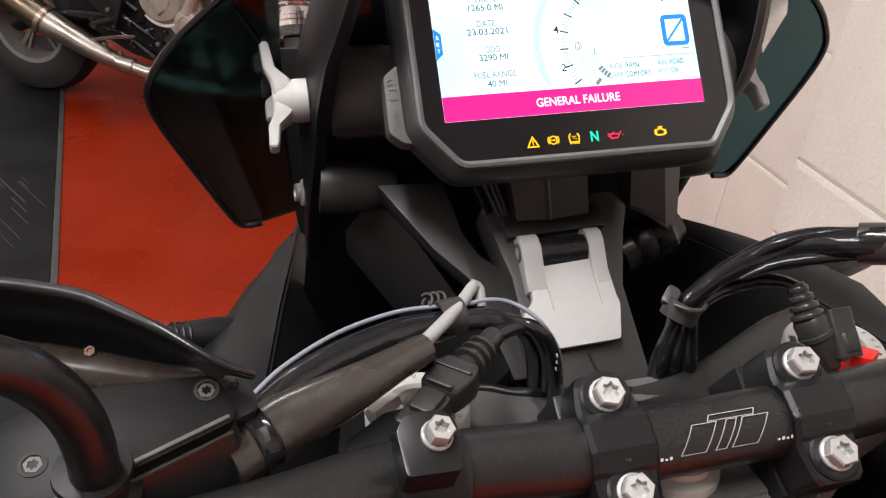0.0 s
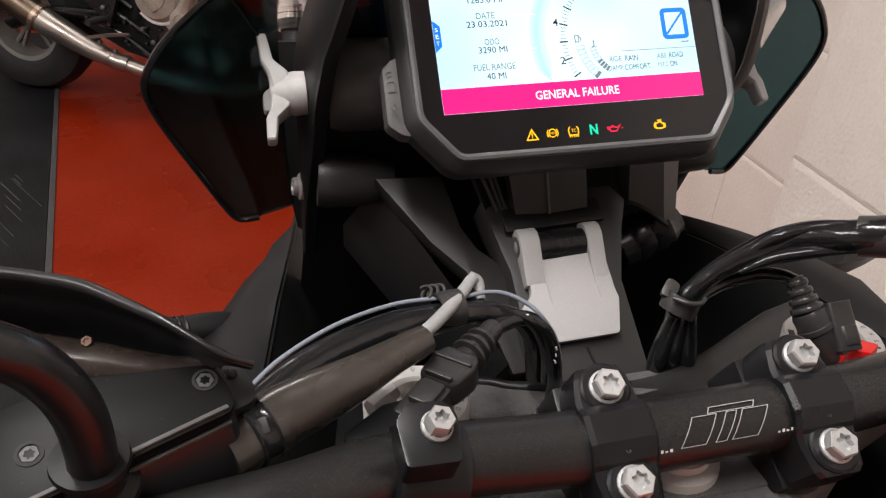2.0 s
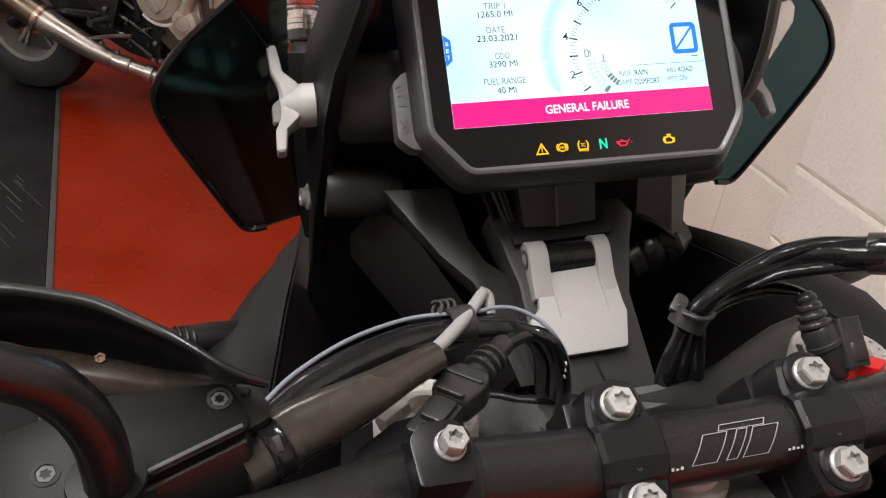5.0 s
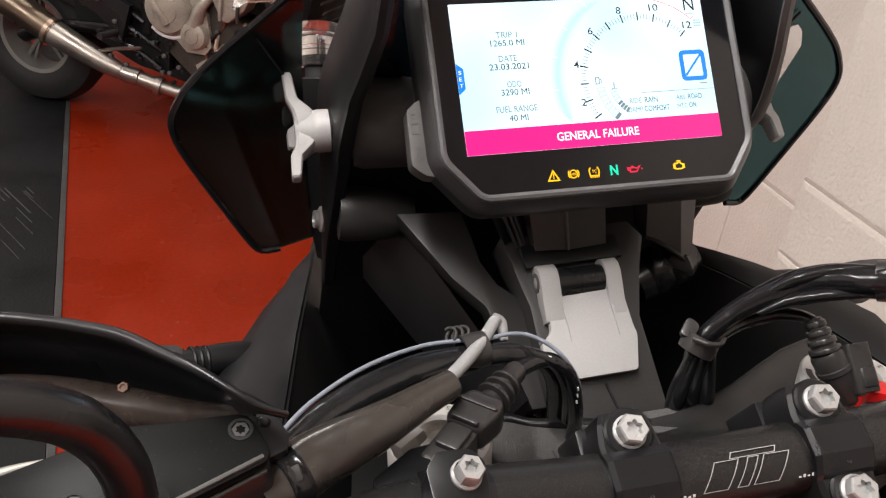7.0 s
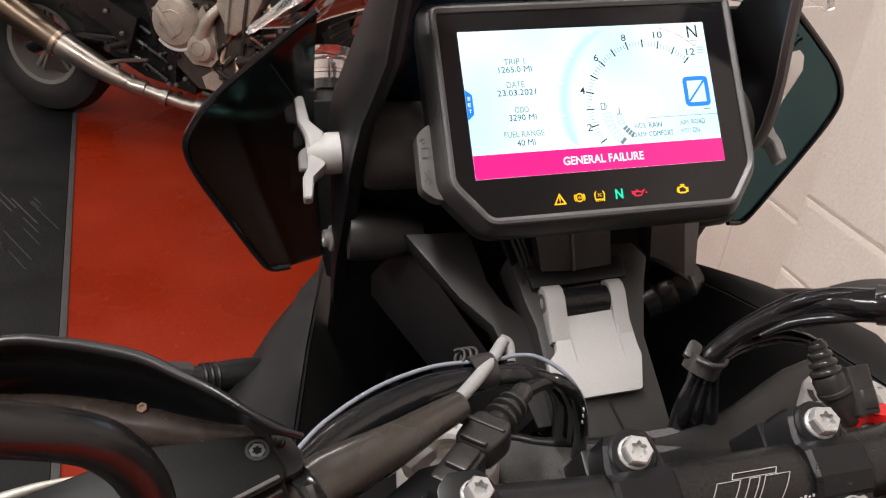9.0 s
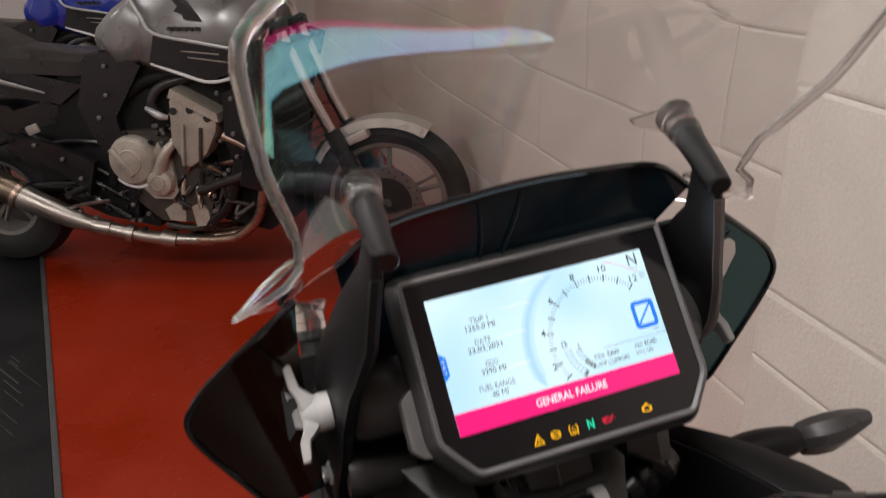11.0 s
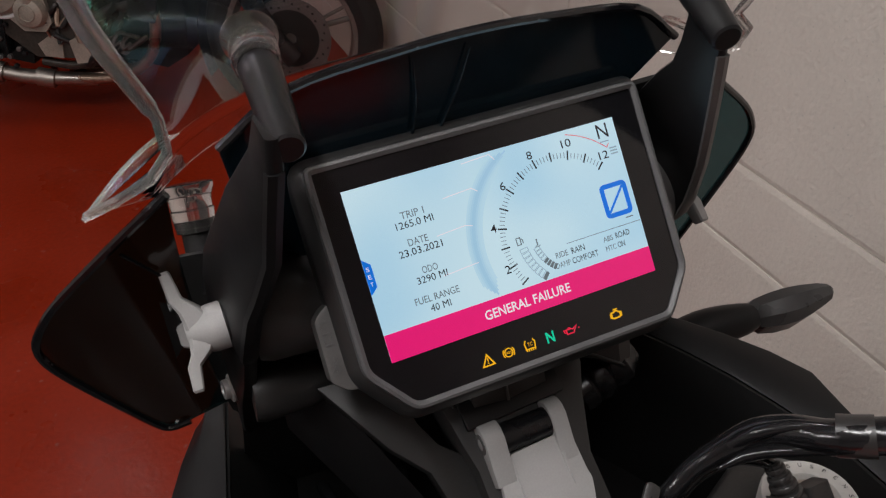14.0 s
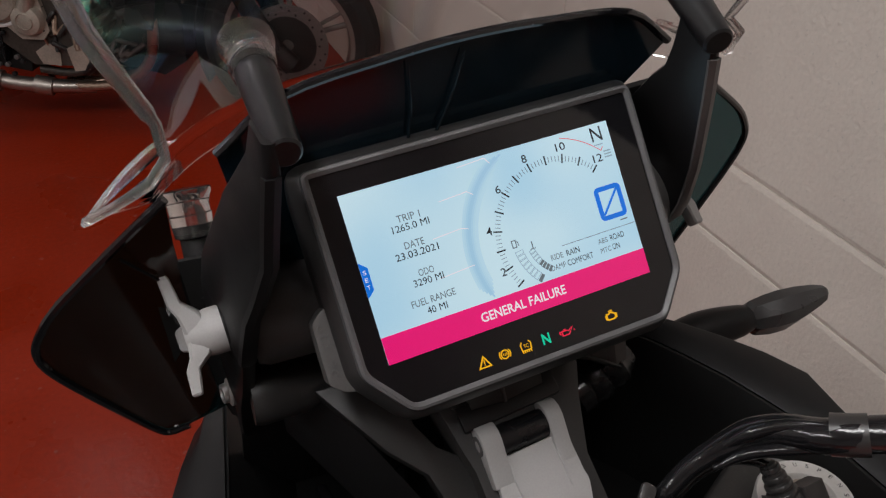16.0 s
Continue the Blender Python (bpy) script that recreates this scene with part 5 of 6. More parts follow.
part("strap_tail", prism(rounded([(-0.005, -0.004), (0.005, -0.004), (0.006, 0.004), (-0.006, 0.004)], 0.003, 3), 0, 0.004, 0.0014, pose(0.0325, 0.3225, 1.1405, 20, -30, 40)), RUBBER, loom)
for low, mid_, up in (((0.0330, 0.3220, 1.070), (0.0300, 0.3180, 1.100), (0.0355, 0.3165, 1.1290)), ((0.0410, 0.3200, 1.070), (0.0375, 0.3170, 1.102), (0.0390, 0.3150, 1.1290)), ((0.0500, 0.3160, 1.070), (0.0455, 0.3150, 1.100), (0.0425, 0.3160, 1.1300))):
    part("second_loom", tube([low, mid_, up], [0.0058, 0.0056, 0.0048], 14, 6), SLEEVE, loom)
part("loom_fold", tube([(0.1068, 0.2858, 1.1915), (0.0960, 0.2990, 1.1845), (0.0840, 0.3090, 1.1755), (0.0730, 0.3150, 1.1650), (0.0600, 0.3185, 1.1540)], [0.0020, 0.0034, 0.0042, 0.0032, 0.0016], 12, 6), SLEEVE, loom)
part("loom_fold", tube([(0.1050, 0.2800, 1.1800), (0.0940, 0.2930, 1.1735), (0.0800, 0.3060, 1.1640), (0.0660, 0.3120, 1.1540)], [0.0016, 0.0036, 0.0036, 0.0016], 12, 6), SLEEVE, loom)
part("plug_lead", tube([(0.0400, 0.3170, 1.1280), (0.0477, 0.3184, 1.1365), (0.0639, 0.3215, 1.1420), (0.0817, 0.3181, 1.1470), (0.0913, 0.3098, 1.1495), (0.0950, 0.3025, 1.1500)], [0.0040, 0.0046, 0.0048, 0.0044, 0.0038, 0.0034], 14, 6), SLEEVE, bike, "black connector lead")
PA, PB = Vector((0.0972, 0.2912, 1.1375)), Vector((0.1078, 0.2780, 1.1170))
plug = part("cable_plug", lathe([(0, -0.001), (0.0080, -0.001), (0.0092, 0.0015), (0.0094, 0.008), (0.0101, 0.0085), (0.0101, 0.0110), (0.0092, 0.0115), (0.0090, 0.027), (0.0076, 0.029), (0, 0.029)], 28, aim(PA, PB)), RUBBER, bike, "black cable connector")
part("plug_boot", ribbed(PA, (0.0940, 0.3030, 1.1525), 0.0086, 0.0044, 4), RUBBER, plug)
LA, LB = Vector((0.1105, 0.2905, 1.1415)), Vector((0.1108, 0.2725, 1.1215))
latch = part("plug_latch", prism(rounded([(-0.0070, -0.0062), (0.0070, -0.0062), (0.0070, 0.0062), (-0.0070, 0.0062)], 0.0024, 3), 0.0, 0.0262, 0.0022, aim(LA, LB), segments=3), RUBBER, plug)
part("latch_step", prism(rounded([(-0.0050, -0.0035), (0.0050, -0.0035), (0.0050, 0.0035), (-0.0050, 0.0035)], 0.0015, 2), 0.0130, 0.0235, 0.0012, aim(LA + Vector((0.0012, -0.0028, 0.0024)), LB + Vector((0.0012, -0.0028, 0.0024)))), RUBBER, latch)

# screen support arms, knobs and bosses on both sides
AMID, SMID = -0.002, -0.004
swing = lambda p, s, mid: p if s > 0 else (2 * mid - p[0], p[1], p[2])
ARM = ((1.356, 0.1100, 0.396, 0.4235, 0.0070), (1.340, 0.1120, 0.398, 0.4280, 0.0080), (1.325, 0.1145, 0.401, 0.4360, 0.0080), (1.313, 0.1165, 0.4035, 0.4500, 0.0080), (1.290, 0.1200, 0.4085, 0.4720, 0.0080),
       (1.265, 0.1280, 0.4185, 0.4920, 0.0082), (1.250, 0.1330, 0.4260, 0.5030, 0.0085), (1.230, 0.1370, 0.4340, 0.5100, 0.0090), (1.215, 0.1390, 0.4420, 0.5030, 0.0092), (1.203, 0.1395, 0.4520, 0.4860, 0.0092),
       (1.170, 0.1430, 0.4680, 0.4920, 0.0095), (1.130, 0.1465, 0.4960, 0.5180, 0.0100), (1.090, 0.1485, 0.5200, 0.5420, 0.0100), (1.055, 0.1490, 0.5420, 0.5620, 0.0090))
for s in (-1, 1):
    secs, strip_rows = [], []
    for z, xo, near, far, t in ARM:
        fl = float(np.interp(z, (1.09, 1.13, 1.17, 1.203, 1.25, 1.29, 1.325, 1.345), (0.0, 0.001, 0.005, 0.008, 0.008, 0.010, 0.008, 0.0)))
        ring = [(xo - 0.0012, near + 0.001), (xo - t * 0.5, near), (xo - t + 0.0012, near + 0.001), (xo - t, near + 0.004), (xo - t, far - 0.003), (xo - t * 0.5, far), (xo + fl - 0.001, far - 0.001), (xo + fl, far - 0.004), (xo, near + 0.003)]
        secs.append([swing((a, b, z), s, AMID) for a, b in ring])
        strip_rows.append([swing((a, near + b, z), s, AMID) for a, b in ((xo + 0.0006, 0.0045), (xo - 0.0002, 0.0), (xo - t * 0.5, -0.0014), (xo - t + 0.0006, 0.0), (xo - t + 0.0010, 0.0030))])
    arm = part("screen_arm", loft(secs), BLACK, bike, "black plastic windscreen arm", 40)
    part("arm_edge", sheet(strip_rows[1:10], 0.0012), POSTG if s > 0 else BLACK, arm, "grey moulded edge strip", 35)
    # tapered rod on top that carries the clear socket
    p0, p1 = ((-0.1055, 0.3975, 1.3496), (-0.1011, 0.4600, 1.3635)) if s < 0 else ((0.1058, 0.3946, 1.3500), (0.1190, 0.4527, 1.3690))
    part("arm_rod", lathe([(0, 0.0), (0.0062, 0.0), (0.0074, 0.0012), (0.0080, 0.012), (0.0090, 0.042), (0.0094, 0.058), (0.0080, 0.064), (0, 0.064)], 28, aim(p0, p1)), BLACK, arm, "tapered black rod")
    q0, q1 = swing((0.1435, 0.5220, 1.2060), s, AMID), swing((0.1400, 0.5400, 1.2448), s, AMID)
    part("lower_rod", lathe([(0, 0.000), (0.0090, 0.000), (0.0090, 0.036), (0.0100, 0.0365), (0.0100, 0.0395), (0.0088, 0.040), (0.0088, 0.044), (0, 0.044)], 24, aim(q0, q1)), DARK, arm)
    web = ((1.238, 0.132, 0.155, 0.514), (1.205, 0.136, 0.156, 0.514), (1.170, 0.140, 0.156, 0.516), (1.125, 0.144, 0.154, 0.522), (1.095, 0.146, 0.150, 0.530))
    part("arm_web", sheet([[swing((a, y, z), s, AMID), swing(((a + b) / 2, y + 0.004, z), s, AMID), swing((b, y + 0.006, z), s, AMID)] for z, a, b, y in web], 0.003), DARK, arm)
    for c, d, r0 in ((p0, p1, 0.0112), (q0, q1, 0.0124)):
        ax = (Vector(d) - Vector(c)).normalized()
        st = Vector(d)
        part("clear_socket", lathe([(r0 * 0.82, -0.006), (r0 * 0.92, -0.006), (r0 * 1.02, 0.004), (r0 * 1.04, 0.007), (r0 * 0.98, 0.0075), (r0 * 1.02, 0.014), (r0 * 1.20, 0.019), (r0 * 1.22, 0.022), (r0 * 1.10, 0.0225), (0, 0.022), (0, 0.018), (r0 * 0.80, 0.016), (r0 * 0.82, -0.006)], 28, aim(st, st + ax)), CLEARS, arm, "clear plastic socket")
    if s > 0:
        top = Vector(p1) + (Vector(p1) - Vector(p0)).normalized() * 0.019
        fin = [[top + Vector(v) + Vector((0, t, 0)) for v in ((0.008, 0.0, -0.004), (0.010, 0.0, 0.006), (-0.006, 0.002, 0.007), (-0.032, 0.004, 0.004), (-0.028, 0.004, -0.001), (-0.010, 0.0, -0.008))] for t in (0.0, 0.004)]
        part("socket_fin", loft(fin), MISTY, arm, "clear plastic fin of the socket", 20)
    # boss tubes between arm and display
    part("arm_boss", lathe([(0, 0), (0.026, 0), (0.028, 0.006), (0.028, 0.040), (0.022, 0.055), (0, 0.055)], 28, aim(swing((0.128, 0.468, 1.222), s, AMID), swing((0.062, 0.462, 1.222), s, AMID))), BOSS, bike, "thick charcoal boss")
    part("arm_boss", lathe([(0, 0), (0.018, 0), (0.019, 0.005), (0.017, 0.034), (0.010, 0.050), (0, 0.050)], 24, aim(swing((0.138, 0.478, 1.157), s, AMID), swing((0.070, 0.474, 1.150), s, AMID))), GREYP, bike, "charcoal boss")
    part("arm_bolt", lathe([(0, -0.004), (0.0090, -0.004), (0.0092, 0.001), (0.0065, 0.0022), (0.0062, 0.0055), (0.0036, 0.0058), (0.0032, 0.0040), (0, 0.0040)], 22, aim(swing((0.1480, 0.506, 1.1400), s, AMID), swing((0.20, 0.500, 1.148), s, AMID))), ZINC, arm, "zinc bolt")
    # clamping knob: a short hub and three swept wings
    knob = lambda p: p if s < 0 else (2 * SMID - p[0], p[1], p[2])
    ky, kz = 0.4728, 1.2172
    ob = part("wing_knob", lathe([(0, 0), (0.0132, 0), (0.0134, 0.013), (0.0128, 0.016), (0.0112, 0.019), (0.0100, 0.024), (0.0075, 0.0270), (0, 0.0270)], 28, aim(knob((-0.1394, ky, kz)), knob((-0.24, ky, kz)))), LIGHTG, arm, "light grey clamping knob with three wings")
    part("knob_base", lathe([(0, 0), (0.0170, 0), (0.0150, 0.006), (0.0138, 0.0085), (0, 0.0085)], 28, aim(knob((-0.1370, ky, kz)), knob((-0.24, ky, kz)))), BLACK, arm)
    for dy, dz, ln, tip in ((0.500, 0.866, 0.0365, -0.1680), (-0.700, -0.714, 0.0312, -0.1685), (0.800, -0.600, 0.0215, -0.1685)):
        secs = []
        for f, x, hw, ht in ((-0.10, -0.1580, 0.0086, 0.0072), (0.16, -0.1590, 0.0090, 0.0070), (0.36, -0.1612, 0.0080, 0.0058), (0.56, tip + 0.0015, 0.0064, 0.0036), (0.96, tip, 0.0056, 0.0029), (1.0, tip, 0.0046, 0.0021)):
            c = Vector((x, ky + dy * ln * f, kz + dz * ln * f))
            side = Vector((0, dz, -dy))
            secs.append([knob(tuple(c + side * (hw * a) + Vector((ht * b, 0, 0)))) for a, b in ((-1, -0.75), (-0.8, -1), (0.8, -1), (1, -0.75), (1, 0.75), (0.8, 1), (-0.8, 1), (-1, 0.75))])
        part("wing_blade", loft(secs), LIGHTG, ob, "", 30)

# dark side shields and the central visor
SHL = [(-0.1546, 0.4658, 1.3075), (-0.1886, 0.4751, 1.2802), (-0.2205, 0.4842, 1.2532), (-0.2337, 0.4893, 1.2368), (-0.2400, 0.4931, 1.2237), (-0.2395, 0.4967, 1.2095), (-0.2326, 0.5014, 1.1892),
       (-0.2169, 0.5094, 1.1535), (-0.2032, 0.5161, 1.1236), (-0.1955, 0.5181, 1.1138), (-0.1823, 0.5169, 1.1150), (-0.1570, 0.5128, 1.1235), (-0.1591, 0.5060, 1.1672), (-0.1583, 0.4955, 1.2410), (-0.1570, 0.4860, 1.2710)]
for s in (-1, 1):
    front = [p if s < 0 else (2 * SMID - p[0], p[1], p[2]) for p in SHL]
    rear = [(p[0], p[1] + 0.004, p[2] + 0.001) for p in front]
    sh = part("side_shield", loft([front, rear]), SMOKE, bike, "glossy dark smoked side shield with a raised edge", 20)
    edge = [(p[0], p[1] - 0.0008, p[2]) for p in front[:11]]
    part("shield_edge", tube(edge, 0.0024, 8, 3), GLOSSB, sh)
    part("shield_crease", tube([p if s < 0 else (2 * SMID - p[0], p[1], p[2]) for p in ((-0.1835, 0.4759, 1.2757), (-0.1740, 0.4835, 1.2580), (-0.1645, 0.4900, 1.2405))], 0.0010, 6, 4), GLOSSB, sh)
vis = [(-0.1270, 1.3275), (-0.0930, 1.3490), (-0.040, 1.3555), (0.004, 1.3575), (0.048, 1.3555), (0.0965, 1.3495), (0.1262, 1.3272), (0.1012, 1.3060), (0.0930, 1.262), (0.090, 1.235), (-0.082, 1.235), (-0.110, 1.262), (-0.1240, 1.300)]
bow = lambda x, z: 0.455 + 0.12 * max(0, 1.35 - z)
visor = part("visor", loft([[(x, bow(x, z), z) for x, z in vis], [(x, bow(x, z) + 0.005, z) for x, z in vis]]), VISOR, bike, "smoked dark visor panel behind the display", 20)
part("visor_edge", tube([(x, bow(x, z) - 0.001, z) for x, z in vis[:7]], 0.0024, 8, 4), GLOSSB, visor)
for x0, x1 in ((-0.030, -0.022), (0.000, -0.010)):
    part("visor_rib", tube([(x0, 0.4530, 1.350), ((x0 + x1) / 2 - 0.004, 0.4560, 1.325), (x1 - 0.012, 0.4590, 1.298)], [0.0004, 0.0009, 0.0010], 8, 4), VISOR, visor)
part("visor_tab", box(0.020, 0.012, 0.003, 0.001, pose(-0.046, 0.452, 1.300, 20, 0, 0)), GLOSSB, visor)

# clear windscreen
def screen_y(u, z):
    """Depth of the screen: bulged across, swept back hard in its upper third."""
    edge = 0.435 - 0.73 * (z - 1.335) if z > 1.335 else 0.435 - 1.36 * (z - 1.335)
    k = (z - 1.42) / 0.1
    if k < 0.35:
        k = 0.35 - 0.25 * (1 - math.exp((k - 0.35) / 0.25))
    w = max(0.0, 1 - u * u)
    return edge + w * (0.1539 - 0.2214 * k + 0.1195 * k * k) + w * w * (-0.0772 + 0.1009 * k)


def half_width(z):
    return float(np.interp(z, (1.225, 1.25, 1.2925, 1.304, 1.335, 1.36, 1.42, 1.45, 1.476, 1.486, 1.492, 1.4996, 1.507, 1.521, 1.545, 1.57), (0.150, 0.170, 0.199, 0.185, 0.155, 0.155, 0.168, 0.171, 0.1722, 0.1702, 0.166, 0.1566, 0.144, 0.1185, 0.075, 0.030)))


rows = []
for z in [1.2925, 1.298, 1.305, 1.315, 1.325] + [1.335 + 0.005 * i for i in range(48)]:
    h = half_width(z)
    rows.append([(MID + 0.002 + u * h, screen_y(u * h / 0.165, z) if abs(u * h) < 0.165 else screen_y(1, z) - 0.05 * (abs(u * h) - 0.165), z) for u in np.linspace(-1, 1, 61)])
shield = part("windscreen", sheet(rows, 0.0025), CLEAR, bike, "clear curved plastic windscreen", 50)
shield.visible_shadow = False
for k in (0, -1):
    edge = [r[k] for r in rows]
    rim_ob = part("screen_edge", tube(edge, [0.0026] * 12 + [0.0036] * (len(edge) - 12), 10, 1), MISTY, shield, "rounded clear plastic edge")
    rim_ob.visible_shadow = False
for s in (-1, 1):
    foot = [both(p, s) for p in ((-0.1955, 0.492, 1.2900), (-0.1732, 0.500, 1.3059), (-0.1521, 0.505, 1.3169), (-0.1415, 0.498, 1.3201))]
    for ob in (part("screen_edge", tube(foot, 0.0014, 8, 3), MISTY, shield),
               part("screen_foot", loft([foot, [(p[0], p[1] + 0.0025, p[2]) for p in foot]]), CLEAR, shield, "clear folded screen foot")):
        ob.visible_shadow = False

# turn signals
for s in (-1, 1):
    at = lambda p: (p[0] + 0.020, p[1] + 0.008, p[2] - 0.007) if s > 0 else (-0.012 - p[0], p[1], p[2])
    stalk = part("turn_signal", tube([at(p) for p in ((0.165, 0.495, 1.026), (0.205, 0.4895, 1.0420), (0.236, 0.4805, 1.0488), (0.248, 0.4764, 1.0520))], [0.0205, 0.0180, 0.0140, 0.0100] if s > 0 else [0.0125, 0.0125, 0.0110, 0.0095], 18, 5), BLACK, bike, "slim dark turn signal on a rubber stalk")
    r0, r1 = Vector(at((0.2300, 0.4825, 1.0470))), Vector(at((0.2420, 0.4785, 1.0503)))
    for i in range(3):
        c = r0.lerp(r1, 0.1 + i * 0.36)
        part("stalk_ring", lathe([(0.004, -0.0016), (0.0122, -0.0012), (0.0128, 0.0), (0.0122, 0.0012), (0.004, 0.0012)], 18, aim(c, c + (r1 - r0))), BLACK, stalk)
    secs = []
    for x, y, z, hy, up, dn in ((0.2440, 0.4778, 1.0505, 0.0100, 0.0108, 0.0120), (0.2480, 0.4764, 1.0516, 0.0120, 0.0135, 0.0165), (0.2600, 0.4724, 1.0550, 0.0145, 0.0140, 0.0200), (0.2720, 0.4684, 1.0584, 0.0150, 0.0138, 0.0205), (0.2840, 0.4645, 1.0618, 0.0125, 0.0130, 0.0160), (0.2960, 0.4604, 1.0652, 0.0085, 0.0112, 0.0100), (0.3030, 0.4580, 1.0672, 0.0055, 0.0085, 0.0062), (0.3055, 0.4572, 1.0680, 0.0028, 0.0050, 0.0030)):
        secs.append([at((x, y + hy * a, z + (up if b > 0 else dn) * b)) for a, b in ((-1, -0.25), (-0.85, 0.45), (-0.2, 1), (0.55, 0.95), (1, 0.35), (1, -0.35), (0.4, -0.95), (-0.45, -1))])
    part("lens", loft(secs), SMOKEL, stalk, "dark smoked lens", 18)

# side fairings: the left with a thin outer face and a straight seam, the right with a broad flat top
FAIR_L = ((0.640, -0.138, -0.1465), (0.618, -0.157, -0.1510), (0.584, -0.1885, -0.1575), (0.554, -0.2040, -0.1630), (0.525, -0.2157, -0.1683), (0.485, -0.2338, -0.1758), (0.440, -0.2500, -0.1830), (0.400, -0.2620, -0.1895), (0.340, -0.2740, -0.1985), (0.24, -0.284, -0.212), (0.08, -0.290, -0.225))
outer, inner_rows, lip = [], [], []
for y, a, c in FAIR_L:
    w = min(1.0, (c - a) / 0.03)
    outer.append([(a + 0.012, y - 0.02, 0.74), (a - 0.006, y, 0.92), (a - 0.001, y, 1.026), (a, y, 1.035), (a + 0.0035 * w, y - 0.0012, 1.0375)])
    lip.append([(a + 0.0038 * w, y - 0.0012, 1.0372), (a + 0.010 * w, y - 0.003, 1.0440), ((a + c) / 2, y - 0.003, 1.0540), (c - 0.001, y, 1.0590)])
    inner_rows.append([(c + 0.0004, y, 1.0585), (c + 0.0045, y - 0.003, 1.0480), (c + 0.016, y - 0.006, 1.000), (c + 0.034, y - 0.008, 0.92), (c + 0.040, y, 0.82)])
fair = part("side_fairing", sheet(outer, 0.003), BLACK, bike, "matt black side fairing with a straight seam", 35)
part("fairing_top", sheet(lip, 0.003), BLACK, fair, "", 35)
part("fairing_lining", sheet(inner_rows, 0.003), DARK, fair, "", 35)
part("fairing_seam", tube([(c, y, 1.0588) for y, a, c in FAIR_L[1:9]], 0.0011, 6, 3), DARK, fair)
FAIR_R = ((0.560, 0.106, 0.098), (0.530, 0.136, 0.124), (0.500, 0.1635, 0.1435), (0.476, 0.1830, 0.1570), (0.450, 0.1995, 0.1680), (0.420, 0.2155, 0.1790), (0.390, 0.2260, 0.1870), (0.360, 0.2215, 0.1940), (0.330, 0.2175, 0.1990), (0.250, 0.2140, 0.2000), (0.08, 0.206, 0.194))
outer, top, inner_rows = [], [], []
for y, a, c in FAIR_R:
    outer.append([(a - 0.004, y - 0.02, 0.74), (a + 0.004, y, 0.94), (a + 0.002, y, 1.05), (a + 0.0006, y, 1.0795)])
    top.append([(a, y, 1.0805), (a - 0.002, y, 1.0812), ((a + c) / 2, y - 0.001, 1.0795), (c + 0.0020, y - 0.002, 1.0765), (c, y - 0.002, 1.0755)])
    inner_rows.append([(c - 0.0004, y - 0.002, 1.0745), (c - 0.004, y - 0.004, 1.060), (c - 0.012, y - 0.004, 0.99), (c - 0.02, y, 0.86)])
fair = part("side_fairing", sheet(outer, 0.003), BLACK, bike, "matt black side fairing with a broad flat top", 35)
part("fairing_top", sheet(top, 0.003), BLACK, fair, "", 35)
part("fairing_lining", sheet(inner_rows, 0.003), DARK, fair, "", 35)
part("inner_cowl", sheet([[(-0.128, 0.470, 1.300), (0.004, 0.468, 1.300), (0.136, 0.470, 1.300)], [(-0.135, 0.486, 1.240), (0.004, 0.480, 1.240), (0.131, 0.486, 1.240)], [(-0.145, 0.500, 1.170), (0.004, 0.500, 1.170), (0.141, 0.500, 1.170)], [(-0.149, 0.528, 1.110), (0.004, 0.516, 1.110), (0.147, 0.528, 1.110)], [(-0.156, 0.545, 1.045), (0.004, 0.530, 1.060), (0.164, 0.545, 1.045)], [(-0.180, 0.62, 0.90), (0.004, 0.60, 0.90), (0.188, 0.62, 0.90)]], 0.004), DARK, bike, "matt black inner cowl")
part("inner_floor", box(0.40, 0.56, 0.02, 0.004, pose(0.004, 0.33, 0.92)), DARK, bike)
part("cowl_rib", box(0.020, 0.02, 0.12, 0.004, pose(-0.060, 0.49, 1.06, 20, 0, 8)), DARK, bike)
part("headstock", lathe([(0, 0), (0.036, 0), (0.036, 0.20), (0.030, 0.21), (0, 0.21)], 24, pose(0.004, 0.30, 0.86, -24, 0, 0)), CAST, bike)
part("wiring_lead", tube([(-0.05, 0.50, 1.02), (-0.07, 0.44, 1.03), (-0.06, 0.38, 1.06), (-0.02, 0.36, 1.04)], 0.006, 10, 5), SLEEVE, bike)
part("wiring_lead", tube([(-0.11, 0.52, 1.00), (-0.10, 0.44, 1.01), (-0.085, 0.40, 1.04), (-0.05, 0.35, 1.02)], 0.005, 10, 5), SLEEVE, bike)

# what carries it: fork, wheels, tank and engine under the view
ground = lambda x, y: (0.0989 - 0.0781 * x + 0.0401 * y) / 0.99613
fz = ground(0, 0.62) + 0.335
for x in (-0.1125, 0.1262):
    part("fork_leg", tube([(x, 0.30, 1.085), (x, 0.60, 0.50), (x, 0.64, fz)], [0.024, 0.026, 0.028], 16, 2), CAST, bike)
wheel(bike, (0.006, 0.64, fz), (1, 0, 0), 0.335, 0.12, 6, CAST)
rz = ground(0, -0.92) + 0.325
wheel(bike, (0.006, -0.92, rz), (1, 0, 0), 0.325, 0.17, 6, CAST)
part("fuel_tank", loft([[(MID + a * w, y, z0 + b * h) for a, b in ((-1, -1), (-1, 0.2), (-0.7, 0.9), (0, 1), (0.7, 0.9), (1, 0.2), (1, -1))] for y, w, z0, h in ((0.13, 0.11, 0.92, 0.06), (0.05, 0.17, 0.93, 0.09), (-0.12, 0.18, 0.92, 0.11), (-0.38, 0.11, 0.84, 0.08))]), ORANGE, bike, "glossy orange-red fuel tank")
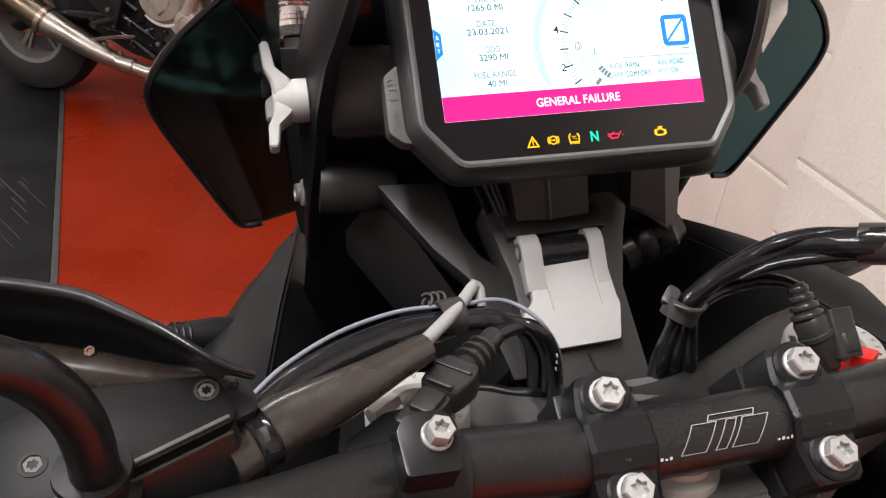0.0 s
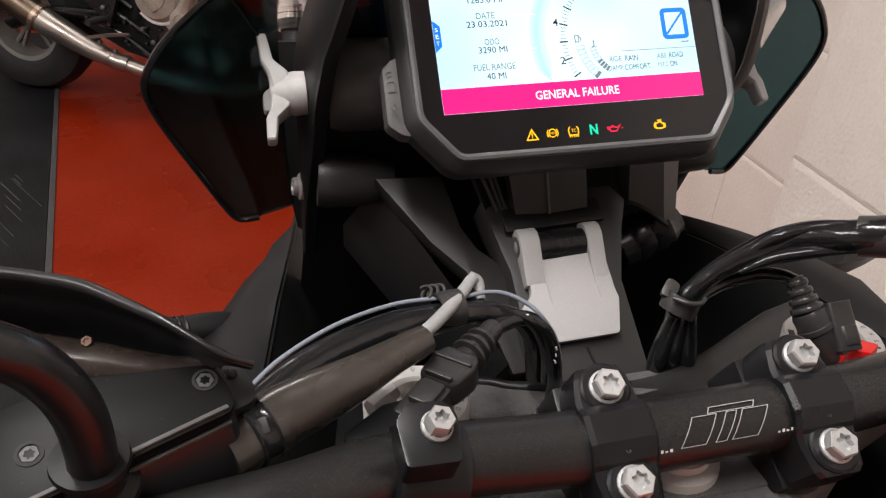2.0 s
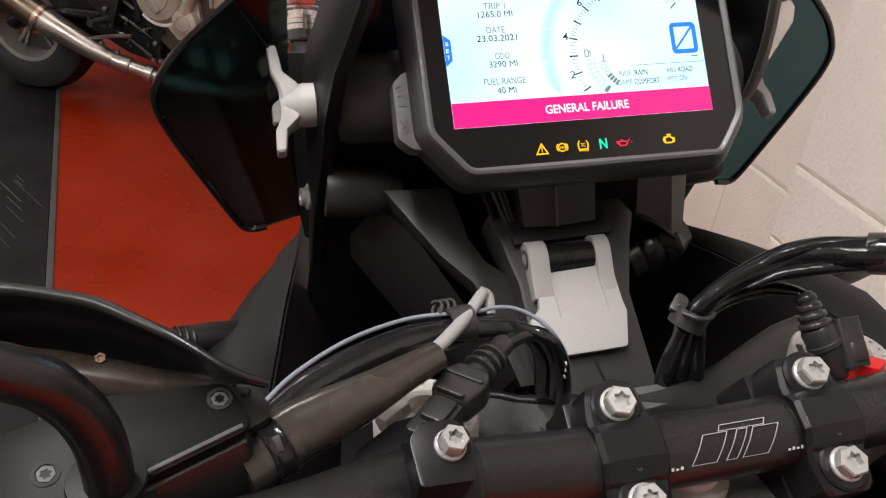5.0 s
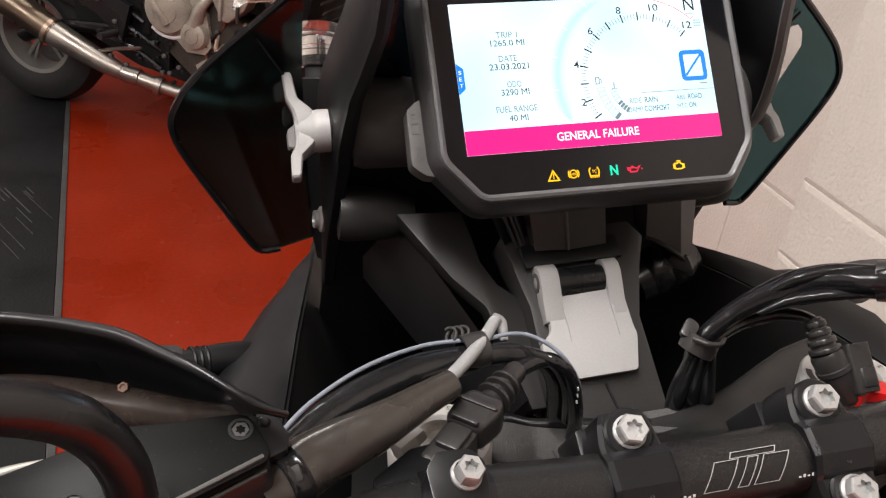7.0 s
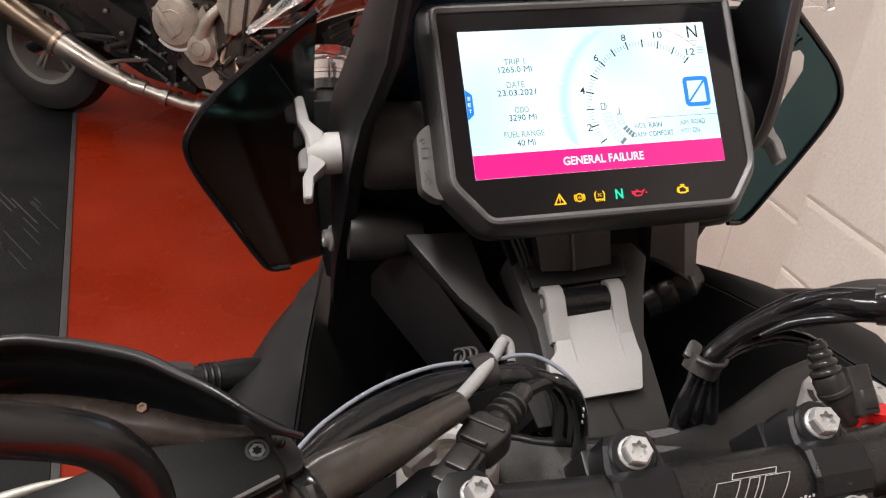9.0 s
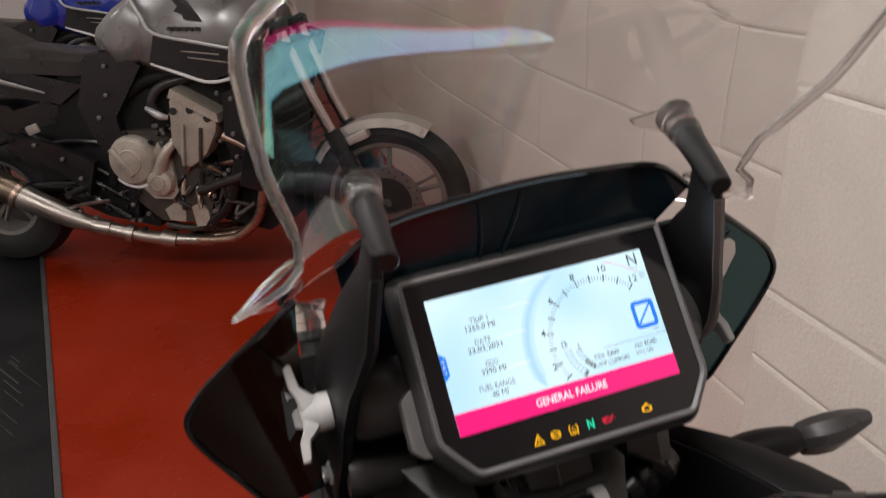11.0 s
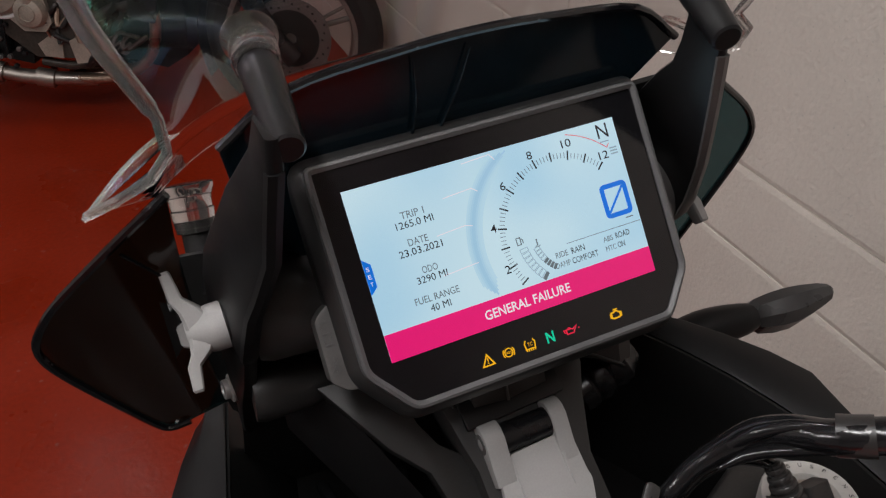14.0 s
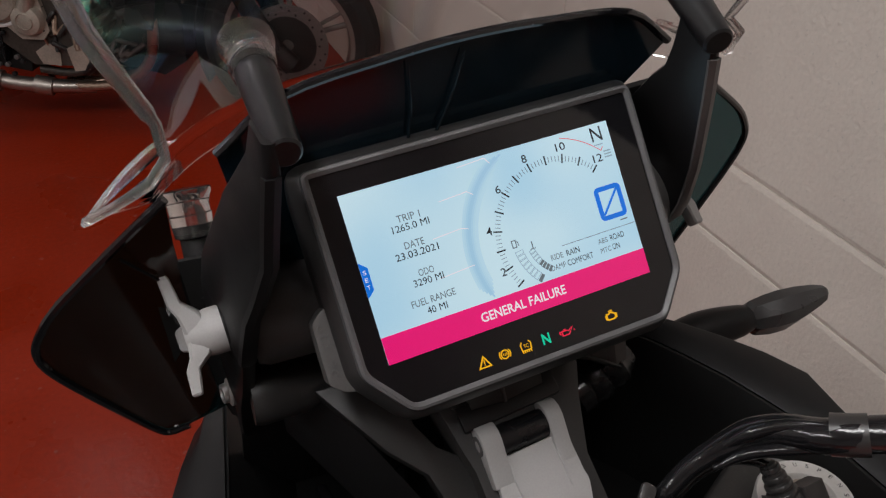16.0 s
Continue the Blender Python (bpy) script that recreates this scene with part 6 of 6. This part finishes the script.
part("seat", box(0.28, 0.62, 0.08, 0.03, pose(MID, -0.70, 0.86)), RUBBER, bike)
part("engine", box(0.36, 0.52, 0.42, 0.05, pose(MID, -0.08, 0.52)), CAST, bike)
part("frame_rail", tube([(MID, 0.24, 0.92), (MID, 0.0, 0.74), (MID, -0.40, 0.62), (MID, -0.92, rz)], 0.035, 12, 4), CAST, bike)
part("side_stand", tube([(-0.15, -0.10, 0.36), (-0.26, -0.14, ground(-0.26, -0.14) + 0.012)], 0.014, 12, 1), CAST, bike)


# ---- the road motorcycle parked across, and a blue one behind it ----
def road_bike(m, paint, label, detailed=True):
    """A naked road motorcycle: local x to its right, y ahead, z up, the origin below the front axle."""
    b = thing("motorcycle", m, label, "motorcycle")
    P = lambda s, z, r=0.0: (r, -(s - 0.025 * min(1.0, max(0.0, (s - 0.22) / 0.2))), z)
    wheel(b, P(0.02, 0.308), (1, 0, 0), 0.308, 0.124, 5, RIMA, wall=0.68)
    wheel(b, P(1.575, 0.272), (1, 0, 0), 0.272, 0.165, 5, RIMA, disc=False)
    for r in (-0.10, 0.10):
        part("fork_lower", tube([P(0.0, 0.25, r), P(0.08, 0.34, r), P(0.205, 0.585, r)], [0.036, 0.036, 0.032], 16, 4), SATIN, b)
        part("fork_tube", tube([P(0.20, 0.57, r), P(0.45, 1.08, r)], 0.0205, 16, 1), CHROME, b, "chromed fork tube")
        part("fork_clip", lathe([(0, -0.02), (0.034, -0.02), (0.034, 0.02), (0, 0.02)], 18, aim(P(0.37, 0.92, r), P(0.45, 1.08, r))), SATIN, b)
        part("brake_caliper", box(0.05, 0.10, 0.07, 0.012, pose(r * 0.75, -0.13, 0.36, 20, 0, 0)), SATIN, b)
    fen = []
    for a in range(20, 161, 10):
        c, s_ = math.cos(radians(a)), math.sin(radians(a))
        fen.append([P(0.02 - 0.322 * c, 0.308 + 0.322 * s_, x) if abs(x) < 0.06 else P(0.02 - 0.292 * c, 0.308 + 0.292 * s_, x) for x in (-0.075, -0.055, 0, 0.055, 0.075)])
    part("front_fender", sheet(fen[4:14], 0.003), FENDP if paint is not BLUE else BLUE, b, "pale front fender")
    flap = []
    for a in range(135, 206, 10):
        c, s_ = math.cos(radians(a)), math.sin(radians(a))
        flap.append([P(0.024 - 0.327 * c, 0.308 + 0.327 * s_, x) for x in (-0.080, -0.05, 0, 0.05, 0.080)])
    part("fender_flap", sheet(flap, 0.004), DARK, b, "black rear part of the front fender")
    part("fender_stay", box(0.19, 0.10, 0.035, 0.01, pose(0, -0.12, 0.56, 25, 0, 0)), FENDP, b)
    # tank and side panels
    secs = []
    for s, w, lo, hi in ((0.40, 0.09, 0.86, 1.00), (0.48, 0.16, 0.80, 1.08), (0.60, 0.185, 0.755, 1.11), (0.75, 0.18, 0.770, 1.10), (0.88, 0.15, 0.80, 1.05), (1.00, 0.11, 0.83, 0.98), (1.06, 0.07, 0.84, 0.93)):
        secs.append([P(s, lo + (hi - lo) * f, w * g) for f, g in ((0, -0.8), (0.12, -1), (0.5, -1.04), (0.85, -0.8), (1.0, -0.35), (1.0, 0.35), (0.85, 0.8), (0.5, 1.04), (0.12, 1), (0, 0.8))])
    tank = part("fuel_tank", loft(secs), paint, b, "painted fuel tank with faded marks", 50)
    part("tank_trim", tube([P(0.405, 0.835, 0.165), P(0.50, 0.778, 0.185), P(0.594, 0.757, 0.196), P(0.70, 0.785, 0.196), P(0.80, 0.814, 0.185)], 0.006, 8, 5), PRINT, tank, "white trim line")
    part("tank_lower_panel", loft([[P(a, z, r) for a, z in ((0.80, 0.822), (0.70, 0.793), (0.60, 0.765), (0.50, 0.786), (0.42, 0.840), (0.483, 0.858), (0.62, 0.880), (0.773, 0.908))] for r in (0.12, 0.197)]), SATIN, tank, "black lower tank panel")
    # the highlight on the crease, drawn as a thin pale tube
    part("tank_crease", tube([P(0.873, 1.035, 0.150), P(0.82, 0.965, 0.175), P(0.773, 0.914, 0.194), P(0.62, 0.886, 0.198), P(0.483, 0.862, 0.190), P(0.42, 0.850, 0.170)], 0.006, 8, 4), FENDP, tank, "pale highlight along the tank crease")
    for k in range(2):
        part("tank_stripe", tube([P(0.52 + 0.03 * k, 0.822 + 0.026 * k, 0.198), P(0.66 + 0.02 * k, 0.838 + 0.020 * k, 0.199)], 0.004, 6, 2, flat=0.5), ALLOY, tank)
    part("tank_mark", loft([[P(a, z, r) for a, z in ((0.60, 0.955), (0.655, 1.015), (0.70, 1.030), (0.675, 1.000), (0.69, 0.985), (0.66, 0.975), (0.66, 0.960))] for r in (0.15, 0.197)]), PRINTD, tank, "dark wing-shaped mark")
    for k in range(5):
        part("tank_mark", loft([[P(a, z, r) for a, z in ((0.605 + 0.024 * k, 0.922), (0.605 + 0.024 * k, 0.934), (0.622 + 0.024 * k, 0.936), (0.622 + 0.024 * k, 0.924))] for r in (0.16, 0.2005)]), PRINTD, tank)
    part("rear_cover", loft([[P(0.905 + (a - 0.905) * f, 0.90 + (z - 0.90) * f, r) for a, z in ((0.86, 1.03), (0.95, 0.97), (1.00, 0.88), (0.95, 0.80), (0.86, 0.81), (0.79, 0.90))] for r, f in ((-0.13, 0.95), (0.12, 1.0), (0.150, 0.93), (0.165, 0.75), (0.170, 0.4))]), paint, b, "painted panel below the seat", 60)
    part("peg_guard", box(0.012, 0.05, 0.034, 0.008, pose(0.19, -1.261, 0.58, 20, 0, 0)), ALLOY, b)
    part("side_panel", loft([[P(s, z, r) for s, z in ((0.86, 0.80), (0.93, 0.86), (1.06, 0.83), (1.12, 0.66), (1.02, 0.42), (0.952, 0.245), (0.94, 0.40), (0.98, 0.62))] for r in (-0.15, 0.155)]), SATIN, b, "black frame side panel")
    part("seat", loft([[P(s, z + h * f, w * g) for f, g in ((0, -1), (0.7, -1), (1, -0.7), (1, 0.7), (0.7, 1), (0, 1))] for s, z, w, h in ((0.98, 0.80, 0.08, 0.05), (1.12, 0.76, 0.13, 0.07), (1.40, 0.77, 0.14, 0.08), (1.55, 0.84, 0.12, 0.09), (1.90, 0.90, 0.09, 0.05))]), RUBBER, b, "black dual seat")
    part("tail_panel", loft([[P(s, z, r) for s, z in ((1.10, 0.73), (1.50, 0.80), (2.02, 0.92), (1.98, 0.86), (1.50, 0.70), (1.20, 0.66))] for r in (-0.12, 0.13)]), paint if paint is BLUE else SATIN, b, "smooth tail panel")
    part("tail_stripe", tube([P(1.25, 0.70, 0.135), P(1.45, 0.745, 0.136), P(1.70, 0.80, 0.136)], [0.006, 0.020, 0.028], 10, 4, flat=0.4), FENDP, b, "pale tail flash")
    part("mid_panel", loft([[P(s, z, r) for s, z in ((1.10, 0.62), (1.28, 0.66), (1.52, 0.60), (1.46, 0.44), (1.20, 0.36), (1.06, 0.44))] for r in (-0.10, 0.10)]), SATIN, b)
    part("swing_arm", tube([P(1.10, 0.36, 0.12), P(1.40, 0.34, 0.13), P(1.575, 0.272, 0.12)], 0.03, 10, 4, flat=0.6), SATIN, b)
    part("foot_hanger", loft([[P(s, z, r) for s, z in ((1.08, 0.46), (1.22, 0.52), (1.42, 0.56), (1.40, 0.50), (1.22, 0.42), (1.12, 0.34))] for r in (0.15, 0.175)]), SATIN, b)
    for s, z in ((1.14, 0.36), (1.42, 0.53)):
        part("foot_peg", tube([P(s, z, 0.17), P(s + 0.01, z, 0.26)], 0.013, 10, 1), RUBBER, b)
    # dark mass between the wheels: airbox, frame spars, lower cradle
    part("airbox", loft([[P(s, z, r) for s, z in ((0.46, 0.70), (0.44, 0.90), (0.60, 0.80), (0.95, 0.86), (1.20, 0.78), (1.24, 0.56), (1.06, 0.42), (0.80, 0.46), (0.56, 0.50))] for r in (-0.11, 0.115)]), DARK, b)
    for r in (-0.10, 0.10):
        part("frame_spar", tube([P(0.40, 0.92, r * 0.4), P(0.60, 0.80, r), P(0.88, 0.74, r * 1.15), P(1.02, 0.60, r * 1.15), P(1.06, 0.36, r)], 0.024, 12, 5), DARK, b)
    part("rear_hugger", loft([[P(s, z, r) for s, z in ((1.28, 0.36), (1.30, 0.52), (1.44, 0.64), (1.62, 0.67), (1.60, 0.62), (1.46, 0.58), (1.36, 0.48), (1.34, 0.36))] for r in (-0.09, 0.09)]), SATIN, b)
    part("shock_absorber", tube([P(1.14, 0.40), P(1.22, 0.62)], 0.035, 12, 1), SATIN, b)
    part("lower_cradle", loft([[P(a, z, r) for a, z in ((0.84, 0.40), (0.90, 0.20), (1.10, 0.235), (1.34, 0.34), (1.36, 0.56), (1.10, 0.62), (0.96, 0.58))] for r in (-0.10, 0.11)]), DARK, b)
    for a, z, e, y in ((0.98, 0.30, 1.30, 0.44), (1.00, 0.24, 1.20, 0.33), (1.06, 0.40, 1.38, 0.56), (1.02, 0.52, 1.34, 0.50)):
        part("linkage_rod", tube([P(a, z, 0.125), P((a + e) / 2, (z + y) / 2 + 0.02, 0.14), P(e, y, 0.13)], 0.011, 8, 4), SATIN, b)
    # engine
    part("crankcase", loft([[P(s, z, r) for s, z in ((0.66, 0.30), (0.64, 0.42), (0.70, 0.50), (0.84, 0.58), (0.98, 0.57), (1.04, 0.46), (0.98, 0.34), (0.86, 0.24), (0.70, 0.24))] for r in (-0.16, 0.15)]), ENGD, b, "grimy cast crankcase")
    cyl = loft([[P(s, z, r) for s, z in ((0.700, 0.456), (0.640, 0.505), (0.597, 0.584), (0.586, 0.640), (0.736, 0.718), (0.756, 0.690), (0.767, 0.547), (0.726, 0.460))] for r in (-0.19, 0.19)])
    bmesh.ops.recalc_face_normals(cyl, faces=cyl.faces)
    head = part("cylinder_block", sharp_bevel(cyl, 0.012), ENGA, b, "cast alloy cylinder block")
    part("head_cover", loft([[P(s, z, r) for s, z in ((0.576, 0.622), (0.578, 0.652), (0.735, 0.735), (0.748, 0.705))] for r in (-0.175, 0.208)]), ENGA, head)
    for s, z in ((0.622, 0.632), (0.682, 0.660), (0.742, 0.655)):
        part("head_plug", lathe([(0, 0), (0.013, 0), (0.013, 0.006), (0, 0.006)], 14, aim(P(s, z, 0.188), P(s, z, 0.3))), PRINTD, head)
    for s, z, r, name, mt in ((0.932, 0.470, 0.086, "clutch_cover", ENGA), (0.833, 0.396, 0.050, "water_pump", ENGA)):
        ob = part(name, lathe([(0, 0), (r * 1.06, 0), (r * 1.06, 0.016), (r, 0.030), (r * 0.9, 0.042), (r * 0.55, 0.048), (0, 0.050)], 32, aim(P(s, z, 0.15), P(s, z, 0.3))), mt, b, "round cast alloy cover")
        for i in range(6):
            a = i * math.pi / 3 + 0.3
            part("cover_bolt", lathe([(0, 0), (0.008, 0), (0.008, 0.012), (0, 0.012)], 10, aim(P(s + r * 1.1 * math.cos(a), z + r * 1.1 * math.sin(a), 0.152), P(s + r * 1.1 * math.cos(a), z + r * 1.1 * math.sin(a), 0.3))), SATIN, ob)
        part("cover_ring", lathe([(r * 0.45, 0.046), (r * 0.5, 0.052), (r * 0.56, 0.046)], 24, aim(P(s, z, 0.15), P(s, z, 0.3))), mt, ob)
    part("clutch_rim", tube([P(0.932 + 0.098 * math.cos(a), 0.470 + 0.098 * math.sin(a), 0.165) for a in np.linspace(math.pi * 0.95, math.pi * 1.75, 9)], 0.007, 8, 3), PRINT, b)
    part("oil_filter", lathe([(0, 0), (0.034, 0), (0.036, 0.06), (0.026, 0.07), (0, 0.07)], 20, aim(P(0.64, 0.30, 0.0), P(0.54, 0.26, 0.0))), SATIN, b)
    part("sump", loft([[P(s, z, r) for s, z in ((0.675, 0.285), (0.672, 0.232), (0.726, 0.225), (0.738, 0.300), (0.700, 0.318))] for r in (-0.10, 0.16)]), ENGA, b)
    part("side_case", loft([[P(s, z, r) for s, z in ((0.762, 0.300), (0.770, 0.240), (0.830, 0.245), (0.845, 0.285), (0.80, 0.315))] for r in (-0.05, 0.155)]), ENGA, b)
    part("crank_cover", loft([[P(s, z, r) for s, z in ((0.775, 0.36), (0.80, 0.33), (0.87, 0.33), (0.92, 0.38), (0.88, 0.46), (0.83, 0.54), (0.79, 0.47))] for r in (0.10, 0.168)]), ENGA, b, "cast alloy crank cover")
    part("sump_rail", tube([P(0.86, 0.215, 0.12), P(0.76, 0.205, 0.12), P(0.66, 0.225, 0.12)], 0.014, 10, 4), ENGD, b)
    rad = part("radiator", box(0.44, 0.055, 0.48, 0.010, pose(0, -0.385, 0.64, -14, 0, 0)), DARK, b, "black radiator")
    for k in range(12):
        part("radiator_fin", box(0.38, 0.005, 0.007, 0, pose(0, -0.360 - 0.008 * (k - 5.5), 0.65 + 0.032 * (k - 5.5), -14, 0, 0)), ENGD, rad)
    for r in (-0.222, 0.222):
        part("radiator_shroud", box(0.016, 0.085, 0.50, 0.006, pose(r, -0.39, 0.64, -14, 0, 0)), SATIN, rad)
    # black body added where the floor behind the headers lies in shade
    part("oil_cooler", loft([[P(a, z, r) for a, z in ((0.45, 0.56), (0.375, 0.42), (0.39, 0.25), (0.47, 0.20), (0.66, 0.24), (0.64, 0.50))] for r in (-0.17, 0.10)]), DARK, b)
    part("down_tube", tube([P(0.42, 0.90, 0.05), P(0.52, 0.60, 0.14), P(0.58, 0.34, 0.15), P(0.70, 0.22, 0.14)], 0.02, 10, 4), SATIN, b)
    part("steering_cover", loft([[P(a, z, r) for a, z in ((0.44, 1.00), (0.36, 0.76), (0.44, 0.66), (0.56, 0.80), (0.50, 1.02))] for r in (-0.05, 0.05)]), DARK, b)
    # studs, webs and raised bosses on the engine's near side
    for k, s in enumerate((0.648, 0.712)):
        part("cylinder_stud", tube([P(s, 0.600 + 0.012 * k, 0.196), P(s + 0.012, 0.500, 0.198), P(s + 0.016, 0.465, 0.190)], 0.0065, 8, 3), ALLOY if k % 2 else ENGD, head)
    part("clutch_boss", box(0.018, 0.026, 0.120, 0.008, pose(0.200, -0.932, 0.470, 35, 0, 0)), ENGA, b)
    part("pump_neck", tube([P(0.833, 0.43, 0.175), P(0.80, 0.50, 0.18), P(0.765, 0.545, 0.16)], [0.026, 0.020, 0.016], 12, 4), ENGA, b)
    part("coolant_hose", tube([P(0.80, 0.60, 0.13), P(0.84, 0.67, 0.15), P(0.80, 0.73, 0.14), P(0.70, 0.76, 0.12)], 0.017, 12, 5), RUBBER, b)
    part("throttle_link", tube([P(0.86, 0.655, 0.15), P(0.80, 0.640, 0.19), P(0.77, 0.630, 0.18)], [0.010, 0.014, 0.009], 10, 4), ZINC, b)
    part("radiator_hose", tube([P(0.41, 0.50, 0.20), P(0.50, 0.44, 0.20), P(0.60, 0.40, 0.17), P(0.70, 0.36, 0.16)], 0.016, 12, 5), RUBBER, b)
    part("engine_mount", loft([[P(a, z, r) for a, z in ((0.50, 0.74), (0.56, 0.72), (0.57, 0.56), (0.53, 0.42), (0.49, 0.44), (0.48, 0.60))] for r in (0.10, 0.185)]), SATIN, b, "black engine mount")
    for s, z, r in ((0.53, 0.70, 0.185), (0.535, 0.58, 0.185), (0.53, 0.50, 0.185), (0.51, 0.45, 0.185), (0.575, 0.72, 0.19), (1.00, 0.70, 0.157), (1.04, 0.62, 0.157), (1.02, 0.50, 0.157), (0.965, 0.30, 0.157), (0.99, 0.80, 0.157), (1.20, 0.47, 0.177), (1.30, 0.52, 0.177), (1.14, 0.40, 0.177)):
        part("frame_bolt", lathe([(0, 0), (0.0085, 0), (0.0085, 0.008), (0.005, 0.011), (0, 0.011)], 10, aim(P(s, z, r), P(s, z, r + 0.1))), DALLOY, b)
    rnd = random.Random(9)
    for i in range(26 if detailed else 6):
        s, z = rnd.uniform(0.56, 0.78), rnd.uniform(0.30, 0.50)
        pts = [P(s, z, 0.14), P(s + rnd.uniform(-0.04, 0.04), z + rnd.uniform(-0.04, 0.04), 0.165), P(s + rnd.uniform(-0.07, 0.07), z + rnd.uniform(-0.07, 0.07), 0.14)]
        part("engine_hose", tube(pts, rnd.uniform(0.005, 0.009), 8, 4), (RUBBER, ENGD, HEATED)[i % 3], b)
    for i in range(44 if detailed else 8):
        s, z = rnd.choice(((rnd.uniform(0.56, 0.66), rnd.uniform(0.26, 0.56)), (rnd.uniform(0.76, 0.84), rnd.uniform(0.50, 0.66)), (rnd.uniform(0.86, 1.22), rnd.uniform(0.20, 0.36))))
        part("engine_bolt", lathe([(0, 0), (0.008, 0), (0.008, 0.012), (0, 0.014)], 8, aim(P(s, z, 0.155), P(s, z, 0.3))), DALLOY if i % 2 else SATIN, b)
    # exhaust: four headers, collector, silencer
    for i, r in enumerate((-0.16, -0.05, 0.07, 0.17)):
        part("header_pipe", tube([P(0.58, 0.57, r), P(0.49, 0.52, r), P(0.455, 0.42, r), P(0.485, 0.28, r * 0.9), P(0.570, 0.190, r * 0.75), P(0.66, 0.160, r * 0.55 + 0.02), P(0.80, 0.155, r * 0.3 + 0.06)], 0.0175, 12, 5), HEATED, b, "heat-tinted exhaust header")
    part("collector_pipe", tube([P(0.70, 0.150, 0.10), P(0.84, 0.156, 0.12), P(0.96, 0.172, 0.14), P(1.14, 0.215, 0.16), P(1.24, 0.252, 0.17)], [0.022, 0.024, 0.024, 0.028, 0.030], 16, 5), STEEL, b, "steel exhaust collector")
    for s, z in ((0.86, 0.158), (1.10, 0.205)):
        part("pipe_sleeve", lathe([(0.024, -0.030), (0.0315, -0.028), (0.0315, 0.028), (0.024, 0.030)], 18, aim(P(s, z, 0.125 + (s - 0.86) * 0.13), P(s + 0.1, z + 0.018, 0.138 + (s - 0.86) * 0.13))), STEEL, b)
    part("pipe_clamp", lathe([(0.026, -0.012), (0.035, -0.012), (0.035, 0.012), (0.026, 0.012)], 18, aim(P(1.00, 0.181, 0.145), P(1.14, 0.215, 0.16))), STEEL, b)
    part("silencer_cone", tube([P(1.14, 0.215, 0.16), P(1.22, 0.246, 0.17), P(1.40, 0.327, 0.18)], [0.030, 0.038, 0.049], 22, 4), STEEL, b, "brushed steel silencer cone")
    part("silencer", tube([P(1.39, 0.322, 0.18), P(1.60, 0.438, 0.19), P(1.92, 0.620, 0.20), P(2.02, 0.675, 0.20)], [0.050, 0.058, 0.058, 0.042], 22, 4), BRONZE, b, "browned steel silencer")
    part("silencer_hanger", tube([P(1.24, 0.275, 0.175), P(1.14, 0.300, 0.165), P(1.06, 0.310, 0.15)], 0.010, 8, 3, flat=0.5), STEEL, b)
    part("silencer_band", lathe([(0.040, -0.008), (0.0525, -0.008), (0.0525, 0.008), (0.040, 0.008)], 22, aim(P(1.405, 0.330, 0.18), P(1.60, 0.438, 0.19))), HEATED, b)
    # front end top
    part("headlamp", lathe([(0, 0), (0.06, 0.01), (0.095, 0.06), (0.095, 0.12), (0, 0.13)], 26, aim(P(0.30, 1.16), P(0.05, 1.13))), SATIN, b)
    part("handlebar", tube([P(0.52, 1.10, -0.36), P(0.44, 1.12, -0.2), P(0.42, 1.08, -0.06), P(0.42, 1.08, 0.06), P(0.44, 1.12, 0.2), P(0.52, 1.10, 0.36)], 0.012, 12, 5), SATIN, b)
    for r in (-0.2, 0.2):
        part("turn_signal", lathe([(0, 0), (0.018, 0.004), (0.024, 0.02), (0.020, 0.05), (0, 0.056)], 16, aim(P(0.34, 1.08, r * 0.8), P(0.30, 1.08, r * 1.4))), AMBER, b)
    part("side_stand", tube([P(1.00, 0.26, -0.14), P(1.04, 0.012, -0.26)], 0.012, 10, 1), SATIN, b)
    return b


road_bike(pose(0.664, 2.79, 0, 0, -3, -116.7) @ Matrix.Scale(1.053, 4), SILVER, "silver naked road motorcycle with exposed engine, parked on its stand")
road_bike(pose(0.22, 4.31, 0, 0, -3, -110), BLUE, "blue road motorcycle parked behind the silver one", False)
